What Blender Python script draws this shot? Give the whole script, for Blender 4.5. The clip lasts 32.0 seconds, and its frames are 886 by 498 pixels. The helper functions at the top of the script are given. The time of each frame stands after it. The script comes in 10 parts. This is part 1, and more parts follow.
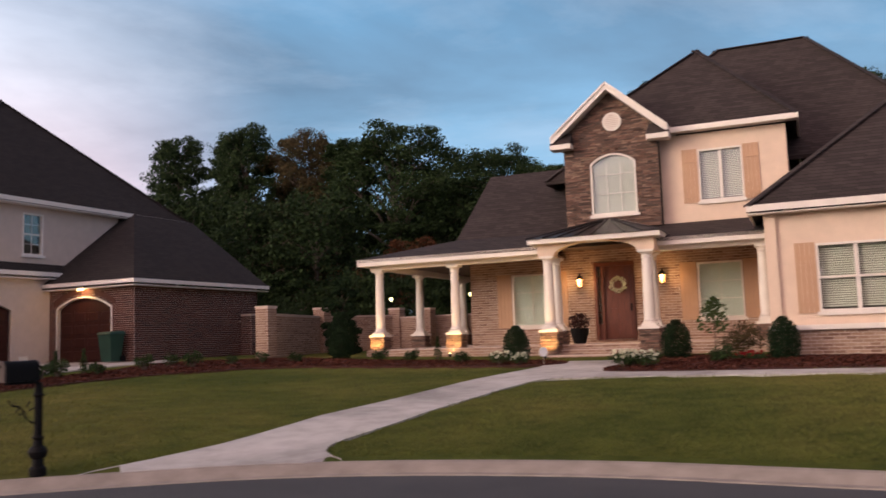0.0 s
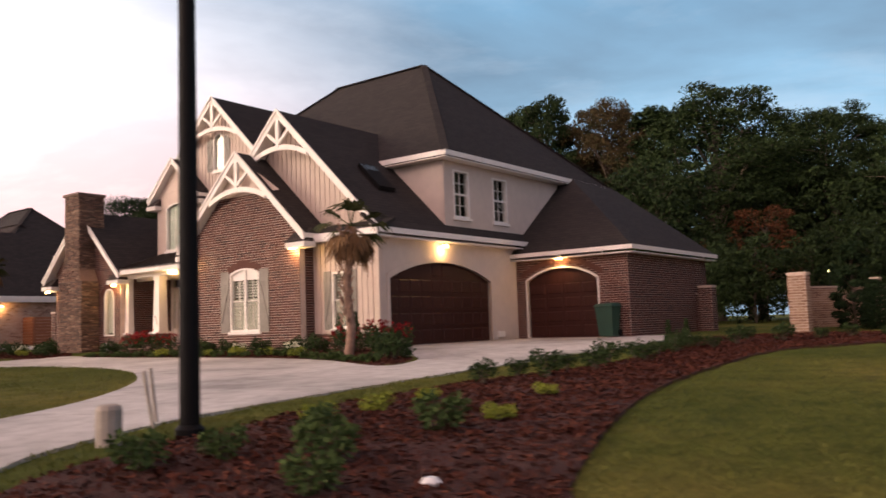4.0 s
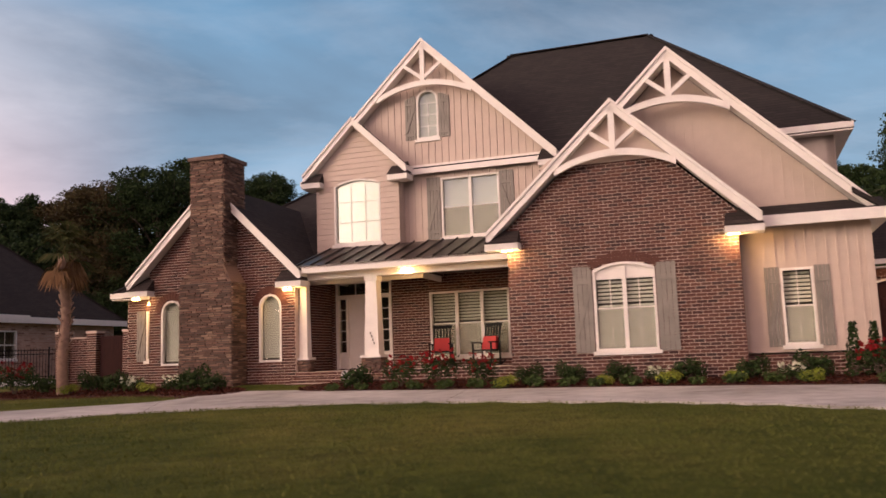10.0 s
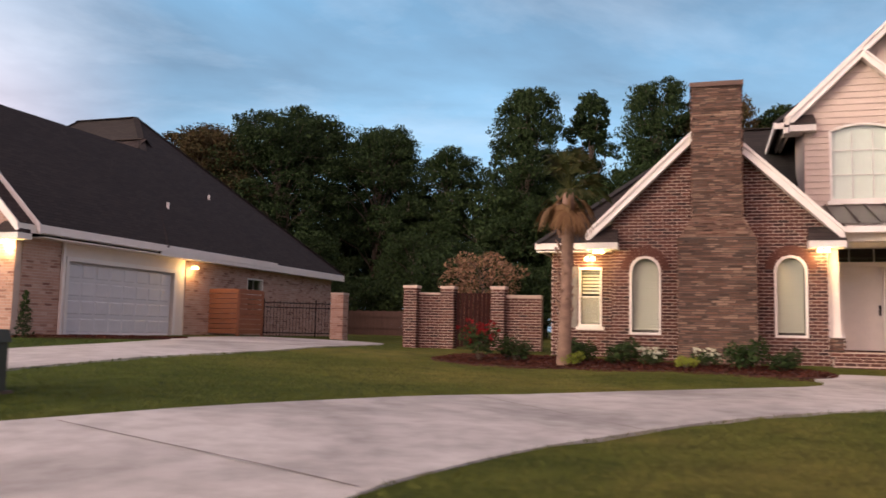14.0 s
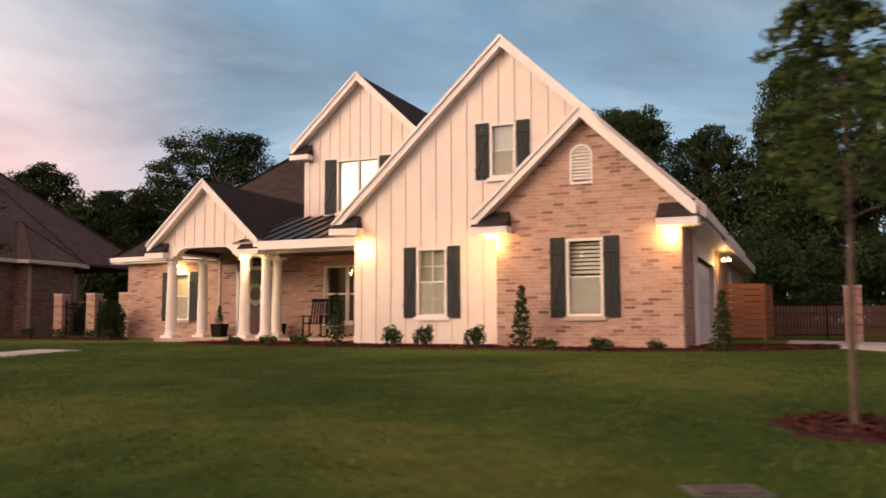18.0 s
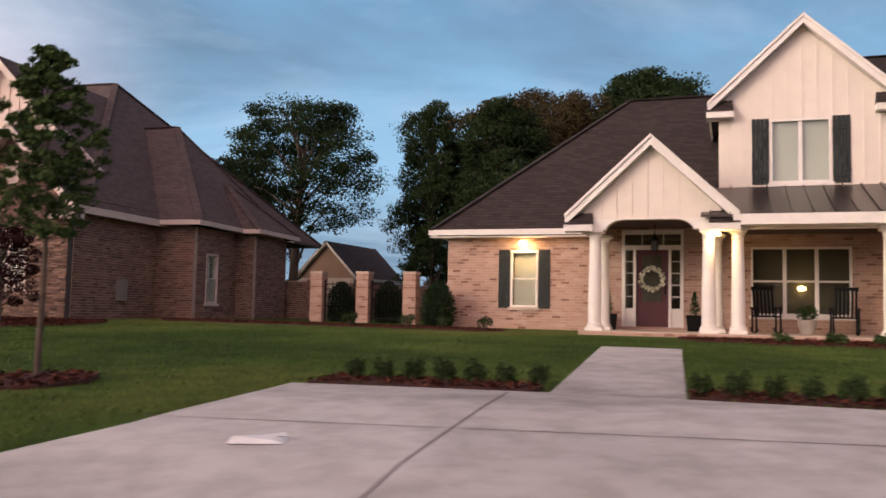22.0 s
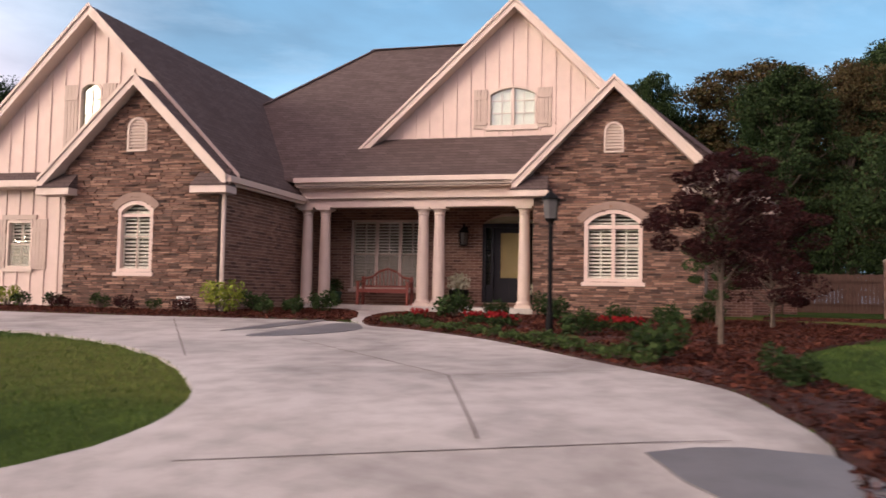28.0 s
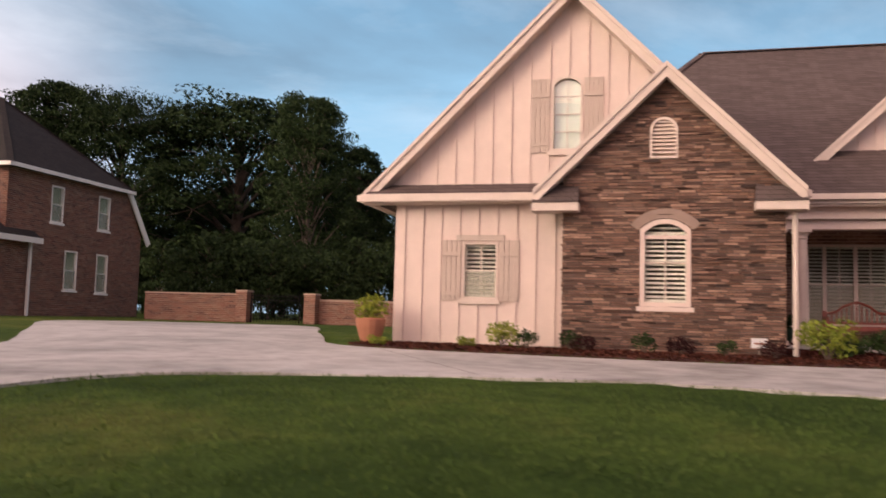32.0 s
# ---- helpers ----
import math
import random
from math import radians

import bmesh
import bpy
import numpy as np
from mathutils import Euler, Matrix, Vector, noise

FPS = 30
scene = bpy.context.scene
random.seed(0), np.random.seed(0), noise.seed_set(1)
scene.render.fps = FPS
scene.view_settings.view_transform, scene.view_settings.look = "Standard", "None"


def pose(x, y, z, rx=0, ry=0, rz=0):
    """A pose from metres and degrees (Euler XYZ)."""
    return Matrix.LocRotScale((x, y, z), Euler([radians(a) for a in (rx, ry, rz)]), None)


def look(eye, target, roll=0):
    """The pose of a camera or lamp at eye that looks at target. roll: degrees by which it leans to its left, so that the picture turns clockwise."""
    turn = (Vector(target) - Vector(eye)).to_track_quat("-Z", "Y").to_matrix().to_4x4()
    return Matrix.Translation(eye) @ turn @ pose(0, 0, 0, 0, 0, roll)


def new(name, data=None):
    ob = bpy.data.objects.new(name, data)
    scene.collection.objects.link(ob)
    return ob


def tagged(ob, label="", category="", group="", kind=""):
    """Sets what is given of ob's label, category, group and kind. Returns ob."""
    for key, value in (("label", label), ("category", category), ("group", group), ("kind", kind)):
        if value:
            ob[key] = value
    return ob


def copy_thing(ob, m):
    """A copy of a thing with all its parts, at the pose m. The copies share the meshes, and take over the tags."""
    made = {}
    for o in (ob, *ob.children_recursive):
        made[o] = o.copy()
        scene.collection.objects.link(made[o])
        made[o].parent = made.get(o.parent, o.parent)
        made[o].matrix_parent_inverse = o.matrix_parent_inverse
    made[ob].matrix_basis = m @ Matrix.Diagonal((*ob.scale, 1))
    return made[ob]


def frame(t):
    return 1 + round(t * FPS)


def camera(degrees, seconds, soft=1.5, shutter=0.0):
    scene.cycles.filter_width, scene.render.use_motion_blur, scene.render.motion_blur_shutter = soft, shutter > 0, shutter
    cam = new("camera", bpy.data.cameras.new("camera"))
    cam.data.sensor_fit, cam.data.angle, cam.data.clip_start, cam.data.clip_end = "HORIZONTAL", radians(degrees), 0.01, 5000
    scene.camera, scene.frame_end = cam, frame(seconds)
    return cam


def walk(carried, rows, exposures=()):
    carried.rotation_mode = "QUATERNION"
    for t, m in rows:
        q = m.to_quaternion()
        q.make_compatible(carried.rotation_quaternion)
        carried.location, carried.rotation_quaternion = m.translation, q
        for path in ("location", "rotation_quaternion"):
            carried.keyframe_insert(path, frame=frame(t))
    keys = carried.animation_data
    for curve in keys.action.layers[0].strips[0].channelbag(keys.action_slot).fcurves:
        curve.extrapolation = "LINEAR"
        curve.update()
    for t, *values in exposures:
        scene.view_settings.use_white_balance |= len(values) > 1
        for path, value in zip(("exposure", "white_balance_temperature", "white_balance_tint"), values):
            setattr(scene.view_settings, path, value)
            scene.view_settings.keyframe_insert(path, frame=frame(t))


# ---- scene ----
from mathutils.geometry import delaunay_2d_cdt

cam = camera(54.9, 32.0, 1.6, 0.4)
METRES, EYE, TILT, LEAN, TURN = 104.0, 1.5, 0.0, 0.0, 0.0
ROWS = [
    (0.0, 0.0, 0.0, 0.0, 0.2, 5.86, 1.97),
    (0.5, -0.0122, 0.0023, 0.0001, 2.08, 5.15, 1.48),
    (1.0, -0.0247, 0.004, 0.0002, 4.35, 5.02, 1.46),
    (1.5, -0.0375, 0.0063, 0.0002, 6.41, 4.91, 1.34),
    (2.0, -0.0507, 0.0087, 0.0002, 7.61, 4.62, 1.07),
    (2.5, -0.0643, 0.0115, 0.0002, 8.05, 4.62, 1.14),
    (3.0, -0.0783, 0.0146, 0.0001, 8.14, 4.47, 1.24),
    (3.5, -0.0927, 0.0161, 0.0001, 9.66, 4.81, 1.51),
    (4.0, -0.1078, 0.0216, -0.0001, 12.15, 5.26, 2.03),
    (4.5, -0.1231, 0.0234, 0.0, 12.93, 4.71, 2.51),
    (6.5, -0.1834, 0.0429, -0.0008, 4.62, 6.76, 0.66),
    (7.0, -0.1983, 0.0481, -0.0007, 2.88, 7.86, 0.81),
    (7.5, -0.2129, 0.0538, -0.0007, 1.53, 8.2, 0.84),
    (8.0, -0.227, 0.0596, -0.0005, 0.33, 8.2, 1.11),
    (8.5, -0.2406, 0.0656, -0.0003, -1.1, 7.92, 1.54),
    (9.0, -0.2539, 0.0715, -0.0, -2.63, 7.91, 1.4),
    (9.5, -0.2669, 0.0775, -0.0, -4.13, 7.73, 1.51),
    (10.0, -0.2798, 0.0832, 0.0003, -5.97, 7.36, 2.01),
    (10.5, -0.2937, 0.0899, 0.0004, -7.82, 7.49, 1.41),
    (11.0, -0.3082, 0.0966, 0.0003, -8.53, 7.35, 0.95),
    (11.5, -0.3231, 0.1033, 0.0007, -8.29, 7.08, 0.85),
    (12.0, -0.3383, 0.1103, 0.0006, -7.7, 7.07, 0.37),
    (12.5, -0.354, 0.1181, 0.0009, -7.26, 6.87, -0.07),
    (13.0, -0.3698, 0.1257, 0.0009, -7.59, 6.26, -0.24),
    (13.5, -0.386, 0.1333, 0.001, -7.88, 5.48, -0.84),
    (14.0, -0.4024, 0.1408, 0.0011, -7.89, 5.47, -1.22),
    (14.5, -0.419, 0.1483, 0.0014, -8.07, 5.49, -1.51),
    (15.0, -0.4357, 0.1558, 0.0015, -7.78, 5.74, -2.39),
    (15.5, -0.4524, 0.1648, 0.0016, -6.48, 6.1, -2.85),
    (17.5, -0.5199, 0.1947, 0.0022, -3.27, 5.23, -0.06),
    (18.0, -0.5365, 0.2025, 0.0022, -3.07, 5.14, 0.17),
    (18.5, -0.5528, 0.2103, 0.0024, -3.28, 5.19, 0.06),
    (19.0, -0.569, 0.2174, 0.0024, -3.65, 5.34, -0.03),
    (19.5, -0.5853, 0.2246, 0.0024, -3.93, 5.43, 0.18),
    (20.0, -0.6011, 0.2316, 0.0025, -4.16, 5.61, 0.09),
    (20.5, -0.6166, 0.2389, 0.0026, -4.45, 5.66, 0.12),
    (21.0, -0.6316, 0.2459, 0.0024, -4.81, 5.68, 0.04),
    (21.5, -0.6462, 0.253, 0.0023, -5.78, 5.41, -0.61),
    (22.0, -0.6604, 0.2597, 0.0022, -7.15, 4.3, -1.2),
    (22.5, -0.6744, 0.2659, 0.0023, -7.89, 3.42, -1.17),
    (23.0, -0.6882, 0.2719, 0.0023, -7.8, 3.55, -0.85),
    (23.5, -0.7017, 0.2779, 0.0024, -7.32, 3.84, -0.47),
    (24.0, -0.7151, 0.2835, 0.0024, -6.85, 3.82, -0.63),
    (24.5, -0.7283, 0.2892, 0.0026, -6.32, 3.61, -1.05),
    (26.5, -0.7781, 0.3094, 0.0026, -6.65, 3.24, 0.51),
    (27.0, -0.7909, 0.3148, 0.0027, -6.72, 3.25, 0.67),
    (27.5, -0.8035, 0.3206, 0.0027, -6.81, 3.47, -0.0),
    (28.0, -0.8164, 0.326, 0.0026, -7.14, 3.18, -1.07),
    (28.5, -0.8294, 0.3321, 0.0026, -7.18, 2.83, -1.67),
    (29.0, -0.8427, 0.3377, 0.0027, -7.0, 2.75, -1.87),
    (29.5, -0.8558, 0.3436, 0.0028, -6.96, 2.96, -1.94),
    (30.0, -0.8691, 0.3497, 0.0029, -7.54, 3.28, -1.63),
    (30.5, -0.8825, 0.3557, 0.0029, -7.76, 3.69, -1.39),
    (31.0, -0.8961, 0.3626, 0.0029, -7.87, 3.56, -1.44),
    (31.5, -0.9093, 0.3694, 0.003, -8.06, 3.39, -1.78),
    (32.0, -0.9224, 0.3759, 0.0034, -7.67, 4.72, -1.53),
]
walk(cam, [(t, pose(0, 0, EYE, TILT, LEAN, TURN) @ pose(METRES * x, METRES * y, METRES * z, 90 + pitch, roll, yaw)) for t, x, y, z, yaw, pitch, roll in ROWS],
     [(0.0, -0.04, 5900, 10), (4.0, 0.16, 6400, 11), (7.0, -0.16, 6450, 11), (9.0, -0.16, 6700, 13), (11.0, -0.22, 6150, 18), (13.0, 0.28, 6400, 14), (15.0, 0.16, 5700, 8), (18.0, -0.06, 6950, 15), (20.0, -0.10, 6450, 13), (21.2, -0.06, 6050, 11), (23.0, 0.02, 5950, 10), (24.2, 0.42, 6400, 10), (27.0, 0.32, 5850, 6), (28.0, 0.36, 5850, 7), (29.2, 0.12, 6000, 8), (32.0, 0.24, 6350, 10)])

# ---- sky, sun and exposure ----
SUN_AZ, SUN_EL = 118.0, 4.0   # degrees to the left of +y, degrees up
world = bpy.data.worlds.new("dusk")
scene.world = world
world.use_nodes = True
wn, wl = world.node_tree.nodes, world.node_tree.links
wn.clear()


def wnode(kind, **kw):
    n = wn.new(kind)
    for k, v in kw.items():
        n.inputs[k].default_value = v
    return n


def build_sky():
    sky = wn.new("ShaderNodeTexSky")
    sky.sky_type, sky.sun_disc = "NISHITA", False
    sky.sun_elevation, sky.sun_rotation = radians(SUN_EL), radians(-SUN_AZ)
    sky.air_density, sky.dust_density, sky.ozone_density = 1.0, 1.2, 2.0
    co = wn.new("ShaderNodeTexCoord")
    sep = wn.new("ShaderNodeSeparateXYZ")
    wl.new(co.outputs["Generated"], sep.inputs[0])
    # cloud deck: directions projected on a flat layer
    up = wn.new("ShaderNodeMath"); up.operation = "ADD"; up.inputs[1].default_value = 0.16
    wl.new(sep.outputs["Z"], up.inputs[0])
    div = wn.new("ShaderNodeVectorMath"); div.operation = "DIVIDE"
    wl.new(co.outputs["Generated"], div.inputs[0]); wl.new(up.outputs[0], div.inputs[1])
    mp = wn.new("ShaderNodeMapping"); mp.inputs["Scale"].default_value = (0.55, 0.80, 0.0); mp.inputs["Location"].default_value = (3.1, 1.7, 0)
    mp.inputs["Rotation"].default_value = (0, 0, radians(14))
    wl.new(div.outputs[0], mp.inputs["Vector"])
    n1 = wnode("ShaderNodeTexNoise", Scale=0.9, Detail=7.0, Roughness=0.55, Distortion=0.5)
    wl.new(mp.outputs[0], n1.inputs["Vector"])
    r1 = wn.new("ShaderNodeMapRange"); r1.inputs["From Min"].default_value, r1.inputs["From Max"].default_value = 0.36, 0.62
    wl.new(n1.outputs["Fac"], r1.inputs["Value"])
    n2 = wnode("ShaderNodeTexNoise", Scale=2.6, Detail=8.0, Roughness=0.6, Distortion=0.3)
    wl.new(mp.outputs[0], n2.inputs["Vector"])
    r2 = wn.new("ShaderNodeMapRange"); r2.inputs["From Min"].default_value, r2.inputs["From Max"].default_value = 0.50, 0.78
    r2.inputs["To Max"].default_value = 0.36
    wl.new(n2.outputs["Fac"], r2.inputs["Value"])
    # glow of the set sun towards its side
    s = Vector((-math.sin(radians(113)), math.cos(radians(113)), 0.18)).normalized()
    dot = wn.new("ShaderNodeVectorMath"); dot.operation = "DOT_PRODUCT"; dot.inputs[1].default_value = s
    wl.new(co.outputs["Generated"], dot.inputs[0])
    g = wn.new("ShaderNodeMapRange"); g.interpolation_type = "SMOOTHSTEP"
    g.inputs["From Min"].default_value, g.inputs["From Max"].default_value = 0.02, 0.95
    wl.new(dot.outputs["Value"], g.inputs["Value"])
    mul = wn.new("ShaderNodeVectorMath"); mul.operation = "MULTIPLY"; mul.inputs[1].default_value = SKY_GAIN
    wl.new(sky.outputs[0], mul.inputs[0])
    # evening blue over the faint high sky, lighter towards the skyline
    hor = wn.new("ShaderNodeMapRange"); hor.inputs["From Max"].default_value = 0.42
    wl.new(sep.outputs["Z"], hor.inputs["Value"])
    blue = wn.new("ShaderNodeMix"); blue.data_type = "RGBA"
    blue.inputs["A"].default_value, blue.inputs["B"].default_value = (*SKY_LOW, 1), (*SKY_HIGH, 1)
    wl.new(hor.outputs[0], blue.inputs["Factor"])
    add = wn.new("ShaderNodeVectorMath"); add.operation = "ADD"
    wl.new(mul.outputs[0], add.inputs[0]); wl.new(blue.outputs["Result"], add.inputs[1])
    dark = wn.new("ShaderNodeMix"); dark.data_type = "RGBA"
    dark.inputs["B"].default_value = (*CLOUD_DARK, 1)
    wl.new(add.outputs[0], dark.inputs["A"])
    f1 = wn.new("ShaderNodeMath"); f1.operation = "MULTIPLY"; f1.inputs[1].default_value = 0.9
    wl.new(r1.outputs[0], f1.inputs[0]); wl.new(f1.outputs[0], dark.inputs["Factor"])
    light = wn.new("ShaderNodeMix"); light.data_type = "RGBA"
    light.inputs["B"].default_value = (*CLOUD_LIGHT, 1)
    wl.new(dark.outputs["Result"], light.inputs["A"]); wl.new(r2.outputs[0], light.inputs["Factor"])
    # clouds overhead, still lit rosy from below
    zen = wn.new("ShaderNodeMapRange"); zen.interpolation_type = "SMOOTHSTEP"
    zen.inputs["From Min"].default_value, zen.inputs["From Max"].default_value = 0.45, 0.85
    wl.new(sep.outputs["Z"], zen.inputs["Value"])
    top = wn.new("ShaderNodeMix"); top.data_type = "RGBA"
    top.inputs["B"].default_value = (*ZENITH, 1)
    wl.new(light.outputs["Result"], top.inputs["A"]); wl.new(zen.outputs[0], top.inputs["Factor"])
    light = top
    # the bright core of the sunset
    g2 = wn.new("ShaderNodeMapRange"); g2.interpolation_type = "SMOOTHSTEP"
    g2.inputs["From Min"].default_value, g2.inputs["From Max"].default_value = 0.93, 0.99
    wl.new(dot.outputs["Value"], g2.inputs["Value"])
    core = wn.new("ShaderNodeMix"); core.data_type = "RGBA"; core.blend_type = "ADD"; core.clamp_factor = False
    core.inputs["B"].default_value = (*CORE, 1)
    wl.new(light.outputs["Result"], core.inputs["A"]); wl.new(g2.outputs[0], core.inputs["Factor"])
    light = core
    glow = wn.new("ShaderNodeMix"); glow.data_type = "RGBA"; glow.blend_type = "ADD"; glow.clamp_factor = False
    glow.inputs["B"].default_value = (*GLOW, 1)
    wl.new(light.outputs["Result"], glow.inputs["A"])
    low = wn.new("ShaderNodeMapRange"); low.inputs["From Min"].default_value, low.inputs["From Max"].default_value = 0.75, 0.02
    wl.new(sep.outputs["Z"], low.inputs["Value"])
    cl = wn.new("ShaderNodeMapRange"); cl.inputs["To Min"].default_value, cl.inputs["To Max"].default_value = 1.0, 0.45
    wl.new(r1.outputs[0], cl.inputs["Value"])
    m1 = wn.new("ShaderNodeMath"); m1.operation = "MULTIPLY"
    wl.new(g.outputs[0], m1.inputs[0]); wl.new(low.outputs[0], m1.inputs[1])
    m2 = wn.new("ShaderNodeMath"); m2.operation = "MULTIPLY"
    wl.new(m1.outputs[0], m2.inputs[0]); wl.new(cl.outputs[0], m2.inputs[1])
    wl.new(m2.outputs[0], glow.inputs["Factor"])
    # a pale bank of cloud low beside the houses, lit from the sunset's side
    b = Vector((-math.sin(radians(57)), math.cos(radians(57)), 0.14)).normalized()
    bd = wn.new("ShaderNodeVectorMath"); bd.operation = "DOT_PRODUCT"; bd.inputs[1].default_value = b
    wl.new(co.outputs["Generated"], bd.inputs[0])
    bm_ = wn.new("ShaderNodeMapRange"); bm_.interpolation_type = "SMOOTHSTEP"
    bm_.inputs["From Min"].default_value, bm_.inputs["From Max"].default_value = 0.68, 0.96
    wl.new(bd.outputs["Value"], bm_.inputs["Value"])
    bn = wn.new("ShaderNodeMapRange"); bn.inputs["To Min"].default_value, bn.inputs["To Max"].default_value = 1.2, 0.55
    wl.new(r1.outputs[0], bn.inputs["Value"])
    bf = wn.new("ShaderNodeMath"); bf.operation = "MULTIPLY"
    wl.new(bm_.outputs[0], bf.inputs[0]); wl.new(bn.outputs[0], bf.inputs[1])
    hb = wn.new("ShaderNodeMapRange"); hb.interpolation_type = "SMOOTHSTEP"
    hb.inputs["From Min"].default_value, hb.inputs["From Max"].default_value = 0.44, 0.25
    hb.inputs["To Min"].default_value = 0.2
    wl.new(sep.outputs["Z"], hb.inputs["Value"])
    bh = wn.new("ShaderNodeMath"); bh.operation = "MULTIPLY"
    wl.new(bf.outputs[0], bh.inputs[0]); wl.new(hb.outputs[0], bh.inputs[1])
    bf = bh
    bank = wn.new("ShaderNodeMix"); bank.data_type = "RGBA"
    pink = wn.new("ShaderNodeMix"); pink.data_type = "RGBA"
    pink.inputs["A"].default_value, pink.inputs["B"].default_value = (*BANK_LOW, 1), (*BANK, 1)
    ph = wn.new("ShaderNodeMapRange"); ph.interpolation_type = "SMOOTHSTEP"
    ph.inputs["From Min"].default_value, ph.inputs["From Max"].default_value = 0.13, 0.33
    wl.new(sep.outputs["Z"], ph.inputs["Value"]); wl.new(ph.outputs[0], pink.inputs["Factor"])
    wl.new(pink.outputs["Result"], bank.inputs["B"])
    wl.new(glow.outputs["Result"], bank.inputs["A"]); wl.new(bf.outputs[0], bank.inputs["Factor"])
    glow = bank
    # the rosy dusk that the fronts of the houses face
    pk = wn.new("ShaderNodeMapRange"); pk.interpolation_type = "SMOOTHSTEP"
    pk.inputs["From Min"].default_value, pk.inputs["From Max"].default_value = 0.0, -0.75
    pk.inputs["To Max"].default_value = 0.9
    wl.new(sep.outputs["Y"], pk.inputs["Value"])
    rosy = wn.new("ShaderNodeMix"); rosy.data_type = "RGBA"; rosy.blend_type = "ADD"; rosy.clamp_factor = False
    rosy.inputs["B"].default_value = (*ROSY, 1)
    wl.new(glow.outputs["Result"], rosy.inputs["A"]); wl.new(pk.outputs[0], rosy.inputs["Factor"])
    glow = rosy
    bg = wn.new("ShaderNodeBackground"); bg.inputs["Strength"].default_value = 1.0
    wl.new(glow.outputs["Result"], bg.inputs["Color"])
    out = wn.new("ShaderNodeOutputWorld")
    wl.new(bg.outputs[0], out.inputs[0])


SKY_GAIN = (0.05, 0.05, 0.05)
SKY_LOW, SKY_HIGH = (0.46, 0.66, 0.82), (0.17, 0.36, 0.55)
CLOUD_DARK, CLOUD_LIGHT = (0.17, 0.24, 0.33), (0.72, 0.80, 0.90)
ZENITH = (0.27, 0.22, 0.25)
BANK, BANK_LOW = (1.8, 1.62, 1.6), (1.85, 1.12, 1.0)
ROSY = (0.40, 0.17, 0.12)
CORE, GLOW = (14.0, 10.6, 7.6), (2.1, 1.45, 1.35)
build_sky()

sun = new("sun", bpy.data.lights.new("sun", "SUN"))
sun.data.energy, sun.data.angle, sun.data.color = 0.98, radians(55), (1.0, 0.56, 0.42)
sun_dir = Vector((-math.sin(radians(152)), math.cos(radians(152)), math.tan(radians(42))))
sun.matrix_world = look(sun_dir * 100, (0, 0, 0))


# ---- materials ----
def mat(name, build):
    m = bpy.data.materials.new(name)
    m.use_nodes = True
    nt = m.node_tree
    build(nt, nt.nodes["Principled BSDF"])
    return m


def ramp(nt, fac, stops):
    r = nt.nodes.new("ShaderNodeValToRGB")
    e = r.color_ramp.elements
    while len(e) < len(stops):
        e.new(0.5)
    for el, (p, c) in zip(e, stops):
        el.position, el.color = p, (*c, 1)
    nt.links.new(fac, r.inputs[0])
    return r.outputs[0]


def noise_node(nt, scale, detail=4.0, rough=0.55, vec=None, distortion=0.0):
    n = nt.nodes.new("ShaderNodeTexNoise")
    n.inputs["Scale"].default_value, n.inputs["Detail"].default_value, n.inputs["Roughness"].default_value = scale, detail, rough
    n.inputs["Distortion"].default_value = distortion
    if vec is None:
        vec = nt.nodes.new("ShaderNodeTexCoord").outputs["Object"]
    nt.links.new(vec, n.inputs["Vector"])
    return n.outputs["Fac"]


def blend(nt, fac, a, b, mode="MIX"):
    m = nt.nodes.new("ShaderNodeMix")
    m.data_type, m.blend_type = "RGBA", mode
    for v, s in ((fac, "Factor"), (a, "A"), (b, "B")):
        if isinstance(v, (int, float)):
            m.inputs[s].default_value = v
        elif isinstance(v, tuple):
            m.inputs[s].default_value = (*v, 1)
        else:
            nt.links.new(v, m.inputs[s])
    return m.outputs["Result"]


def bump(nt, p, height, strength=0.4, distance=0.02):
    b = nt.nodes.new("ShaderNodeBump")
    b.inputs["Strength"].default_value, b.inputs["Distance"].default_value = strength, distance
    nt.links.new(height, b.inputs["Height"])
    nt.links.new(b.outputs[0], p.inputs["Normal"])


def plain(name, color, rough=0.7, metal=0.0, var=0.12, scale=3.0, fine=40.0, relief=0.15):
    """A painted or plain surface with two scales of faint variation."""
    def b(nt, p):
        n1, n2 = noise_node(nt, scale), noise_node(nt, fine, 3.0)
        dark = tuple(c * (1 - var) for c in color)
        lite = tuple(min(1, c * (1 + var)) for c in color)
        c = ramp(nt, n1, ((0.3, dark), (0.7, lite)))
        c = blend(nt, 0.12, c, ramp(nt, n2, ((0.35, tuple(v * 0.7 for v in color)), (0.65, lite))))
        nt.links.new(c, p.inputs["Base Color"])
        p.inputs["Roughness"].default_value, p.inputs["Metallic"].default_value = rough, metal
        bump(nt, p, n2, relief, 0.004)
    return mat(name, b)


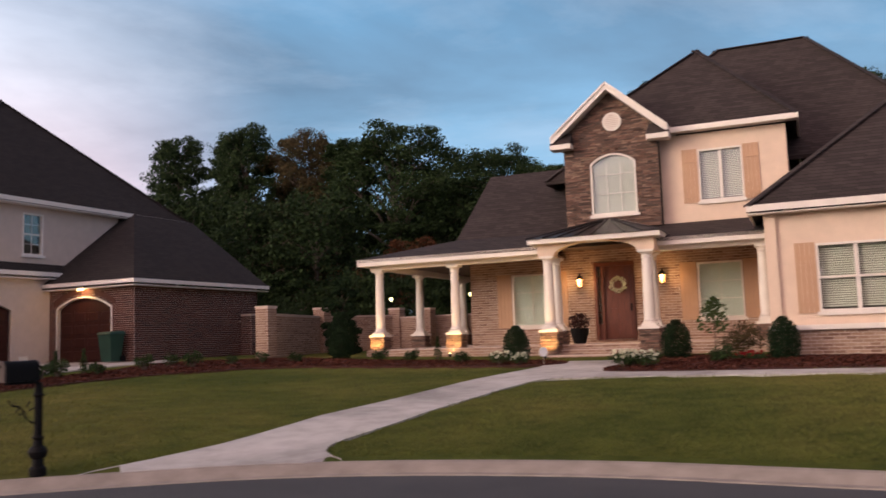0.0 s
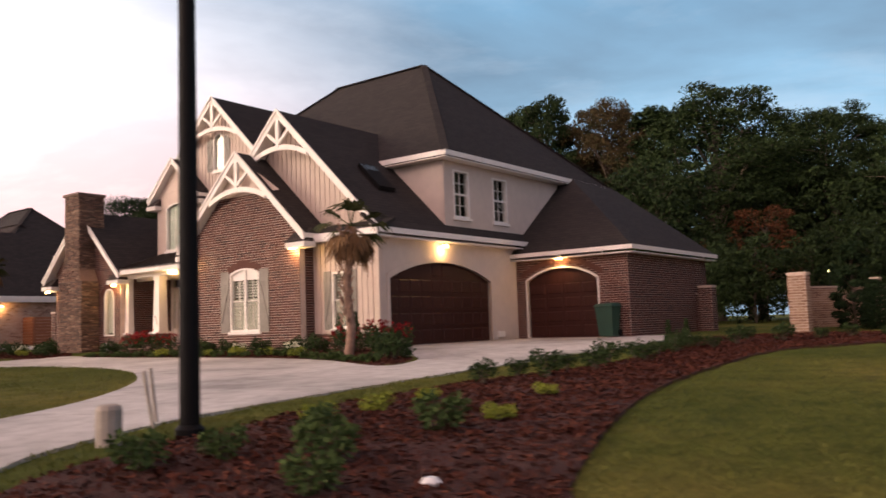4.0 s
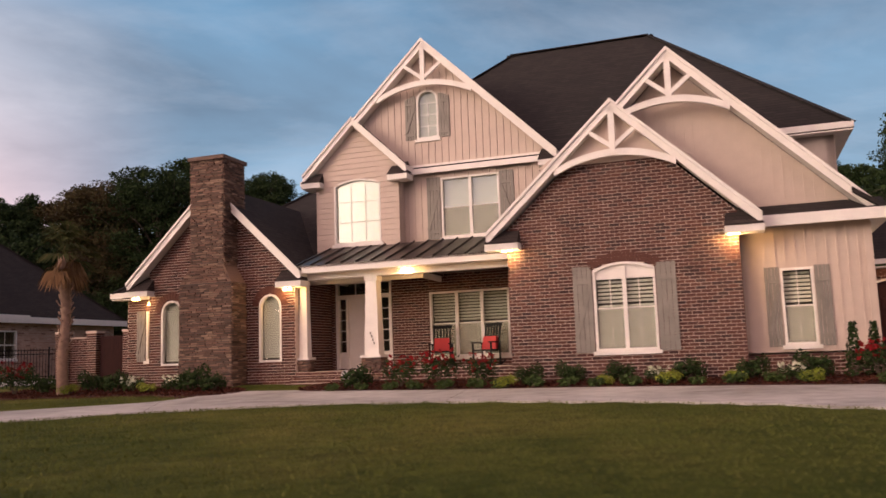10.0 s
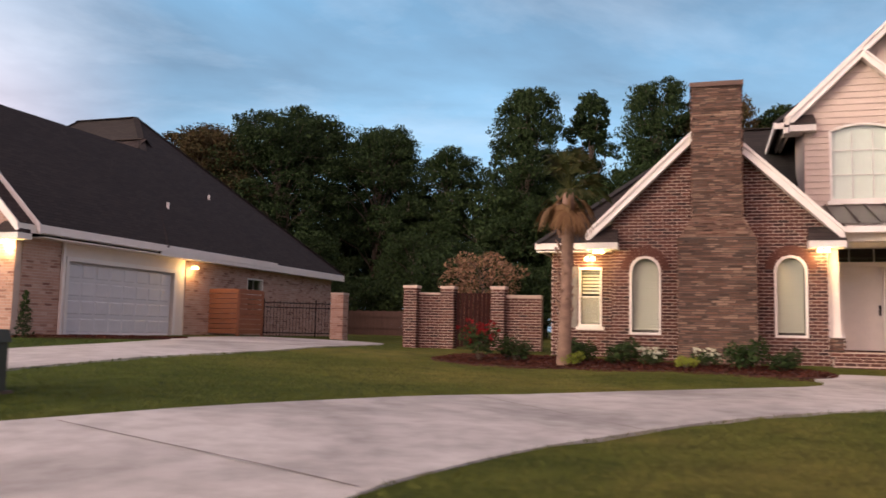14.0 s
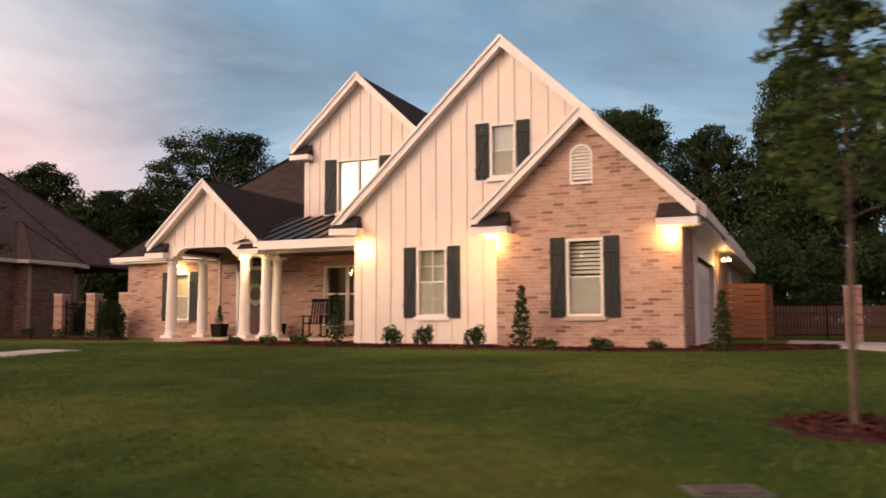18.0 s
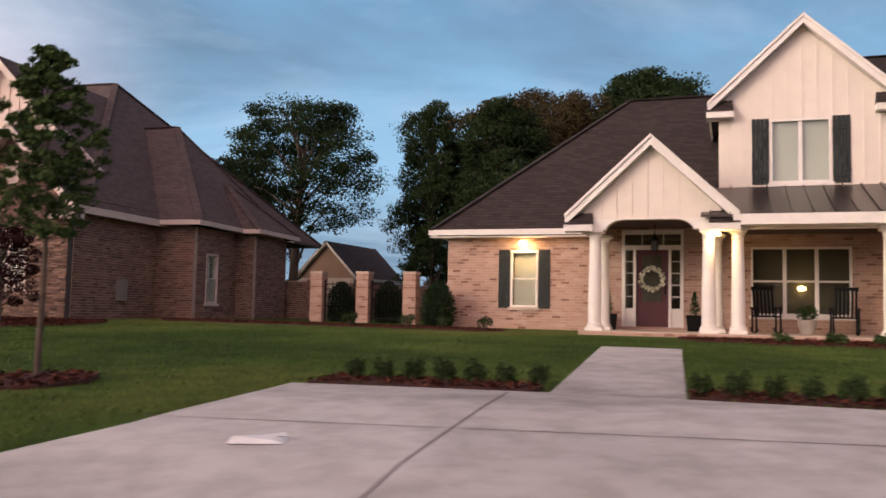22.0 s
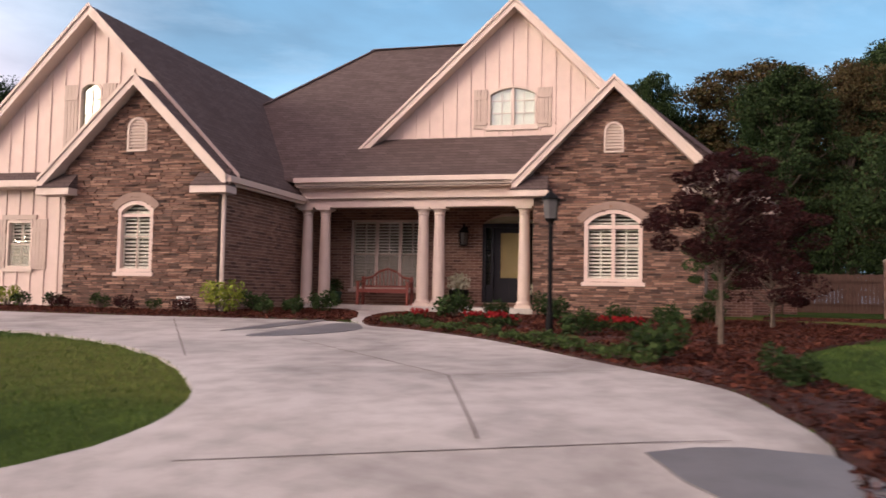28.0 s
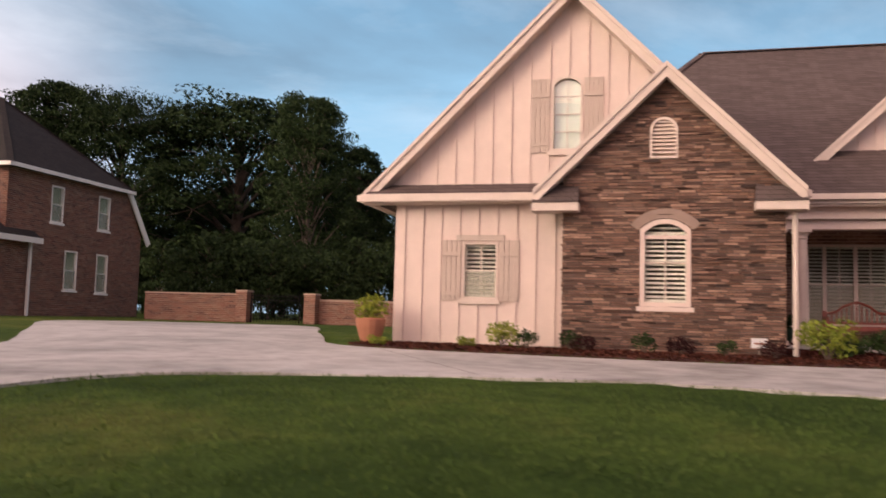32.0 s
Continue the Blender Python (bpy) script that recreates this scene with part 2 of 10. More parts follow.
def pieces(name, colors, rough=0.85, by_object=False, stain=0.25):
    """Masonry: each piece its own tint, with grain and pits."""
    def b(nt, p):
        oi = nt.nodes.new("ShaderNodeObjectInfo")
        ge = nt.nodes.new("ShaderNodeNewGeometry")
        src = oi.outputs["Random"] if by_object else ge.outputs["Random Per Island"]
        n = len(colors)
        base = ramp(nt, src, [(i / max(1, n - 1), c) for i, c in enumerate(colors)])
        grain = noise_node(nt, 28.0, 5.0)
        broad = noise_node(nt, 0.6, 4.0)
        c = blend(nt, stain, base, ramp(nt, grain, ((0.3, (0.25, 0.22, 0.2)), (0.7, (1.0, 0.97, 0.93)))), "MULTIPLY")
        c = blend(nt, 0.3, c, ramp(nt, broad, ((0.35, (0.55, 0.52, 0.5)), (0.65, (1, 1, 1)))), "MULTIPLY")
        nt.links.new(c, p.inputs["Base Color"])
        p.inputs["Roughness"].default_value = rough
        bump(nt, p, grain, 0.5, 0.006)
    return mat(name, b)


def shingles(name, a, c2, tone):
    """Asphalt shingles: courses and tabs in plan and height, with mottling."""
    def b(nt, p):
        co = nt.nodes.new("ShaderNodeTexCoord")
        sep = nt.nodes.new("ShaderNodeSeparateXYZ")
        nt.links.new(co.outputs["Object"], sep.inputs[0])
        add = nt.nodes.new("ShaderNodeMath"); add.operation = "ADD"
        nt.links.new(sep.outputs["X"], add.inputs[0]); nt.links.new(sep.outputs["Y"], add.inputs[1])
        comb = nt.nodes.new("ShaderNodeCombineXYZ")
        nt.links.new(add.outputs[0], comb.inputs["X"]); nt.links.new(sep.outputs["Z"], comb.inputs["Y"])
        br = nt.nodes.new("ShaderNodeTexBrick")
        br.inputs["Scale"].default_value = 1.0
        br.inputs["Brick Width"].default_value, br.inputs["Row Height"].default_value = 0.30, 0.10
        br.inputs["Mortar Size"].default_value, br.inputs["Mortar Smooth"].default_value = 0.008, 0.3
        br.inputs["Color1"].default_value, br.inputs["Color2"].default_value = (*a, 1), (*c2, 1)
        br.inputs["Mortar"].default_value = (*[v * 0.55 for v in a], 1)
        nt.links.new(comb.outputs[0], br.inputs["Vector"])
        n1, n2 = noise_node(nt, 0.5, 4.0), noise_node(nt, 60.0, 2.0)
        c = blend(nt, 0.35, br.outputs["Color"], ramp(nt, n1, ((0.3, tone), (0.7, (1, 1, 1)))), "MULTIPLY")
        c = blend(nt, 0.4, c, ramp(nt, n2, ((0.3, (0.5, 0.5, 0.5)), (0.7, (1.2, 1.2, 1.2)))), "MULTIPLY")
        nt.links.new(c, p.inputs["Base Color"])
        p.inputs["Roughness"].default_value = 0.9
        p.inputs["Specular IOR Level"].default_value = 0.25
        bump(nt, p, br.outputs["Fac"], 0.5, 0.012)
    return mat(name, b)


def glass_build(nt, p):
    """Window glass: clear with a strong sheen from its two panes."""
    nt.nodes.remove(p)
    out = nt.nodes["Material Output"]
    tr, gl, mx = (nt.nodes.new("ShaderNodeBsdf" + k) for k in ("Transparent", "Glossy", "Diffuse"))
    nt.nodes.remove(mx)
    mx = nt.nodes.new("ShaderNodeMixShader")
    fw = nt.nodes.new("ShaderNodeLayerWeight"); fw.inputs["Blend"].default_value = 0.5
    fp = nt.nodes.new("ShaderNodeMath"); fp.operation = "POWER"; fp.inputs[1].default_value = 5.0
    fr = nt.nodes.new("ShaderNodeMapRange"); fr.inputs["To Min"].default_value, fr.inputs["To Max"].default_value = 0.075, 0.9
    nt.links.new(fw.outputs["Facing"], fp.inputs[0]); nt.links.new(fp.outputs[0], fr.inputs["Value"])
    gl.inputs["Roughness"].default_value = 0.015
    gl.inputs["Color"].default_value = (0.95, 0.97, 0.97, 1)
    tr.inputs["Color"].default_value = (0.93, 0.955, 0.93, 1)
    n = noise_node(nt, 0.8, 2.0)
    b = nt.nodes.new("ShaderNodeBump"); b.inputs["Strength"].default_value, b.inputs["Distance"].default_value = 0.10, 0.01
    nt.links.new(n, b.inputs["Height"]); nt.links.new(b.outputs[0], gl.inputs["Normal"])
    nt.links.new(fr.outputs[0], mx.inputs[0]); nt.links.new(tr.outputs[0], mx.inputs[1]); nt.links.new(gl.outputs[0], mx.inputs[2])
    nt.links.new(mx.outputs[0], out.inputs["Surface"])


def greener(nt):
    """0 on the first two dry lawns, 1 on the watered lawns further along."""
    ge = nt.nodes.new("ShaderNodeNewGeometry")
    sep = nt.nodes.new("ShaderNodeSeparateXYZ")
    nt.links.new(ge.outputs["Position"], sep.inputs[0])
    m = nt.nodes.new("ShaderNodeMapRange")
    m.inputs["From Min"].default_value, m.inputs["From Max"].default_value = -40.0, -52.0
    nt.links.new(sep.outputs["X"], m.inputs["Value"])
    return m.outputs[0]


def lawn_build(nt, p):
    n1, n2, n3 = noise_node(nt, 0.22, 5.0, 0.6), noise_node(nt, 2.2, 5.0, 0.6), noise_node(nt, 60.0, 4.0, 0.7)
    c = ramp(nt, n1, ((0.36, (0.075, 0.10, 0.020)), (0.5, (0.108, 0.126, 0.027)), (0.64, (0.17, 0.158, 0.044))))
    c = blend(nt, greener(nt), c, ramp(nt, n1, ((0.36, (0.046, 0.086, 0.018)), (0.5, (0.080, 0.130, 0.027)), (0.64, (0.145, 0.168, 0.044)))))
    c = blend(nt, 0.55, c, ramp(nt, n2, ((0.34, (0.45, 0.5, 0.4)), (0.66, (1.3, 1.22, 1.1)))), "MULTIPLY")
    c = blend(nt, 0.8, c, ramp(nt, n3, ((0.3, (0.35, 0.4, 0.3)), (0.7, (1.4, 1.4, 1.2)))), "MULTIPLY")
    nt.links.new(c, p.inputs["Base Color"])
    p.inputs["Roughness"].default_value = 0.95
    p.inputs["Specular IOR Level"].default_value = 0.1
    bump(nt, p, n3, 0.9, 0.04)


def concrete_build(nt, p):
    n1, n2, n3 = noise_node(nt, 0.35, 6.0, 0.6, distortion=0.6), noise_node(nt, 3.0, 5.0), noise_node(nt, 120.0, 3.0)
    c = ramp(nt, n1, ((0.34, (0.31, 0.294, 0.272)), (0.46, (0.45, 0.432, 0.402)), (0.60, (0.56, 0.54, 0.505))))
    c = blend(nt, 0.5, c, ramp(nt, n2, ((0.34, (0.62, 0.6, 0.58)), (0.6, (1.06, 1.06, 1.06)))), "MULTIPLY")
    c = blend(nt, 0.3, c, ramp(nt, n3, ((0.3, (0.7, 0.7, 0.7)), (0.7, (1.1, 1.1, 1.1)))), "MULTIPLY")
    nt.links.new(c, p.inputs["Base Color"])
    p.inputs["Roughness"].default_value = 0.85
    bump(nt, p, n3, 0.25, 0.004)


def asphalt_build(nt, p):
    n1, n3 = noise_node(nt, 0.5, 5.0), noise_node(nt, 90.0, 3.0)
    c = ramp(nt, n1, ((0.3, (0.035, 0.036, 0.04)), (0.7, (0.06, 0.06, 0.063))))
    c = blend(nt, 0.6, c, ramp(nt, n3, ((0.3, (0.5, 0.5, 0.5)), (0.7, (1.6, 1.6, 1.6)))), "MULTIPLY")
    nt.links.new(c, p.inputs["Base Color"])
    p.inputs["Roughness"].default_value = 0.9
    bump(nt, p, n3, 0.5, 0.006)


def mulch_build(nt, p):
    n1, n3 = noise_node(nt, 1.2, 5.0), noise_node(nt, 35.0, 6.0, 0.75)
    c = ramp(nt, n3, ((0.3, (0.022, 0.008, 0.006)), (0.5, (0.070, 0.022, 0.015)), (0.72, (0.16, 0.050, 0.031))))
    c = blend(nt, 0.5, c, ramp(nt, n1, ((0.3, (0.5, 0.5, 0.5)), (0.7, (1.2, 1.1, 1.0)))), "MULTIPLY")
    nt.links.new(c, p.inputs["Base Color"])
    p.inputs["Roughness"].default_value = 0.95
    bump(nt, p, n3, 1.0, 0.05)


def leaf_build(colors, rough=0.75):
    def b(nt, p):
        ge = nt.nodes.new("ShaderNodeNewGeometry")
        oi = nt.nodes.new("ShaderNodeObjectInfo")
        n = len(colors)
        c = ramp(nt, ge.outputs["Random Per Island"], [(i / max(1, n - 1), k) for i, k in enumerate(colors)])
        c = blend(nt, 0.5, c, ramp(nt, oi.outputs["Random"], ((0, (0.7, 0.75, 0.6)), (1, (1.25, 1.2, 1.0)))), "MULTIPLY")
        nt.links.new(c, p.inputs["Base Color"])
        p.inputs["Roughness"].default_value = rough
        p.inputs["Specular IOR Level"].default_value = 0.12
    return b


def wood(name, a, c2, rough=0.5, stretch=(12, 12, 1.2)):
    def b(nt, p):
        co = nt.nodes.new("ShaderNodeTexCoord")
        mp = nt.nodes.new("ShaderNodeMapping"); mp.inputs["Scale"].default_value = stretch
        nt.links.new(co.outputs["Object"], mp.inputs["Vector"])
        n1 = noise_node(nt, 2.0, 6.0, 0.65, mp.outputs[0], 0.8)
        n2 = noise_node(nt, 1.3, 3.0)
        c = ramp(nt, n1, ((0.3, a), (0.7, c2)))
        c = blend(nt, 0.35, c, ramp(nt, n2, ((0.3, (0.6, 0.6, 0.6)), (0.7, (1.1, 1.1, 1.1)))), "MULTIPLY")
        nt.links.new(c, p.inputs["Base Color"])
        p.inputs["Roughness"].default_value = rough
        bump(nt, p, n1, 0.2, 0.004)
    return mat(name, b)


def glowing(name, color, strength):
    def b(nt, p):
        p.inputs["Base Color"].default_value = (*color, 1)
        p.inputs["Emission Color"].default_value = (*color, 1)
        p.inputs["Emission Strength"].default_value = strength
    return mat(name, b)


GLASS = mat("window_glass", glass_build)
LAWN = mat("lawn", lawn_build)
CONCRETE = mat("concrete", concrete_build)
ASPHALT = mat("asphalt", asphalt_build)
MULCH = mat("mulch", mulch_build)
KERB_STONE = plain("kerb_concrete", (0.30, 0.255, 0.215), 0.9, var=0.2, relief=0.4)
WHITE = plain("white_trim", (0.80, 0.76, 0.70), 0.55, var=0.05)
CREAM = plain("cream_trim", (0.74, 0.68, 0.60), 0.55, var=0.05)
FAWN = plain("fawn_trim", (0.60, 0.505, 0.435), 0.6, var=0.06)
CAST_STONE = plain("cast_stone", (0.28, 0.205, 0.165), 0.9, var=0.15, relief=0.4)
TAN = plain("tan_siding", (0.56, 0.46, 0.385), 0.7, var=0.05)
TAN_STUCCO = plain("tan_stucco", (0.58, 0.49, 0.42), 0.85, var=0.06, relief=0.5)
PALE = plain("pale_siding", (0.76, 0.685, 0.595), 0.6, var=0.04)
BLUSH = plain("blush_siding", (0.64, 0.52, 0.455), 0.65, var=0.05)
PEACH = plain("peach_stucco", (0.70, 0.545, 0.41), 0.85, var=0.05, relief=0.5)
GREY_SHUTTER = plain("grey_shutter", (0.235, 0.215, 0.185), 0.65, var=0.15)
DARK_SHUTTER = plain("dark_green_shutter", (0.024, 0.030, 0.028), 0.6, var=0.2)
DARK_SHUTTER.node_tree.nodes["Principled BSDF"].inputs["Specular IOR Level"].default_value = 0.25
WINE = plain("wine_red_door", (0.085, 0.018, 0.024), 0.45, var=0.1)
TAN_SHUTTER = plain("tan_shutter", (0.46, 0.375, 0.315), 0.7, var=0.06)
ORANGE_SHUTTER = plain("ochre_shutter", (0.50, 0.31, 0.185), 0.7, var=0.06)
BLIND = plain("white_blind", (0.70, 0.69, 0.60), 0.6, var=0.05)
# Dark sheet colour, stands in for the shade of rooms behind glass.
UNLIT_ROOM = plain("room_wall", (0.12, 0.105, 0.085), 0.9)
MORTAR_BROWN = plain("brown_mortar", (0.43, 0.32, 0.255), 0.95, var=0.15, relief=0.6)
MORTAR = plain("pale_mortar", (0.60, 0.49, 0.41), 0.95, var=0.15, relief=0.6)
MORTAR_PINK = plain("sandy_mortar", (0.52, 0.43, 0.35), 0.95, var=0.12, relief=0.6)
MORTAR_DARK = plain("dark_joint", (0.085, 0.072, 0.062), 0.95, var=0.2, relief=0.6)
BRICK_RED = pieces("brown_red_brick", ((0.030, 0.014, 0.013), (0.088, 0.032, 0.024), (0.112, 0.043, 0.031), (0.15, 0.062, 0.043), (0.062, 0.034, 0.029)))
BRICK_PINK = pieces("salmon_brick", ((0.24, 0.115, 0.085), (0.47, 0.29, 0.215), (0.52, 0.335, 0.255), (0.56, 0.375, 0.29), (0.50, 0.31, 0.23), (0.60, 0.43, 0.35)), stain=0.15)
BRICK_TAN = pieces("mottled_tan_brick", ((0.30, 0.185, 0.125), (0.40, 0.265, 0.185), (0.22, 0.125, 0.085), (0.45, 0.32, 0.235), (0.34, 0.22, 0.15)))
BRICK_BROWN = pieces("brown_brick", ((0.16, 0.088, 0.064), (0.25, 0.145, 0.104), (0.11, 0.062, 0.046), (0.32, 0.20, 0.148), (0.22, 0.115, 0.08)))
BRICK_RUST = pieces("rusty_brick", ((0.19, 0.08, 0.053), (0.27, 0.125, 0.083), (0.10, 0.046, 0.034), (0.31, 0.18, 0.127)))
PEDESTAL = plain("pale_green_plastic", (0.34, 0.36, 0.26), 0.5)
STONE_BROWN = pieces("brown_ledgestone", ((0.06, 0.038, 0.030), (0.27, 0.155, 0.108), (0.12, 0.070, 0.050), (0.40, 0.275, 0.20), (0.20, 0.115, 0.082), (0.09, 0.062, 0.050), (0.33, 0.20, 0.145)), stain=0.4)
STONE_DARK = pieces("grey_brown_ledgestone", ((0.051, 0.031, 0.025), (0.171, 0.096, 0.069), (0.319, 0.189, 0.134), (0.097, 0.053, 0.040), (0.433, 0.275, 0.202), (0.137, 0.084, 0.065), (0.251, 0.143, 0.101)), stain=0.4)
ROOF_BLACK = shingles("charcoal_shingles", (0.028, 0.025, 0.024), (0.042, 0.036, 0.033), (0.6, 0.58, 0.58))
ROOF_BROWN = shingles("brown_shingles", (0.098, 0.074, 0.069), (0.138, 0.106, 0.098), (0.65, 0.62, 0.6))
ROOF_DARK = shingles("dark_brown_shingles", (0.036, 0.028, 0.026), (0.062, 0.048, 0.044), (0.6, 0.58, 0.57))
ROOF_METAL = plain("dark_standing_seam", (0.075, 0.062, 0.055), 0.33, 0.75, var=0.2)
JOINT = plain("tooled_joint", (0.17, 0.145, 0.125), 0.95, var=0.2)
CAP_STONE = plain("dark_cap_stone", (0.13, 0.085, 0.065), 0.9, var=0.3, relief=0.6)
PORCH_WOOD = wood("dark_porch_boards", (0.035, 0.018, 0.013), (0.065, 0.034, 0.024), 0.6, (1.2, 12, 12))
MAHOGANY = wood("mahogany_door", (0.024, 0.006, 0.004), (0.050, 0.013, 0.009), 0.55)
MAHOGANY.node_tree.nodes["Principled BSDF"].inputs["Specular IOR Level"].default_value = 0.25
OAK_DOOR = wood("red_oak_door", (0.095, 0.027, 0.014), (0.19, 0.060, 0.030), 0.4)
FLAG_RED = plain("dull_red_flag", (0.16, 0.012, 0.014), 0.6)
PORCH_OAK = wood("stained_porch_ceiling", (0.05, 0.026, 0.017), (0.09, 0.05, 0.032), 0.6, (1.2, 12, 12))
CEDAR = wood("cedar_boards", (0.20, 0.072, 0.032), (0.33, 0.135, 0.06), 0.6, (1.2, 12, 12))
FENCE_WOOD = wood("weathered_fence", (0.075, 0.044, 0.03), (0.135, 0.082, 0.055), 0.8)
BENCH_WOOD = wood("red_bench_wood", (0.19, 0.045, 0.03), (0.29, 0.08, 0.052), 0.5)
BLACK = plain("black_paint", (0.006, 0.0058, 0.006), 0.6, var=0.2)
BLACK.node_tree.nodes["Principled BSDF"].inputs["Specular IOR Level"].default_value = 0.12
NAVY_DOOR = plain("black_door", (0.011, 0.012, 0.016), 0.5, var=0.15)
NAVY_DOOR.node_tree.nodes["Principled BSDF"].inputs["Specular IOR Level"].default_value = 0.25
BARK = plain("bark", (0.10, 0.075, 0.055), 0.95, var=0.35, scale=9.0, relief=1.0)
PALM_BARK = plain("palm_trunk", (0.235, 0.15, 0.108), 0.95, var=0.3, scale=7.0, relief=1.0)
LEAF_TREE = mat("tree_leaves", leaf_build(((0.012, 0.024, 0.010), (0.022, 0.040, 0.014), (0.034, 0.056, 0.018), (0.016, 0.031, 0.012))))
LEAF_WARM = mat("reddish_leaves", leaf_build(((0.058, 0.042, 0.021), (0.080, 0.055, 0.025), (0.044, 0.052, 0.021))))
LEAF_YOUNG = mat("young_tree_leaves", leaf_build(((0.045, 0.078, 0.024), (0.068, 0.105, 0.032), (0.032, 0.060, 0.020))))
LEAF_MAPLE = mat("dark_red_maple_leaves", leaf_build(((0.024, 0.008, 0.009), (0.042, 0.012, 0.013), (0.016, 0.008, 0.008))))
LEAF_GOLD = mat("amber_leaves", leaf_build(((0.30, 0.13, 0.03), (0.32, 0.19, 0.045), (0.17, 0.15, 0.04), (0.26, 0.08, 0.035))))
LEAF_SHRUB = mat("shrub_leaves", leaf_build(((0.015, 0.032, 0.012), (0.028, 0.052, 0.016), (0.044, 0.070, 0.022))))
LEAF_TOPIARY = mat("topiary_leaves", leaf_build(((0.008, 0.020, 0.009), (0.014, 0.030, 0.012), (0.022, 0.040, 0.015))))
LEAF_LIME = mat("lime_leaves", leaf_build(((0.18, 0.23, 0.03), (0.26, 0.30, 0.045), (0.13, 0.18, 0.03))))
LEAF_PALM = mat("palm_fronds", leaf_build(((0.030, 0.042, 0.016), (0.052, 0.062, 0.022), (0.085, 0.078, 0.032))))
LEAF_DRY = mat("dry_fronds", leaf_build(((0.15, 0.085, 0.045), (0.21, 0.125, 0.065), (0.10, 0.06, 0.035))))
FLOWER_RED = mat("red_flowers", leaf_build(((0.20, 0.010, 0.014), (0.27, 0.018, 0.022), (0.14, 0.008, 0.012))))
FLOWER_WHITE = mat("white_flowers", leaf_build(((0.7, 0.7, 0.62), (0.55, 0.58, 0.42))))
FLOWER_PINK = mat("pale_pink_blossom", leaf_build(((0.32, 0.19, 0.13), (0.24, 0.14, 0.09), (0.12, 0.10, 0.045))))

FLOWER_RUST = mat("rusty_blossom", leaf_build(((0.17, 0.062, 0.030), (0.11, 0.045, 0.022), (0.05, 0.042, 0.016))))
RED_STEM = plain("reddish_bark", (0.16, 0.045, 0.03), 0.9, var=0.3, relief=0.5)


def blade_build(nt, p):
    ge = nt.nodes.new("ShaderNodeNewGeometry")
    r = ge.outputs["Random Per Island"]
    c = blend(nt, greener(nt), ramp(nt, r, ((0, (0.085, 0.105, 0.02)), (0.5, (0.11, 0.125, 0.026)), (1, (0.14, 0.14, 0.036)))), ramp(nt, r, ((0, (0.052, 0.096, 0.018)), (0.5, (0.078, 0.13, 0.026)), (1, (0.11, 0.15, 0.036)))))
    broad = ramp(nt, noise_node(nt, 0.22, 5.0, 0.6), ((0.36, (0.68, 0.72, 0.72)), (0.5, (1, 1, 1)), (0.64, (1.5, 1.28, 1.4))))
    c = blend(nt, 0.85, c, broad, "MULTIPLY")
    nt.links.new(c, p.inputs["Base Color"])
    p.inputs["Roughness"].default_value = 0.9
    p.inputs["Specular IOR Level"].default_value = 0.15


def screen_build(nt, p):
    """Fine grey insect mesh, half see-through."""
    tr = nt.nodes.new("ShaderNodeBsdfTransparent")
    mx = nt.nodes.new("ShaderNodeMixShader"); mx.inputs[0].default_value = 0.42
    p.inputs["Base Color"].default_value = (0.40, 0.41, 0.33, 1)
    p.inputs["Roughness"].default_value = 0.8
    out = nt.nodes["Material Output"]
    nt.links.new(tr.outputs[0], mx.inputs[1]); nt.links.new(p.outputs[0], mx.inputs[2]); nt.links.new(mx.outputs[0], out.inputs["Surface"])


GRASS_BLADE = mat("grass_blades", blade_build)
CHIP = mat("bark_chips", leaf_build(((0.015, 0.006, 0.005), (0.06, 0.019, 0.013), (0.10, 0.033, 0.022), (0.035, 0.012, 0.009), (0.145, 0.056, 0.037)), 0.9))
SCREEN = mat("insect_screen", screen_build)
WET = plain("wet_concrete", (0.17, 0.165, 0.165), 0.45, var=0.2, scale=2.0)
FADED = plain("faded_brown_paint", (0.085, 0.066, 0.056), 0.8, var=0.25)
BOX_GREEN = plain("dark_utility_green", (0.038, 0.046, 0.036), 0.5, var=0.2)
GREEN_BIN = plain("green_plastic", (0.012, 0.052, 0.032), 0.5)
UTILITY_GREEN = plain("utility_green_metal", (0.085, 0.105, 0.085), 0.5, var=0.15)
GREY_POST = plain("weathered_grey", (0.36, 0.32, 0.27), 0.85, var=0.2)
TERRACOTTA = plain("terracotta", (0.38, 0.16, 0.09), 0.8)
RED_PAINT = plain("red_cushion", (0.46, 0.03, 0.03), 0.7)
NAVY = plain("navy_sign", (0.018, 0.022, 0.06), 0.5)
SIGN_WHITE = plain("sign_white", (0.8, 0.8, 0.78), 0.5)
LANTERN_LIT = glowing("lit_lantern", (1.0, 0.50, 0.16), 3.0)
LAMP_WARM = glowing("lit_lamp", (1.0, 0.62, 0.22), 14.0)
LAMP_PALE = glowing("lit_yard_lamp", (1.0, 0.85, 0.35), 6.0)
LAMP_LOW = glowing("lit_path_light", (1.0, 0.86, 0.62), 1.6)
GARAGE_WHITE = plain("white_garage_door", (0.66, 0.655, 0.65), 0.55, var=0.05)
LANTERN_GLASS = plain("smoked_lantern_glass", (0.10, 0.10, 0.10), 0.2)
# Amber colour that stands in for lamplight seen through the door glass.
HALL_GLOW = plain("amber_curtain", (0.52, 0.40, 0.20), 0.8, var=0.15)
# Pale curtain colour, also painted in for sky reflected in upper panes.
SHEER_SHEEN = plain("pale_sheer", (0.72, 0.77, 0.69), 0.9, var=0.06)
CURTAIN = plain("curtain", (0.42, 0.43, 0.35), 0.9, var=0.1)


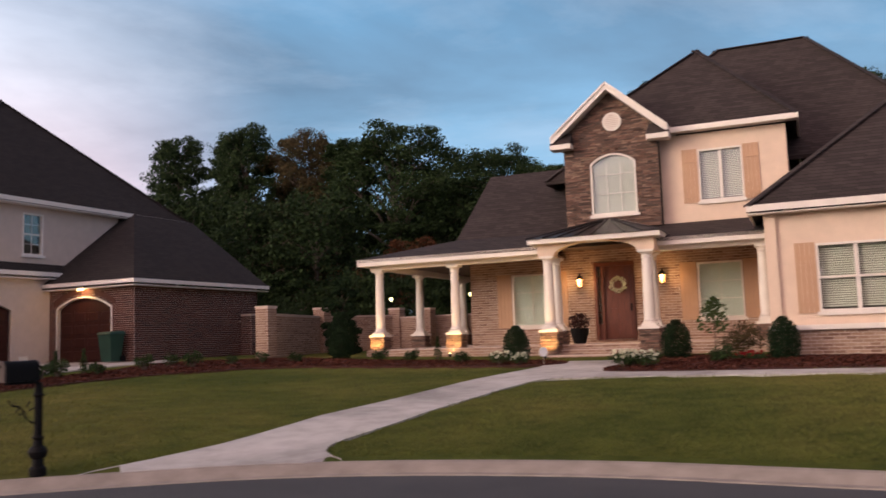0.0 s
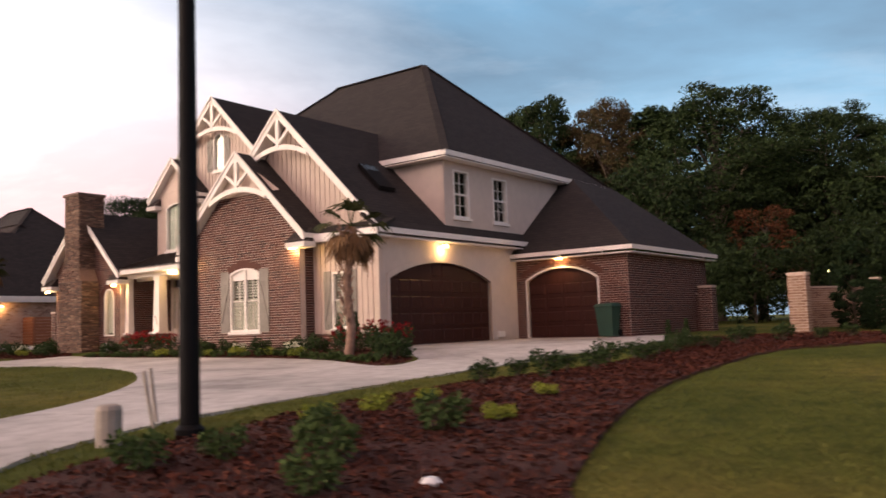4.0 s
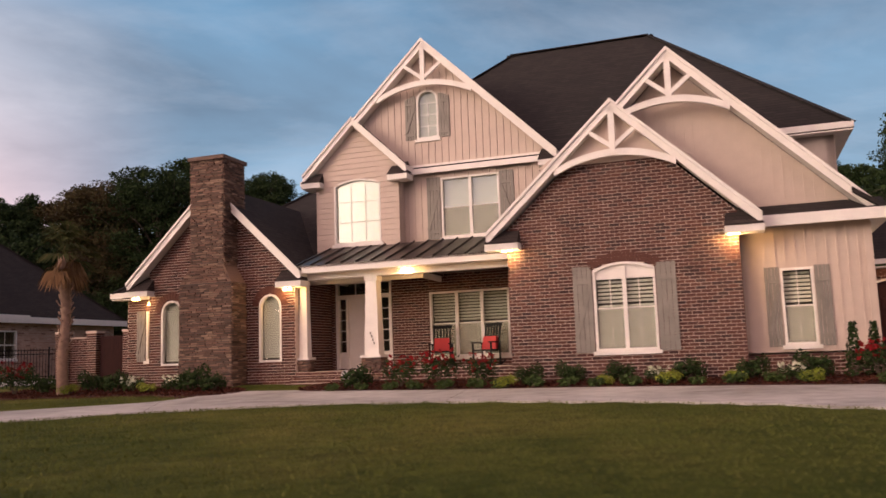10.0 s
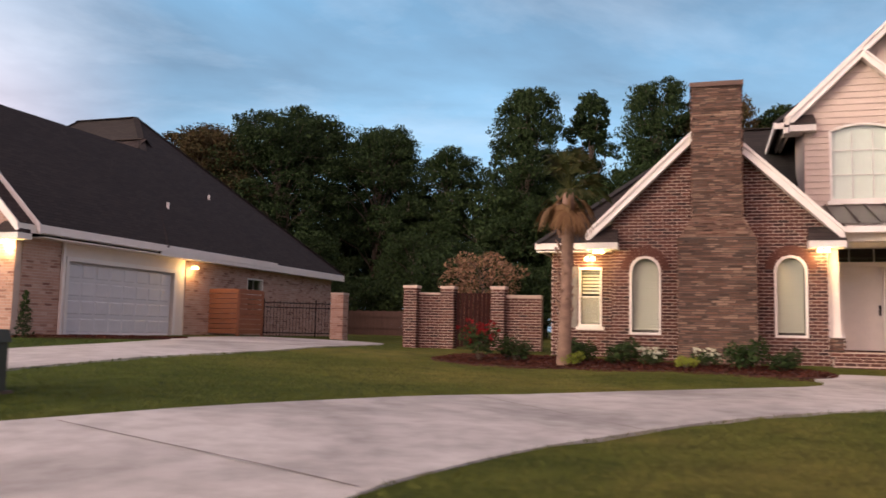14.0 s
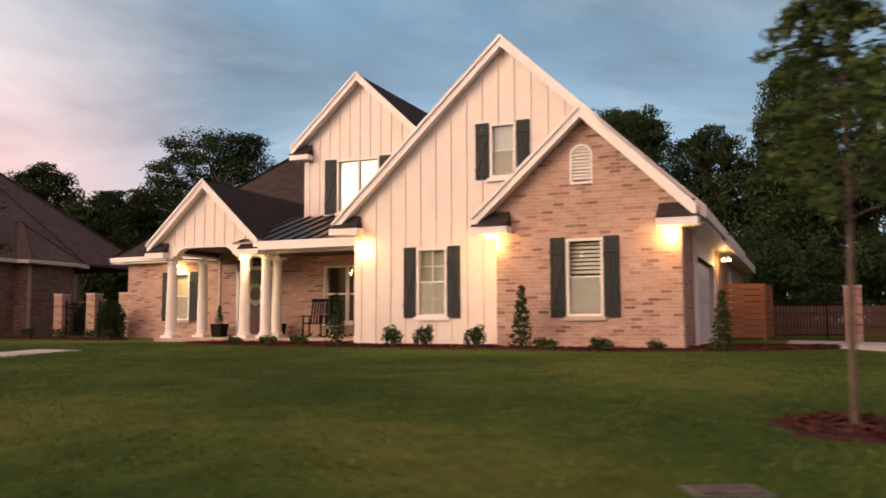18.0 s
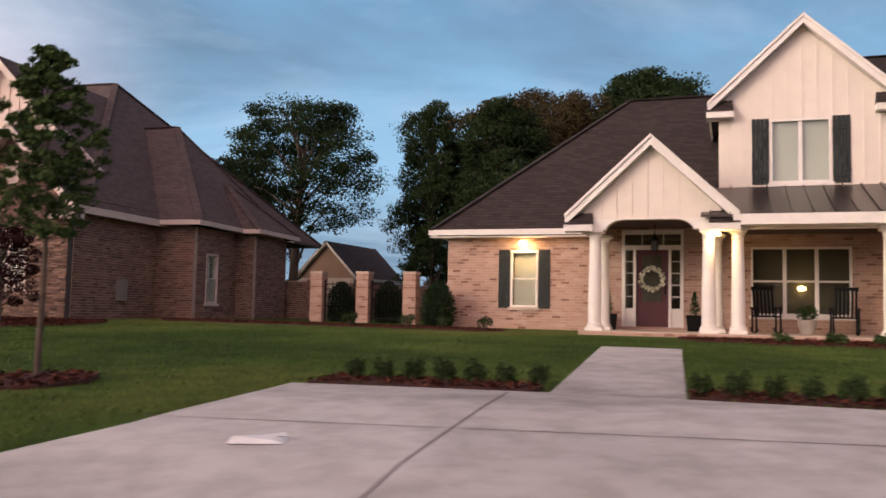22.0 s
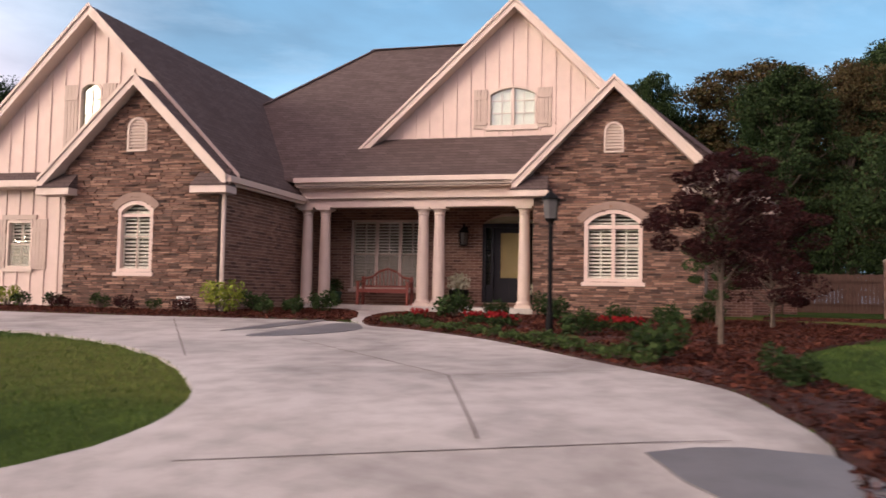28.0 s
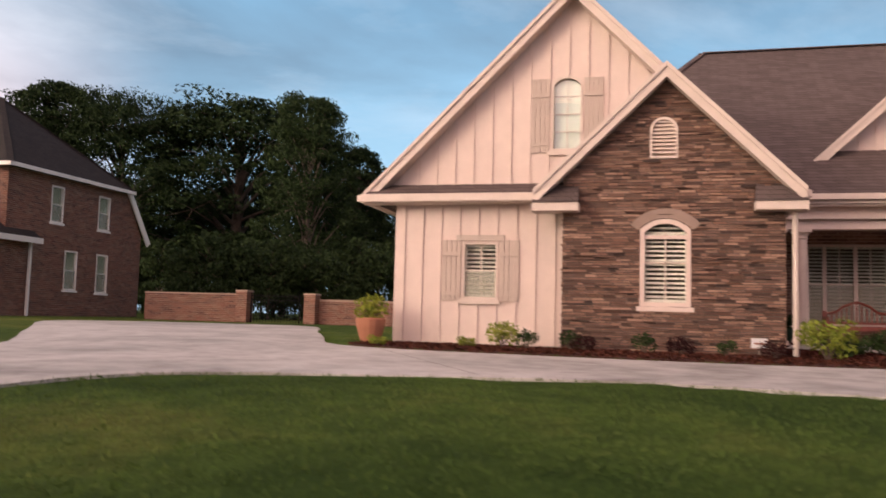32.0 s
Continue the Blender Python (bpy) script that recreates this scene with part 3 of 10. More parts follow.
# ---- lie of the land: kerb line, road level and the rise of the lots ----
KERB = [(46, -14), (30, -7), (16.92, 1.06), (8.92, 5.66), (4.03, 8.16), (1.44, 9.45), (-1.48, 10.04), (-4.36, 9.64), (-9.95, 8.0), (-14, 6.98), (-18, 6.95), (-22, 8.2), (-25.3, 9.8),
        (-36.5, 15.2), (-52.9, 22.7), (-66.1, 28.3), (-80.2, 35.1), (-94.8, 41.7), (-150, 67)]
ROAD_Z = ([-150, -95, -80, -54, -45, -35, -20, 50], [0.6, 0.35, 0.27, 0.2, 0.15, 0.09, 0.0, 0.0])
RISE_B = ([0, 0.8, 2.8, 7.3, 12, 15.3, 17.3, 24, 60, 400], [0.095, 0.19, 0.40, 0.58, 0.70, 0.80, 0.93, 1.0, 1.2, 2.0])
RISE_C = ([0, 0.8, 2.8, 5, 7.5, 12, 16, 24, 60, 400], [0.095, 0.27, 0.55, 0.70, 0.80, 0.96, 1.05, 1.12, 1.3, 2.0])


def smooth_line(points, n=6):
    """A Catmull-Rom line through plan points."""
    p = np.array(points, float)
    out = []
    for i in range(len(p) - 1):
        a, b, c, d = p[max(i - 1, 0)], p[i], p[i + 1], p[min(i + 2, len(p) - 1)]
        for k in range(n):
            t = k / n
            out.append(0.5 * (2 * b + (c - a) * t + (2 * a - 5 * b + 4 * c - d) * t * t + (3 * b - a - 3 * c + d) * t ** 3))
    out.append(p[-1])
    return np.array(out)


KL = smooth_line(KERB)


def kerb_distance(x, y):
    """Metres from the kerb line, positive on the side of the houses."""
    x, y = np.atleast_1d(np.asarray(x, float)), np.atleast_1d(np.asarray(y, float))
    best, side = np.full(x.shape, 1e9), np.ones(x.shape)
    for a, b in zip(KL[:-1], KL[1:]):
        d = b - a
        t = np.clip(((x - a[0]) * d[0] + (y - a[1]) * d[1]) / (d @ d), 0, 1)
        ex, ey = x - a[0] - t * d[0], y - a[1] - t * d[1]
        q = np.hypot(ex, ey)
        near = q < best
        best = np.where(near, q, best)
        side = np.where(near, np.where(d[0] * ey - d[1] * ex <= 0, 1.0, -1.0), side)
    return best * side


def lie(x, y):
    """Height of the ground."""
    x, y = np.atleast_1d(np.asarray(x, float)), np.atleast_1d(np.asarray(y, float))
    d = kerb_distance(x, y)
    w = np.clip((-39 - x) / 6, 0, 1)
    rise = np.interp(d, *RISE_B) * (1 - w) + np.interp(d, *RISE_C) * w
    road = np.interp(x, *ROAD_Z)
    far = np.where(d < -13, 0.1, -0.45)
    return road + np.where(d >= 0, rise, far)


def gz(x, y):
    return float(lie(x, y)[0])




# ---- mesh helpers ----
class Shape:
    """A plain list of corners and faces."""

    def __init__(self):
        self.v, self.f = [], []

    def add(self, verts, faces):
        n = len(self.v)
        self.v += [tuple(p) for p in verts]
        self.f += [tuple(i + n for i in f) for f in faces]
        return self

    def hexa(self, p):
        """Eight corners: bottom ring, then top ring."""
        return self.add(p, ((3, 2, 1, 0), (4, 5, 6, 7), (0, 1, 5, 4), (1, 2, 6, 5), (2, 3, 7, 6), (3, 0, 4, 7)))

    def box(self, x0, x1, y0, y1, z0, z1):
        x0, x1, y0, y1, z0, z1 = min(x0, x1), max(x0, x1), min(y0, y1), max(y0, y1), min(z0, z1), max(z0, z1)
        return self.hexa(((x0, y0, z0), (x1, y0, z0), (x1, y1, z0), (x0, y1, z0), (x0, y0, z1), (x1, y0, z1), (x1, y1, z1), (x0, y1, z1)))

    def beam(self, a, b, w, h, up=(0, 0, 1)):
        """A bar from a to b; w across, h along up."""
        a, b = Vector(a), Vector(b)
        d = (b - a).normalized()
        s = d.cross(Vector(up))
        s = s.normalized() if s.length > 1e-5 else Vector((1, 0, 0))
        u = s.cross(d).normalized()
        s, u = s * w / 2, u * h / 2
        return self.hexa([a - s - u, a + s - u, b + s - u, b - s - u, a - s + u, a + s + u, b + s + u, b - s + u])

    def lathe(self, x, y, rings, n=14, lean=(0, 0)):
        """Rings of (z, radius) round an upright axis."""
        z0 = rings[0][0]
        vs, fs = [], []
        for z, r in rings:
            for i in range(n):
                a = 2 * math.pi * i / n
                vs.append((x + lean[0] * (z - z0) + r * math.cos(a), y + lean[1] * (z - z0) + r * math.sin(a), z))
        for k in range(len(rings) - 1):
            for i in range(n):
                j = (i + 1) % n
                fs.append((k * n + i, k * n + j, k * n + n + j, k * n + n + i))
        fs.append(tuple(range(n - 1, -1, -1)))
        fs.append(tuple(range((len(rings) - 1) * n, len(rings) * n)))
        return self.add(vs, fs)

    def slab(self, pts, t=0.12):
        """A flat polygon given a thickness downwards."""
        n = len(pts)
        low = [(x, y, z - t) for x, y, z in pts]
        return self.add(list(pts) + low, [tuple(range(n)), tuple(range(2 * n - 1, n - 1, -1))] + [(i, i + n, (i + 1) % n + n, (i + 1) % n) for i in range(n)])

    def tube(self, pts, radii, n=6):
        """A round limb through points."""
        pts = [Vector(p) for p in pts]
        vs, fs = [], []
        for k, p in enumerate(pts):
            d = (pts[min(k + 1, len(pts) - 1)] - pts[max(k - 1, 0)]).normalized()
            s = d.orthogonal().normalized()
            t = d.cross(s)
            for i in range(n):
                a = 2 * math.pi * i / n
                vs.append(p + (s * math.cos(a) + t * math.sin(a)) * radii[k])
        for k in range(len(pts) - 1):
            for i in range(n):
                j = (i + 1) % n
                fs.append((k * n + i, k * n + j, k * n + n + j, k * n + n + i))
        fs.append(tuple(range((len(pts) - 1) * n, len(pts) * n)))
        return self.add(vs, fs)

    def mesh(self, name, material, offset=(0, 0, 0), fix=True, smooth=False):
        me = bpy.data.meshes.new(name)
        o = offset
        me.from_pydata([(a - o[0], b - o[1], c - o[2]) for a, b, c in self.v], [], self.f)
        me.materials.append(material)
        if fix:
            bm = bmesh.new()
            bm.from_mesh(me)
            bmesh.ops.recalc_face_normals(bm, faces=bm.faces)
            bm.to_mesh(me)
            bm.free()
        if smooth:
            me.polygons.foreach_set("use_smooth", [True] * len(me.polygons))
        me.update()
        return me


def part(name, shape, material, parent=None, label="", offset=None, fix=True, smooth=False):
    """Links a shape as one mesh object under a thing or a part."""
    if offset is None:
        offset = parent.get("base", (0, 0, 0)) if parent is not None else (0, 0, 0)
    ob = new(name, shape.mesh(name, material, offset, fix, smooth))
    if parent is not None:
        ob.parent = parent
        ob["base"] = tuple(offset)
    if label:
        tagged(ob, label)
    return ob


class Site:
    """A house's own axes: u along its front, v away from the street, z up."""

    def __init__(self, name, angle, base, label, category, kind="", group=""):
        self.m = pose(0, 0, 0, 0, 0, angle)
        self.root = new(name)
        self.root.matrix_world = self.m @ Matrix.Translation(base)
        self.root["base"] = tuple(base)
        tagged(self.root, label, category, group, kind)

    def part(self, name, shape, material, parent=None, label="", **kw):
        return part(name, shape, material, parent or self.root, label, **kw)

    def world(self, u, v, z=0.0):
        return self.m @ Vector((u, v, z))


def side(plane, c):
    """A wall's plane: (along, height, depth into the wall) to u, v, z."""
    return {"f": lambda a, b, d: (a, c + d, b), "b": lambda a, b, d: (a, c - d, b),
            "r": lambda a, b, d: (c - d, a, b), "l": lambda a, b, d: (c + d, a, b)}[plane]


def arc_top(a0, a1, b0, b1, rise, n=10):
    """An opening's outline, its top a segment of a circle of that rise (0: flat)."""
    if rise <= 0:
        return [(a0, b0), (a1, b0), (a1, b1), (a0, b1)]
    w = (a1 - a0) / 2
    r = (w * w + rise * rise) / (2 * rise)
    cz, ca = b1 - r, (a0 + a1) / 2
    half = math.asin(min(1, w / r)) if rise <= w else math.pi / 2
    return [(a0, b0), (a1, b0)] + [(ca + r * math.sin(half - 2 * half * i / n), cz + r * math.cos(half - 2 * half * i / n)) for i in range(n + 1)]


def wall_shape(P, outline, holes, thick):
    """A wall with its openings cut through."""
    bm = bmesh.new()
    edges = []
    for loop in [outline] + holes:
        vs = [bm.verts.new(P(a, b, 0)) for a, b in loop]
        edges += [bm.edges.new((vs[i], vs[(i + 1) % len(vs)])) for i in range(len(vs))]
    bmesh.ops.triangle_fill(bm, edges=edges, use_beauty=True)
    got = bmesh.ops.extrude_face_region(bm, geom=list(bm.faces))
    d = Vector(P(0, 0, thick)) - Vector(P(0, 0, 0))
    for e in got["geom"]:
        if isinstance(e, bmesh.types.BMVert):
            e.co += d
    s = Shape()
    bm.verts.index_update()
    s.add([v.co[:] for v in bm.verts], [[v.index for v in f.verts] for f in bm.faces])
    bm.free()
    return s


def spans(loop, b):
    """Where a level line crosses a closed outline."""
    xs = []
    for (a0, b0), (a1, b1) in zip(loop, loop[1:] + loop[:1]):
        if (b0 <= b) != (b1 <= b):
            xs.append(a0 + (b - b0) * (a1 - a0) / (b1 - b0))
    return sorted(xs)


def free_runs(outline, holes, b):
    xs = spans(outline, b)
    runs = [(xs[i], xs[i + 1]) for i in range(0, len(xs) - 1, 2)]
    for h in holes:
        hx = spans(h, b)
        for k in range(0, len(hx) - 1, 2):
            h0, h1 = hx[k], hx[k + 1]
            cut = []
            for r0, r1 in runs:
                if h1 <= r0 or h0 >= r1:
                    cut.append((r0, r1))
                else:
                    if h0 > r0:
                        cut.append((r0, h0))
                    if h1 < r1:
                        cut.append((h1, r1))
            runs = cut
    return runs


def masonry(P, outline, holes, rng, stone=False, proud=0.012, unit=(0.25, 0.081, 0.015)):
    """Bricks in running bond, or thin ledgestones, laid over a wall; returns (a0, a1, b0, b1, proud) for each."""
    lo, hi = min(b for _, b in outline), max(b for _, b in outline)
    laid, b, row = [], lo, 0
    while b < hi - 0.02:
        h = rng.uniform(0.030, 0.064) if stone else unit[1]
        joint = 0.013 if stone else unit[2]
        for r0, r1 in free_runs(outline, holes, b + h / 2):
            a = r0 - rng.uniform(0, 0.2) if stone else math.floor(r0 / unit[0]) * unit[0] - (unit[0] / 2 if row % 2 else 0.0)
            while a < r1:
                w = rng.uniform(0.09, 0.36) if stone else unit[0]
                s, e = max(a + joint / 2, r0), min(a + w - joint / 2, r1)
                if e - s > 0.02:
                    laid.append((s, e, b + joint / 2, min(b + h - joint / 2, hi), proud * (rng.uniform(0.3, 4.2) if stone else rng.uniform(0.7, 1.2))))
                a += w
        b += h
        row += 1
    return laid


def masonry_shape(P, laid):
    s = Shape()
    for a0, a1, b0, b1, d in laid:
        # rough pieces lean and taper a little
        j = [RNG.uniform(-0.4, 0.4) * d * (d > 0.016) for _ in range(6)]
        s.add([P(a0, b0 + j[0] * 0.4, -d + j[4]), P(a1, b0 + j[1] * 0.4, -d + j[5]), P(a1, b1 + j[2] * 0.4, -d - j[4]), P(a0, b1 + j[3] * 0.4, -d - j[5]), P(a0, b0, 0.004), P(a1, b0, 0.004), P(a1, b1, 0.004), P(a0, b1, 0.004)],
              ((0, 1, 2, 3), (0, 4, 5, 1), (1, 5, 6, 2), (2, 6, 7, 3), (3, 7, 4, 0)))
    return s


RNG = random.Random(5)
SINGLE = []   # masonry whose pieces become objects of their own at the end


def wall(site, plane, c, outline, holes=(), facing=None, thick=0.2, base=None, name="wall", label="", single=0):
    """A wall part; facing: (material of the pieces, joint material, stone?) or a plain material."""
    P, holes = side(plane, c), list(holes)
    if isinstance(facing, tuple):
        pieces_mat, joint, stone = facing
        w = site.part(name, wall_shape(P, outline, holes, thick), joint, label=label)
        laid = masonry(P, outline, holes, RNG, stone, unit=(0.225, 0.077, 0.013) if pieces_mat is BRICK_RED else (0.25, 0.081, 0.015))
        if single:
            mid = sorted(laid, key=lambda q: (q[2] > 1.3, q[2]))[:0] or laid
            first = mid[:: max(1, len(mid) // single)][:single]
            chosen = set(first)
            SINGLE.append((w, P, first, pieces_mat, "stone" if stone else "brick"))
            laid = [q for q in laid if q not in chosen]
        if laid:
            b = site.part("ledgestone_facing" if stone else "brick_facing", masonry_shape(P, laid), pieces_mat, w, fix=False)
            tagged(b, kind="stuff")
        return w
    return site.part(name, wall_shape(P, outline, holes, thick), facing, label=label)


def rect(a0, a1, b0, b1):
    return [(a0, b0), (a1, b0), (a1, b1), (a0, b1)]


def battens(site, parent, plane, c, outline, holes, step, material, width=0.05, start=0.0, depth=0.022):
    """Upright battens over a board wall, one part each."""
    P = side(plane, c)
    a0, a1 = min(a for a, _ in outline), max(a for a, _ in outline)
    turned = [(b, a) for a, b in outline]
    a = a0 + start + step / 2
    while a < a1:
        for r0, r1 in free_runs(turned, [[(b, q) for q, b in h] for h in holes], a):
            if r1 - r0 > 0.1:
                s = Shape()
                s.hexa([P(a - width / 2, r0, 0.0), P(a + width / 2, r0, 0.0), P(a + width / 2, r0, -depth), P(a - width / 2, r0, -depth),
                        P(a - width / 2, r1, 0.0), P(a + width / 2, r1, 0.0), P(a + width / 2, r1, -depth), P(a - width / 2, r1, -depth)])
                site.part("batten", s, material, parent)
        a += step


def laps(site, parent, plane, c, outline, holes, step, material):
    """Overlapping level siding boards, one part each."""
    P = side(plane, c)
    b = min(q for _, q in outline)
    hi = max(q for _, q in outline)
    while b < hi - 0.04:
        for r0, r1 in free_runs(outline, holes, b + step / 2):
            s = Shape()
            s.hexa([P(r0, b, 0), P(r1, b, 0), P(r1, b, -0.030), P(r0, b, -0.030), P(r0, b + step, 0), P(r1, b + step, 0), P(r1, b + step, -0.008), P(r0, b + step, -0.008)])
            site.part("siding_board", s, material, parent)
        b += step


def ring(P, loop, inner, d0, d1):
    """A frame between two outlines of the same count."""
    s, n = Shape(), len(loop)
    for i in range(n):
        j = (i + 1) % n
        s.hexa([P(*loop[i], d0), P(*loop[j], d0), P(*inner[j], d0), P(*inner[i], d0), P(*loop[i], d1), P(*loop[j], d1), P(*inner[j], d1), P(*inner[i], d1)])
    return s


def pbox(P, a0, a1, b0, b1, d0, d1):
    return Shape().hexa([P(a0, b0, d0), P(a1, b0, d0), P(a1, b0, d1), P(a0, b0, d1), P(a0, b1, d0), P(a1, b1, d0), P(a1, b1, d1), P(a0, b1, d1)])


def slats(P, a0, a1, b0, b1, d, step, cut=None, lap=0.76):
    s = Shape()
    b = b0 + step
    while b < b1:
        x0, x1 = a0, a1
        if cut:
            r = spans(cut, b)
            if len(r) < 2:
                break
            x0, x1 = max(a0, r[0] + 0.02), min(a1, r[-1] - 0.02)
        if x1 - x0 > 0.05:
            s.add([P(x0, b, d), P(x1, b, d), P(x1, b + step * lap, d + 0.03), P(x0, b + step * lap, d + 0.03)], ((0, 1, 2, 3),))
        b += step
    return s


def window(site, plane, c, a0, a1, b0, b1, rise=0.0, cols=1, trim=None, inside="blind", bars=(2, 3), hung=True, shutters=None, sill=True, frame_w=0.055, arch_trim=None, depth=0.07):
    """A window: frame, sash rails, pane, what hangs behind it, sill and shutters."""
    P, trim = side(plane, c), trim or WHITE
    loop = arc_top(a0, a1, b0, b1, rise)
    ca, cb = (a0 + a1) / 2, (b0 + b1) / 2
    fx, fz = (a1 - a0 - 2 * frame_w) / (a1 - a0), (b1 - b0 - 2 * frame_w) / (b1 - b0)
    inner = [(ca + (a - ca) * fx, cb + (b - cb) * fz) for a, b in loop]
    w = site.part("window", ring(P, loop, inner, -0.025, 0.11), trim)
    pane = wall_shape(lambda a, b, d: P(a, b, d + depth), inner, [], 0.006)
    g = site.part("pane", pane, GLASS, w)
    g.visible_shadow = False
    if hung and trim is not CREAM and inside != "none":
        mid = b0 + frame_w + (b1 - rise * 0.6 - b0 - 2 * frame_w) * 0.5
        f = site.part("insect_screen", wall_shape(lambda a, b, d: P(a, b, d + 0.03), rect(a0 + frame_w, a1 - frame_w, b0 + frame_w, mid), [], 0.003), SCREEN, w)
        f.visible_shadow = False
    ia0, ia1, ib0, ib1 = a0 + frame_w, a1 - frame_w, b0 + frame_w, b1 - frame_w
    rails = Shape()
    for k in range(1, cols):
        m = ia0 + (ia1 - ia0) * k / cols
        rails.add(*_vf(pbox(P, m - 0.045, m + 0.045, ib0, ib1, 0.01, 0.10)))
    if hung:
        m = ib0 + (ib1 - rise * 0.6 - ib0) * 0.5
        rails.add(*_vf(pbox(P, ia0, ia1, m - 0.025, m + 0.025, 0.035, 0.095)))
    nx, nz = bars
    lw = (ia1 - ia0) / cols
    for k in range(cols):
        for i in range(1, nx):
            m = ia0 + lw * k + lw * i / nx
            rails.add(*_vf(pbox(P, m - 0.009, m + 0.009, ib0, ib1 - rise * 0.7, 0.055, 0.085)))
    for i in range(1, nz):
        m = ib0 + (ib1 - ib0) * i / nz
        rails.add(*_vf(pbox(P, ia0, ia1, m - 0.009, m + 0.009, 0.055, 0.085)))
    if rails.v:
        site.part("sash", rails, trim, w)
    room = Shape()
    if inside == "blind":
        s = slats(P, ia0, ia1, ib0, ib1, 0.13, 0.055, inner)
        site.part("blind", s, BLIND, w, fix=False)
        dark = 0.2
    elif inside == "closed":
        site.part("blind", slats(P, ia0, ia1, ib0, ib1, 0.115, 0.062, inner, 0.95), BLIND, w, fix=False)
        dark = 0.2
    elif inside == "louvre":
        lb = site.part("louvre_shutter", slats(P, ia0, ia1, ib0, ib1, 0.12, 0.088, inner, 0.5), WHITE, w, fix=False)
        for k in range(2 * cols + 1):
            m = ia0 + (ia1 - ia0) * k / (2 * cols)
            site.part("stile", pbox(P, m - 0.022, m + 0.022, ib0, ib1 - rise * 0.8, 0.112, 0.135), WHITE, lb)
        for m in (ib0 + 0.03, (ib0 + ib1) / 2, ib1 - rise - 0.02):
            site.part("rail", pbox(P, ia0, ia1, m - 0.03, m + 0.03, 0.110, 0.136), WHITE, lb)
        dark = 0.3
    elif inside == "half":
        s = slats(P, ia0, ia1, ib0, cb, 0.13, 0.055, inner, 0.9)
        s.add(*_vf(slats(P, ia0, ia1, cb, ib1, 0.13, 0.088, inner, 0.68)))
        if rise:
            site.part("arch_head", wall_shape(lambda a, b, d: P(a, b, d + 0.05), arc_top(ia0, ia1, ib1 - rise - 0.16, ib1, rise * 0.95), [], 0.015), trim, w)
        site.part("blind", s, BLIND, w, fix=False)
        dark = 0.22
    elif inside in ("shade", "sheer_sheen"):
        site.part("shade", wall_shape(lambda a, b, d: P(a, b, d + 0.13), inner, [], 0.004), CURTAIN if inside == "shade" else SHEER_SHEEN, w)
        dark = 0.2
    else:
        dark = 0.45
    # a dark sheet close behind the pane, painting the room's shade
    site.part("room_behind", wall_shape(lambda a, b, d: P(a, b, d + dark), [(a0 - 0.1, b0 - 0.1), (a1 + 0.1, b0 - 0.1), (a1 + 0.1, b1 + 0.1), (a0 - 0.1, b1 + 0.1)], [], 0.03), UNLIT_ROOM, w)
    if sill:
        site.part("sill", pbox(P, a0 - 0.06, a1 + 0.06, b0 - 0.09, b0 - 0.003, -0.07, 0.06), trim if sill is True else sill, w)
    if shutters:
        width, material, style = shutters
        for s0 in (a0 - width - 0.02, a1 + 0.02):
            shutter(site, P, s0, s0 + width, b0 - 0.03, b1 - (rise * 0.4 if rise else -0.03), material, style, mirror=s0 > a0)
    return loop


def _vf(s):
    return s.v, s.f


def shutter(site, P, a0, a1, b0, b1, material, style, mirror=False):
    """A board shutter: upright planks with a brace (style 'z'), rails ('board') or an arched top ('arch')."""
    n = 4
    w = (a1 - a0) / n
    s = Shape()
    for i in range(n):
        top = b1
        if style == "arch":
            top = b1 - 0.10 * ((n - 1 - i if not mirror else i) / (n - 1)) ** 1.5
        s.add(*_vf(pbox(P, a0 + i * w + 0.004, a0 + (i + 1) * w - 0.004, b0, top, -0.035, -0.004)))
    ob = site.part("shutter", s, material)
    r = Shape()
    h = b1 - b0
    for z in (b0 + h * 0.12, b0 + h * (0.82 if style != "board" else 0.78)):
        site.part("rail", pbox(P, a0 + 0.01, a1 - 0.01, z - 0.045, z + 0.045, -0.06, -0.036), material, ob)
    if style in ("z", "arch"):
        x0, x1 = (a0 + 0.03, a1 - 0.03) if not mirror else (a1 - 0.03, a0 + 0.03)
        p, q = (x0, b0 + h * 0.16), (x1, b0 + h * 0.78)
        t = 0.045
        r.hexa([P(p[0] - t, p[1], -0.058), P(p[0] + t, p[1], -0.058), P(p[0] + t, p[1], -0.036), P(p[0] - t, p[1], -0.036),
                P(q[0] - t, q[1], -0.058), P(q[0] + t, q[1], -0.058), P(q[0] + t, q[1], -0.036), P(q[0] - t, q[1], -0.036)])
    if r.v:
        site.part("brace", r, material, ob)


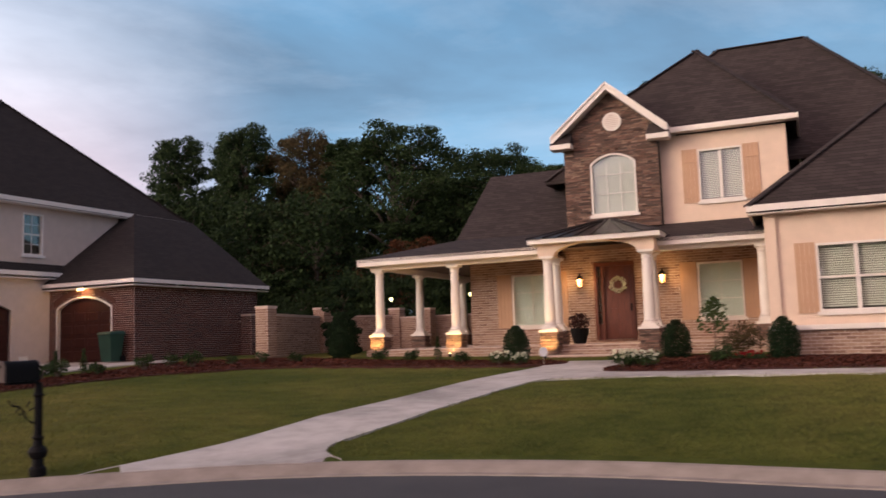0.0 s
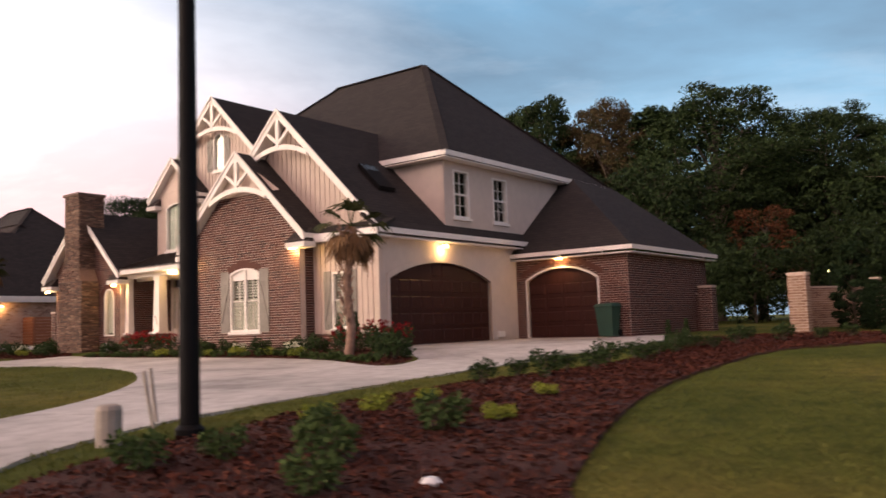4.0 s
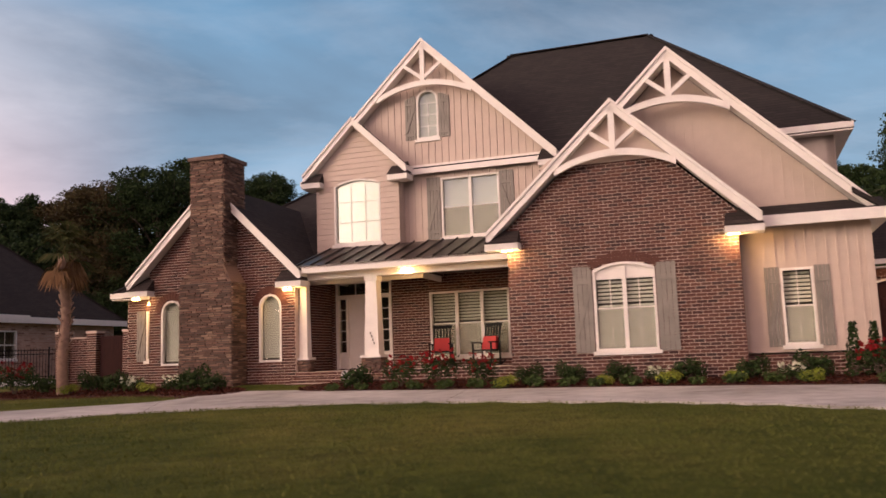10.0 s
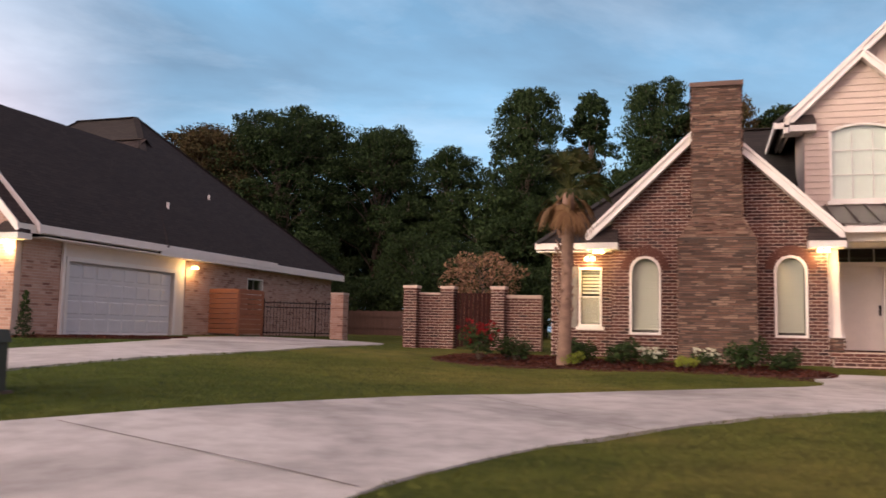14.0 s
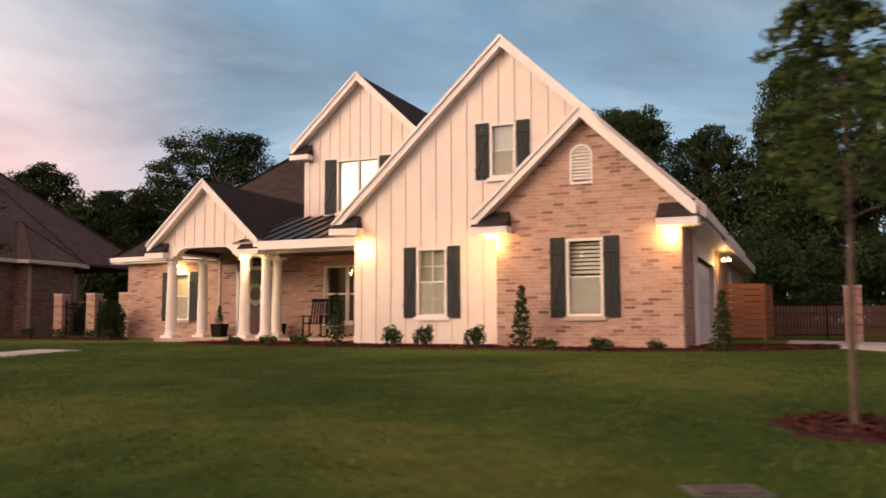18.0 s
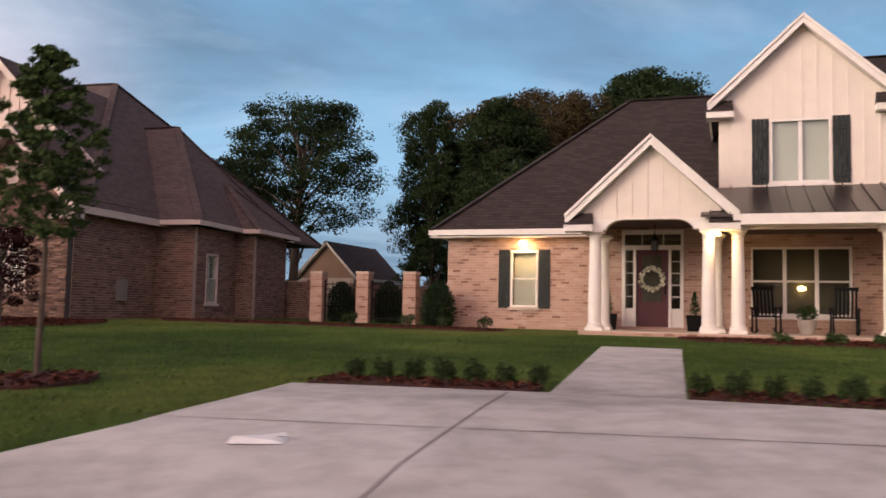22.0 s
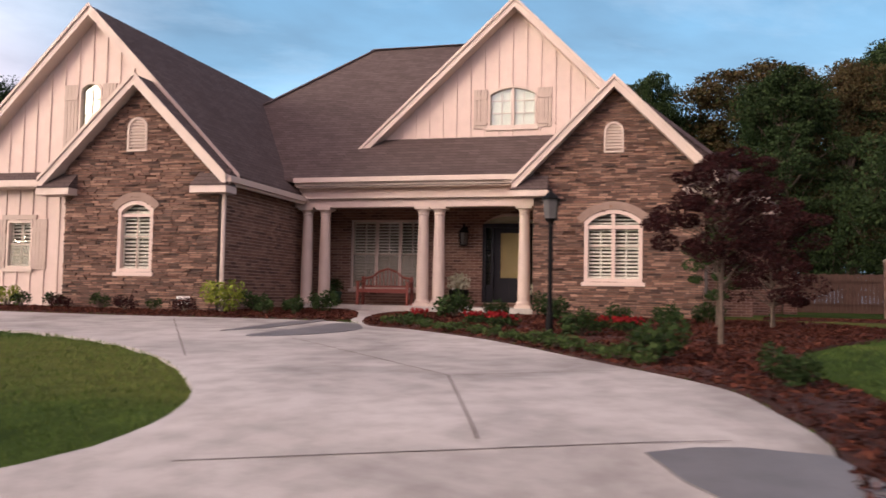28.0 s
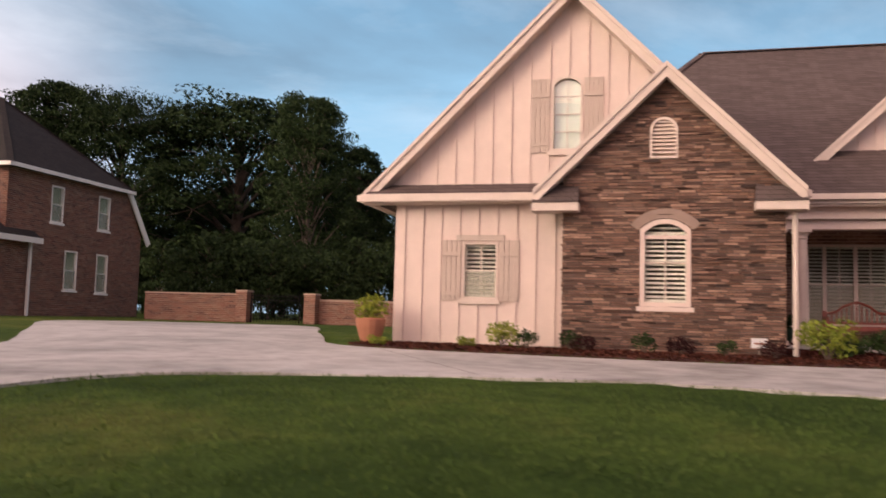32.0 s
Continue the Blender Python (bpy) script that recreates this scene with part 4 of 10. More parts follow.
def gable(site, uL, uR, uP, zE, zP, vF, vB, roof, trim, rake=0.18, returns=0.0, truss=0.0, plane="f", eave_trim=True, zER=None, shelf=None):
    """A gabled roof whose ridge runs back from the front: two slopes, rake boards, eave boards, returns and a truss."""
    zER = zE if zER is None else zER
    for uE, ze in ((uL, zE), (uR, zER)):
        site.part("roof_slope", Shape().slab([(uE, vF, ze), (uP, vF, zP), (uP, vB, zP), (uE, vB, ze)] if uE < uP else [(uP, vF, zP), (uE, vF, ze), (uE, vB, ze), (uP, vB, zP)], 0.14), roof)
        d = 1 if uE < uP else -1
        k = (zP - ze) / abs(uP - uE)
        # a rake board, cut plumb at the peak and at the eave
        s = Shape()
        h = rake * math.hypot(1, k)
        pts = [(uE - d * 0.02, ze - h + 0.01), (uE - d * 0.02, ze + 0.01), (uP, zP + 0.02), (uP, zP + 0.02 - h)]
        s.hexa([(a, vF - 0.06, b) for a, b in pts] + [(a, vF + 0.0, b) for a, b in pts])
        site.part("rake_board", s, trim)
        s2 = Shape()
        h2 = h * 0.36
        pts = [(uE - d * 0.04, ze - h2 + 0.03), (uE - d * 0.04, ze + 0.03), (uP, zP + 0.05), (uP, zP + 0.05 - h2)]
        s2.hexa([(a, vF - 0.10, b) for a, b in pts] + [(a, vF - 0.062, b) for a, b in pts])
        site.part("rake_moulding", s2, trim)
        q = max(h - 0.06, 0.17)
        lo, hi = (uE, ze - q), (uP, zP - q)
        run = [(*lo[:1], vF + 0.002, lo[1]), (hi[0], vF + 0.002, hi[1]), (hi[0], vF + 0.46, hi[1]), (lo[0], vF + 0.46, lo[1])]
        site.part("rake_soffit", Shape().slab(run if uE < uP else [run[1], run[0], run[3], run[2]], 0.02), trim)
        if eave_trim:
            site.part("fascia", Shape().box(uE - d * 0.035, uE + d * 0.02, vF - 0.05, vB, ze - 0.2, ze + 0.02), trim)
        if returns:
            r0, r1 = uE - d * 0.06, uE + d * returns
            s = Shape().box(r0, r1, vF - 0.09, vF + 0.40, ze - 0.39, ze - 0.23)
            ret = site.part("eave_return", s, trim)
            cap = Shape()
            x0, x1 = r0, r1
            cap.add([(x0, vF - 0.12, ze - 0.226), (x1, vF - 0.12, ze - 0.226), (x1, vF + 0.36, ze - 0.226), (x0, vF + 0.36, ze - 0.226),
                     (x0 + d * 0.1, vF + 0.34, ze + 0.20), (x1 - d * 0.04, vF + 0.34, ze + 0.20)],
                    ((0, 1, 5, 4), (1, 2, 5), (0, 4, 3), (3, 4, 5, 2), (0, 3, 2, 1)))
            site.part("return_roof", cap, ROOF_DARK if roof is ROOF_BLACK else roof, ret)
    # soffit line under the rakes, set back to the wall
    if truss:
        k = (zP - zE) / (uP - uL)
        y0, y1 = vF - 0.05, vF + 0.03
        base = zP - truss
        half = (truss - 0.30) / k * 0.98
        n = 14
        s = Shape()
        rise = truss * 0.30
        R = (half * half * 1.55 ** 2 + rise * rise) / (2 * rise)
        arc = [(uP + half * 1.55 * (-1 + 2 * q / n)) for q in range(n + 1)]
        vs, fs = [], [(0, 1, 2, 3), (4 * n, 4 * n + 3, 4 * n + 2, 4 * n + 1)]
        for i, x in enumerate(arc):
            z = base - rise * 0.15 + (math.sqrt(max(R * R - (x - uP) ** 2, 0)) - R)
            vs += [(x, y0, z - 0.09), (x, y1, z - 0.09), (x, y1, z + 0.07), (x, y0, z + 0.07)]
            if i < n:
                fs += [(4 * i + k, 4 * i + 4 + k, 4 * i + 4 + (k + 1) % 4, 4 * i + (k + 1) % 4) for k in range(4)]
        s.add(vs, fs)
        t = site.part("gable_truss", s, trim)
        post = Shape().box(uP - 0.07, uP + 0.07, y0 - 0.01, y1 + 0.01, base - rise * 0.3, zP - 0.15)
        site.part("king_post", post, trim, t)
        for d in (-1, 1):
            st = Shape().beam((uP + d * 0.05, vF - 0.01, base + 0.10), (uP + d * half * 0.62, vF - 0.01, base + truss * 0.42), 0.07, 0.10, (0, 0, 1))
            site.part("strut", st, trim, t)


def hip(site, u0, u1, v0, v1, zE, r0, r1, zR, roof, trim=None, fascia=True, drop=0.14):
    """A hipped roof: eave rectangle, ridge ends r0 and r1 as (u, v)."""
    a, b, c, d = (u0, v0, zE), (u1, v0, zE), (u1, v1, zE), (u0, v1, zE)
    e, f = (r0[0], r0[1], zR), (r1[0], r1[1], zR)
    along_u = abs(r1[0] - r0[0]) >= abs(r1[1] - r0[1])
    if along_u:
        faces = ([a, b, f, e], [b, c, f], [c, d, e, f], [d, a, e])
    else:
        faces = ([a, b, e], [b, c, f, e], [c, d, f], [d, a, e, f])
    for p in faces:
        site.part("roof_slope", Shape().slab(p, 0.12), roof)
    cap = Shape()
    for p, q in ((a, e), (b, f if along_u else e), (c, f), (d, e if along_u else f), (e, f)):
        if (Vector(p) - Vector(q)).length > 0.1:
            cap.beam((p[0], p[1], p[2] + 0.012), (q[0], q[1], q[2] + 0.012), 0.26, 0.03)
    site.part("ridge_cap", cap, roof)
    if fascia and trim:
        for s in (Shape().box(u0 - 0.03, u1 + 0.03, v0 - 0.03, v0 + 0.02, zE - drop, zE + 0.02), Shape().box(u1 - 0.02, u1 + 0.03, v0 + 0.021, v1, zE - drop, zE + 0.02),
                  Shape().box(u0 - 0.03, u0 + 0.02, v0 + 0.021, v1, zE - drop, zE + 0.02)):
            site.part("fascia", s, trim)


def soffit(site, u0, u1, v0, v1, z, trim):
    site.part("soffit", Shape().box(u0, u1, v0, v1, z, z + 0.03), trim)


def column(site, u, v, z0, z1, r, trim, square=False, base=None, base_mat=None, name="column"):
    """A porch column: round and tapered with base and capital, or square and tapered, on a masonry plinth if base is given."""
    zb = z0
    if base:
        w = base[0]
        p = site.part("plinth", Shape().box(u - w, u + w, v - w, v + w, z0, z0 + base[1]), MORTAR_DARK if base_mat[1] else MORTAR)
        for pl, c, lo, hi in (("f", v - w, u - w, u + w), ("r", u + w, v - w, v + w), ("l", u - w, v - w, v + w), ("b", v + w, u - w, u + w)):
            P = side(pl, c)
            tagged(site.part("stone_facing", masonry_shape(P, masonry(P, rect(lo, hi, z0, z0 + base[1]), [], RNG, base_mat[1])), base_mat[0], p, fix=False), kind="stuff")
        site.part("cap", Shape().box(u - w - 0.04, u + w + 0.04, v - w - 0.04, v + w + 0.04, z0 + base[1], z0 + base[1] + 0.07), trim, p)
        zb = z0 + base[1] + 0.07
    if square:
        s = Shape().hexa([(u - r, v - r, zb), (u + r, v - r, zb), (u + r, v + r, zb), (u - r, v + r, zb)] + [(u + i * r * 0.78, v + j * r * 0.78, z1 - 0.12) for i, j in ((-1, -1), (1, -1), (1, 1), (-1, 1))])
        s.box(u - r * 0.95, u + r * 0.95, v - r * 0.95, v + r * 0.95, z1 - 0.12, z1)
        return site.part(name, s, trim)
    s = Shape().lathe(u, v, [(zb + 0.08, r * 1.22), (zb + 0.13, r * 1.25), (zb + 0.17, r * 1.05), (zb + 0.20, r), (zb + (z1 - zb) * 0.35, r * 0.99), (z1 - 0.24, r * 0.82), (z1 - 0.2, r * 0.95), (z1 - 0.17, r * 0.84), (z1 - 0.12, r * 0.95), (z1 - 0.07, r * 1.18)], 16)
    c = site.part(name, s, trim, smooth=False)
    site.part("base", Shape().box(u - r * 1.3, u + r * 1.3, v - r * 1.3, v + r * 1.3, zb, zb + 0.08), trim, c)
    site.part("capital", Shape().box(u - r * 1.3, u + r * 1.3, v - r * 1.3, v + r * 1.3, z1 - 0.07, z1), trim, c)
    return c




def eave_light(site, u, v, z, watts, aim=(0, 0, -1), name="eave_light", spread=150, color=(1.0, 0.58, 0.22)):
    """A small floodlight under an eave, lit: its housing, its bulb and the lamp itself."""
    s = Shape().box(u - 0.07, u + 0.07, v - 0.06, v + 0.06, z + 0.02, z + 0.08)
    body = site.part(name, s, WHITE)
    for d in (-1, 1):
        b = Shape().lathe(u + d * 0.075, v, [(z - 0.075, 0.055), (z - 0.05, 0.06), (z + 0.02, 0.03)], 10)
        site.part("bulb", b, LAMP_WARM, body)
    lamp = new("eave_lamp", bpy.data.lights.new("eave_lamp", "POINT"))
    lamp.data.energy, lamp.data.color, lamp.data.shadow_soft_size = watts * 0.72, color, 0.06
    lamp.parent = body
    o = site.root["base"]
    lamp.location = (u + aim[0] * 0.16 - o[0], v + aim[1] * 0.16 - o[1], z - 0.14 - o[2])
    return body


def garage_door(site, plane, c, a0, a1, b0, b1, rise, material, trim, rows=5, cols=8, panel=True, t=0.13):
    """A sectional door set back in an arched or flat opening, with its casing."""
    P = side(plane, c)
    loop = arc_top(a0, a1, b0, b1, rise, 16)
    door = site.part("garage_door", wall_shape(lambda a, b, d: P(a, b, d + 0.12), loop, [], 0.05), material)
    h = (b1 - b0) / rows
    w = (a1 - a0) / cols
    for i in range(rows):
        for j in range(cols):
            x0, x1, z0, z1 = a0 + j * w + 0.05, a0 + (j + 1) * w - 0.05, b0 + i * h + 0.07, b0 + (i + 1) * h - 0.05
            for zz in (z1,):
                s0, s1 = spans(loop, zz)[0::max(1, len(spans(loop, zz)) - 1)][:2] if len(spans(loop, zz)) >= 2 else (1, 0)
                if x0 > s0 + 0.03 and x1 < s1 - 0.03:
                    site.part("panel", Shape().hexa([P(x0, z0, 0.122), P(x1, z0, 0.122), P(x1, z1, 0.122), P(x0, z1, 0.122),
                                                     P(x0 + 0.03, z0 + 0.03, 0.10), P(x1 - 0.03, z0 + 0.03, 0.10), P(x1 - 0.03, z1 - 0.03, 0.10), P(x0 + 0.03, z1 - 0.03, 0.10)]), material, door)
    for i in range(1, rows):
        z = b0 + i * h
        r = spans(loop, z)
        if len(r) >= 2:
            site.part("seam", pbox(P, r[0], r[-1], z - 0.012, z + 0.012, 0.108, 0.122), material, door)
    ca, cb = (a0 + a1) / 2, b0
    outer = [(a + (t if a > ca + 0.01 else -t if a < ca - 0.01 else 0), b if b <= b0 + 0.001 else b + t) for a, b in loop]
    keep = Shape()
    n = len(loop)
    for i in range(1, n):
        j = (i + 1) % n
        keep.hexa([P(*outer[i], -0.03), P(*outer[j], -0.03), P(*loop[j], -0.03), P(*loop[i], -0.03), P(*outer[i], 0.12), P(*outer[j], 0.12), P(*loop[j], 0.12), P(*loop[i], 0.12)])
    site.part("casing", keep, trim, door)
    return loop


def door_set(site, plane, c, a0, a1, b0, b1, leaf, material, trim, lights=True, transom=0.0, arch=0.0, glazed=False, wreath=False, backing=None):
    """A front door: surround, side lights, transom, leaf with panels and a handle. leaf: (from, to)."""
    P = side(plane, c)
    top = b1 - transom
    s = Shape()
    l0, l1 = leaf
    s.add(*_vf(pbox(P, a0, a1, top - 0.06, top + 0.06, -0.045, 0.12)))
    d = site.part("front_door", s, trim)
    for x0, x1 in ((a0, a0 + 0.09), (a1 - 0.09, a1), (l0 - 0.07, l0), (l1, l1 + 0.07)):
        site.part("jamb", pbox(P, x0, x1, b0, top - 0.061, -0.04, 0.12), trim, d)
    if transom:
        site.part("head", pbox(P, a0, a1, b1 - 0.06, b1 + 0.05, -0.045, 0.12), trim, d)
        for x0, x1 in ((a0, a0 + 0.07), (a1 - 0.07, a1)):
            site.part("jamb", pbox(P, x0, x1, top + 0.061, b1 - 0.061, -0.035, 0.12), trim, d)
    if transom:
        g = site.part("transom_pane", pbox(P, a0 + 0.07, a1 - 0.07, top + 0.06, b1 - 0.06, 0.06, 0.066), GLASS, d)
        m = Shape()
        mid = (a0 + a1) / 2
        for k in (-0.28, 0.28):
            m.add(*_vf(pbox(P, mid + k - 0.012, mid + k + 0.012, top + 0.06, b1 - 0.06, 0.04, 0.07)))
        site.part("transom_bars", m, trim, d)
    if lights:
        for x0, x1 in ((a0 + 0.09, l0 - 0.07), (l1 + 0.07, a1 - 0.09)):
            if x1 - x0 > 0.05:
                site.part("side_light_panel", pbox(P, x0, x1, b0, b0 + 0.5, 0.03, 0.07), trim, d)
                site.part("side_light_pane", pbox(P, x0, x1, b0 + 0.5, top - 0.06, 0.06, 0.066), GLASS, d)
                m = Shape()
                for k in range(1, 5):
                    z = b0 + 0.5 + (top - 0.06 - b0 - 0.5) * k / 5
                    m.add(*_vf(pbox(P, x0, x1, z - 0.014, z + 0.014, 0.04, 0.07)))
                site.part("side_light_muntin", m, trim, d)
    site.part("leaf", pbox(P, l0, l1, b0 + 0.02, top - 0.06, 0.05, 0.10), material, d)
    w, h = l1 - l0, top - 0.06 - b0
    if glazed:
        site.part("door_pane", pbox(P, l0 + w * 0.2, l1 - w * 0.2, b0 + h * 0.33, b0 + h * 0.93, 0.030, 0.036), GLASS, d)
        # sheet behind the door glass, painted dark as the unlit hall unless given another backing
        site.part("pane_backing", pbox(P, l0 + w * 0.2, l1 - w * 0.2, b0 + h * 0.33, b0 + h * 0.93, 0.040, 0.049), backing or UNLIT_ROOM, d)
        rows = ((0.06, 0.28),)
    else:
        rows = ((0.07, 0.36), (0.42, 0.80), (0.84, 0.95))
    for z0, z1 in rows:
        for x0, x1 in ((0.1, 0.47), (0.53, 0.9)):
            site.part("door_panel", pbox(P, l0 + w * x0, l0 + w * x1, b0 + h * z0, b0 + h * z1, 0.036, 0.05), material, d)
    site.part("handle", pbox(P, l1 - 0.10, l1 - 0.06, b0 + 0.88, b0 + 1.12, -0.01, 0.05), BLACK, d)
    # dark sheet in place of the dim hall behind the door
    site.part("room_behind", pbox(P, a0 - 0.05, a1 + 0.05, b0, b1 + 0.1, 0.5, 0.53), UNLIT_ROOM, d)
    return d


# ---- plants ----
def leaf_cloud(shape, centre, radii, count, size, rng, hollow=0.55, flat=0.0):
    """Small leaf faces over the outer part of a lumpy ball."""
    cx, cy, cz = centre
    for _ in range(count):
        z = rng.uniform(-1, 1)
        a = rng.uniform(0, 2 * math.pi)
        q = math.sqrt(1 - z * z)
        r = hollow + (1 - hollow) * rng.random() ** 0.6
        p = Vector((cx + q * math.cos(a) * radii[0] * r, cy + q * math.sin(a) * radii[1] * r, cz + z * radii[2] * r))
        n = Vector((rng.gauss(0, 1), rng.gauss(0, 1), rng.gauss(0.4, 1))).normalized()
        s = n.orthogonal().normalized()
        s = (s * math.cos(a * 3) + n.cross(s) * math.sin(a * 3))
        t = n.cross(s)
        k = size * rng.uniform(0.6, 1.4)
        shape.add([p - s * k * 0.5, p + t * k * 0.28, p + s * k * 0.5, p - t * k * 0.28], ((0, 1, 2, 3),))


def leaf_faces(name, centres, radii, per, size, rng, material, up=0.4, hollow=0.35):
    """One mesh of small leaf faces: per leaves round each clump centre, thickest on its outer side."""
    c = np.repeat(np.asarray(centres, float), per, axis=0)
    r = np.repeat(np.asarray(radii, float), per, axis=0)
    m = len(c)
    d = rng.normal(0, 1, (m, 3))
    d /= np.linalg.norm(d, axis=1)[:, None]
    p = c + d * r * (hollow + (1 - hollow) * rng.random(m) ** 0.7)[:, None]
    n = d * 0.7 + rng.normal(0, 0.8, (m, 3)) + np.array((0, 0, up))
    n /= np.linalg.norm(n, axis=1)[:, None]
    q = rng.normal(0, 1, (m, 3))
    a = np.cross(n, q)
    a /= np.linalg.norm(a, axis=1)[:, None]
    b = np.cross(n, a)
    k = (size * rng.uniform(0.55, 1.35, m))[:, None]
    co = np.stack([p - a * k * 0.5, p + b * k * 0.27 + n * k * 0.06, p + a * k * 0.5, p - b * k * 0.27 + n * k * 0.06], 1)
    me = bpy.data.meshes.new(name)
    me.vertices.add(m * 4)
    me.vertices.foreach_set("co", co.ravel())
    me.loops.add(m * 4)
    me.loops.foreach_set("vertex_index", np.arange(m * 4))
    me.polygons.add(m)
    me.polygons.foreach_set("loop_start", np.arange(0, m * 4, 4))
    me.update()
    me.validate()
    me.materials.append(material)
    return me


def wood_tree(seed, height, spread, trunk_r, clear, lobes, leaf, size, per, name, label, taper=0.75, clumps=13):
    """A grown broad-leaved tree: forked trunk, limbs to leafy lobes, each lobe of many ragged clumps."""
    rng = np.random.default_rng(seed)
    root = new(name)
    root["base"] = (0.0, 0.0, 0.0)
    tagged(root, label, "tree")
    t = Shape()
    bx, by = rng.uniform(-0.05, 0.05, 2) * height
    line = lambda k: Vector((bx * k * k, by * k * k, height * 0.86 * k))
    t.tube([line(k) - Vector((0, 0, 0.3 if k == 0 else 0)) for k in (0, 0.06, 0.25, 0.5, 0.75, 1)], [trunk_r * k for k in (1.5, 1.05, 0.9, 0.62, 0.36, 0.12)], 9)
    z0, z1 = height * clear, height
    cs, rs = [], []
    for i in range(lobes):
        k = (i + 0.6) / lobes
        lr = spread * rng.uniform(0.26, 0.46)
        wide = spread * (1 - taper * k ** 2.6) * (0.72 + 0.28 * min(1, k * 5))
        a = i * 2.399 + rng.uniform(-0.6, 0.6)
        d = max(0.0, wide - lr * 0.7) * rng.uniform(0.25, 1.0) ** 0.6
        flat = rng.uniform(0.60, 0.85)
        z = z0 + lr * flat + (z1 - z0 - 2 * lr * flat) * (1 - (1 - k) ** 1.25)
        c = Vector((line(k).x + d * math.cos(a), line(k).y + d * math.sin(a), z))
        kb = max(0.12, min(0.95, (z - height * rng.uniform(0.14, 0.26)) / (height * 0.86)))
        b = line(kb)
        t.tube([b, b.lerp(c, 0.5) + Vector((0, 0, 0.03 * height)), c], [trunk_r * 0.36, trunk_r * 0.22, trunk_r * 0.08], 5)
        for j in range(clumps):
            v = rng.normal(0, 1, 3) + np.array((math.cos(a) * 0.5, math.sin(a) * 0.5, 0.35))
            v /= np.linalg.norm(v)
            q = rng.uniform(0.55, 1.0)
            e = np.array(c) + v * np.array((lr, lr, lr * flat)) * q
            w = lr * rng.uniform(0.26, 0.50)
            cs.append(e)
            rs.append((w * 1.15, w * 1.15, w * rng.uniform(0.5, 0.8)))
            if j % 4 == 0:
                t.tube([c, Vector(e)], [trunk_r * 0.09, trunk_r * 0.03], 4)
    part("trunk", t, BARK, root, smooth=True)
    crown = new("crown", leaf_faces("crown", cs, rs, per, size, rng, leaf))
    crown.parent = root
    return root


def slender_tree(seed, height, spread, r, clear, leaf, size, name, label, branches=52, per=30, bark=None, lift=(0.35, 0.9), power=0.75):
    """A young staked-size tree: a thin leader, rising side twigs and leaves along each twig, loose at the top."""
    rng = np.random.default_rng(seed)
    root = new(name)
    root["base"] = (0.0, 0.0, 0.0)
    tagged(root, label, "tree")
    t = Shape()
    sway = [(0.02 * math.sin(k * 5 + seed) * height * k, 0.02 * math.cos(k * 4 + seed) * height * k, height * k) for k in (0, 0.2, 0.4, 0.6, 0.8, 1.0)]
    t.tube([(x, y, z - (0.1 if z == 0 else 0)) for x, y, z in sway], [r * k for k in (1.2, 1.0, 0.8, 0.55, 0.3, 0.1)], 8)
    cs, rs = [], []
    for i in range(branches):
        k = (i + 0.5) / branches
        z = height * (clear + (0.985 - clear) * k)
        a = i * 2.399 + rng.uniform(-0.4, 0.4)
        length = spread * (1 - k) ** power * rng.uniform(0.55, 1.08) * (0.72 + 0.28 * min(1, k * 6)) + 0.07
        f = z / height * 5
        j = min(4, int(f))
        b = Vector(sway[j]).lerp(Vector(sway[j + 1]), f - j)
        rise = rng.uniform(*lift)
        e = b + Vector((math.cos(a), math.sin(a), rise)).normalized() * length
        mid = b.lerp(e, 0.5) + Vector((0, 0, -0.05 * length))
        t.tube([b, mid, e], [r * 0.3 * (1 - 0.6 * k), r * 0.2 * (1 - 0.6 * k), r * 0.06], 4)
        for q in (0.3, 0.5, 0.68, 0.85, 1.0):
            p = b.lerp(e, q) + Vector(rng.normal(0, 0.05, 3) * spread)
            w = spread * rng.uniform(0.08, 0.15) * (0.55 + 0.45 * (1 - k))
            cs.append(tuple(p))
            rs.append((w, w, w * 0.6))
    part("trunk", t, bark or BARK, root, smooth=True)
    crown = new("crown", leaf_faces("crown", cs, rs, per, size, rng, leaf, 0.3, 0.2))
    crown.parent = root
    return root


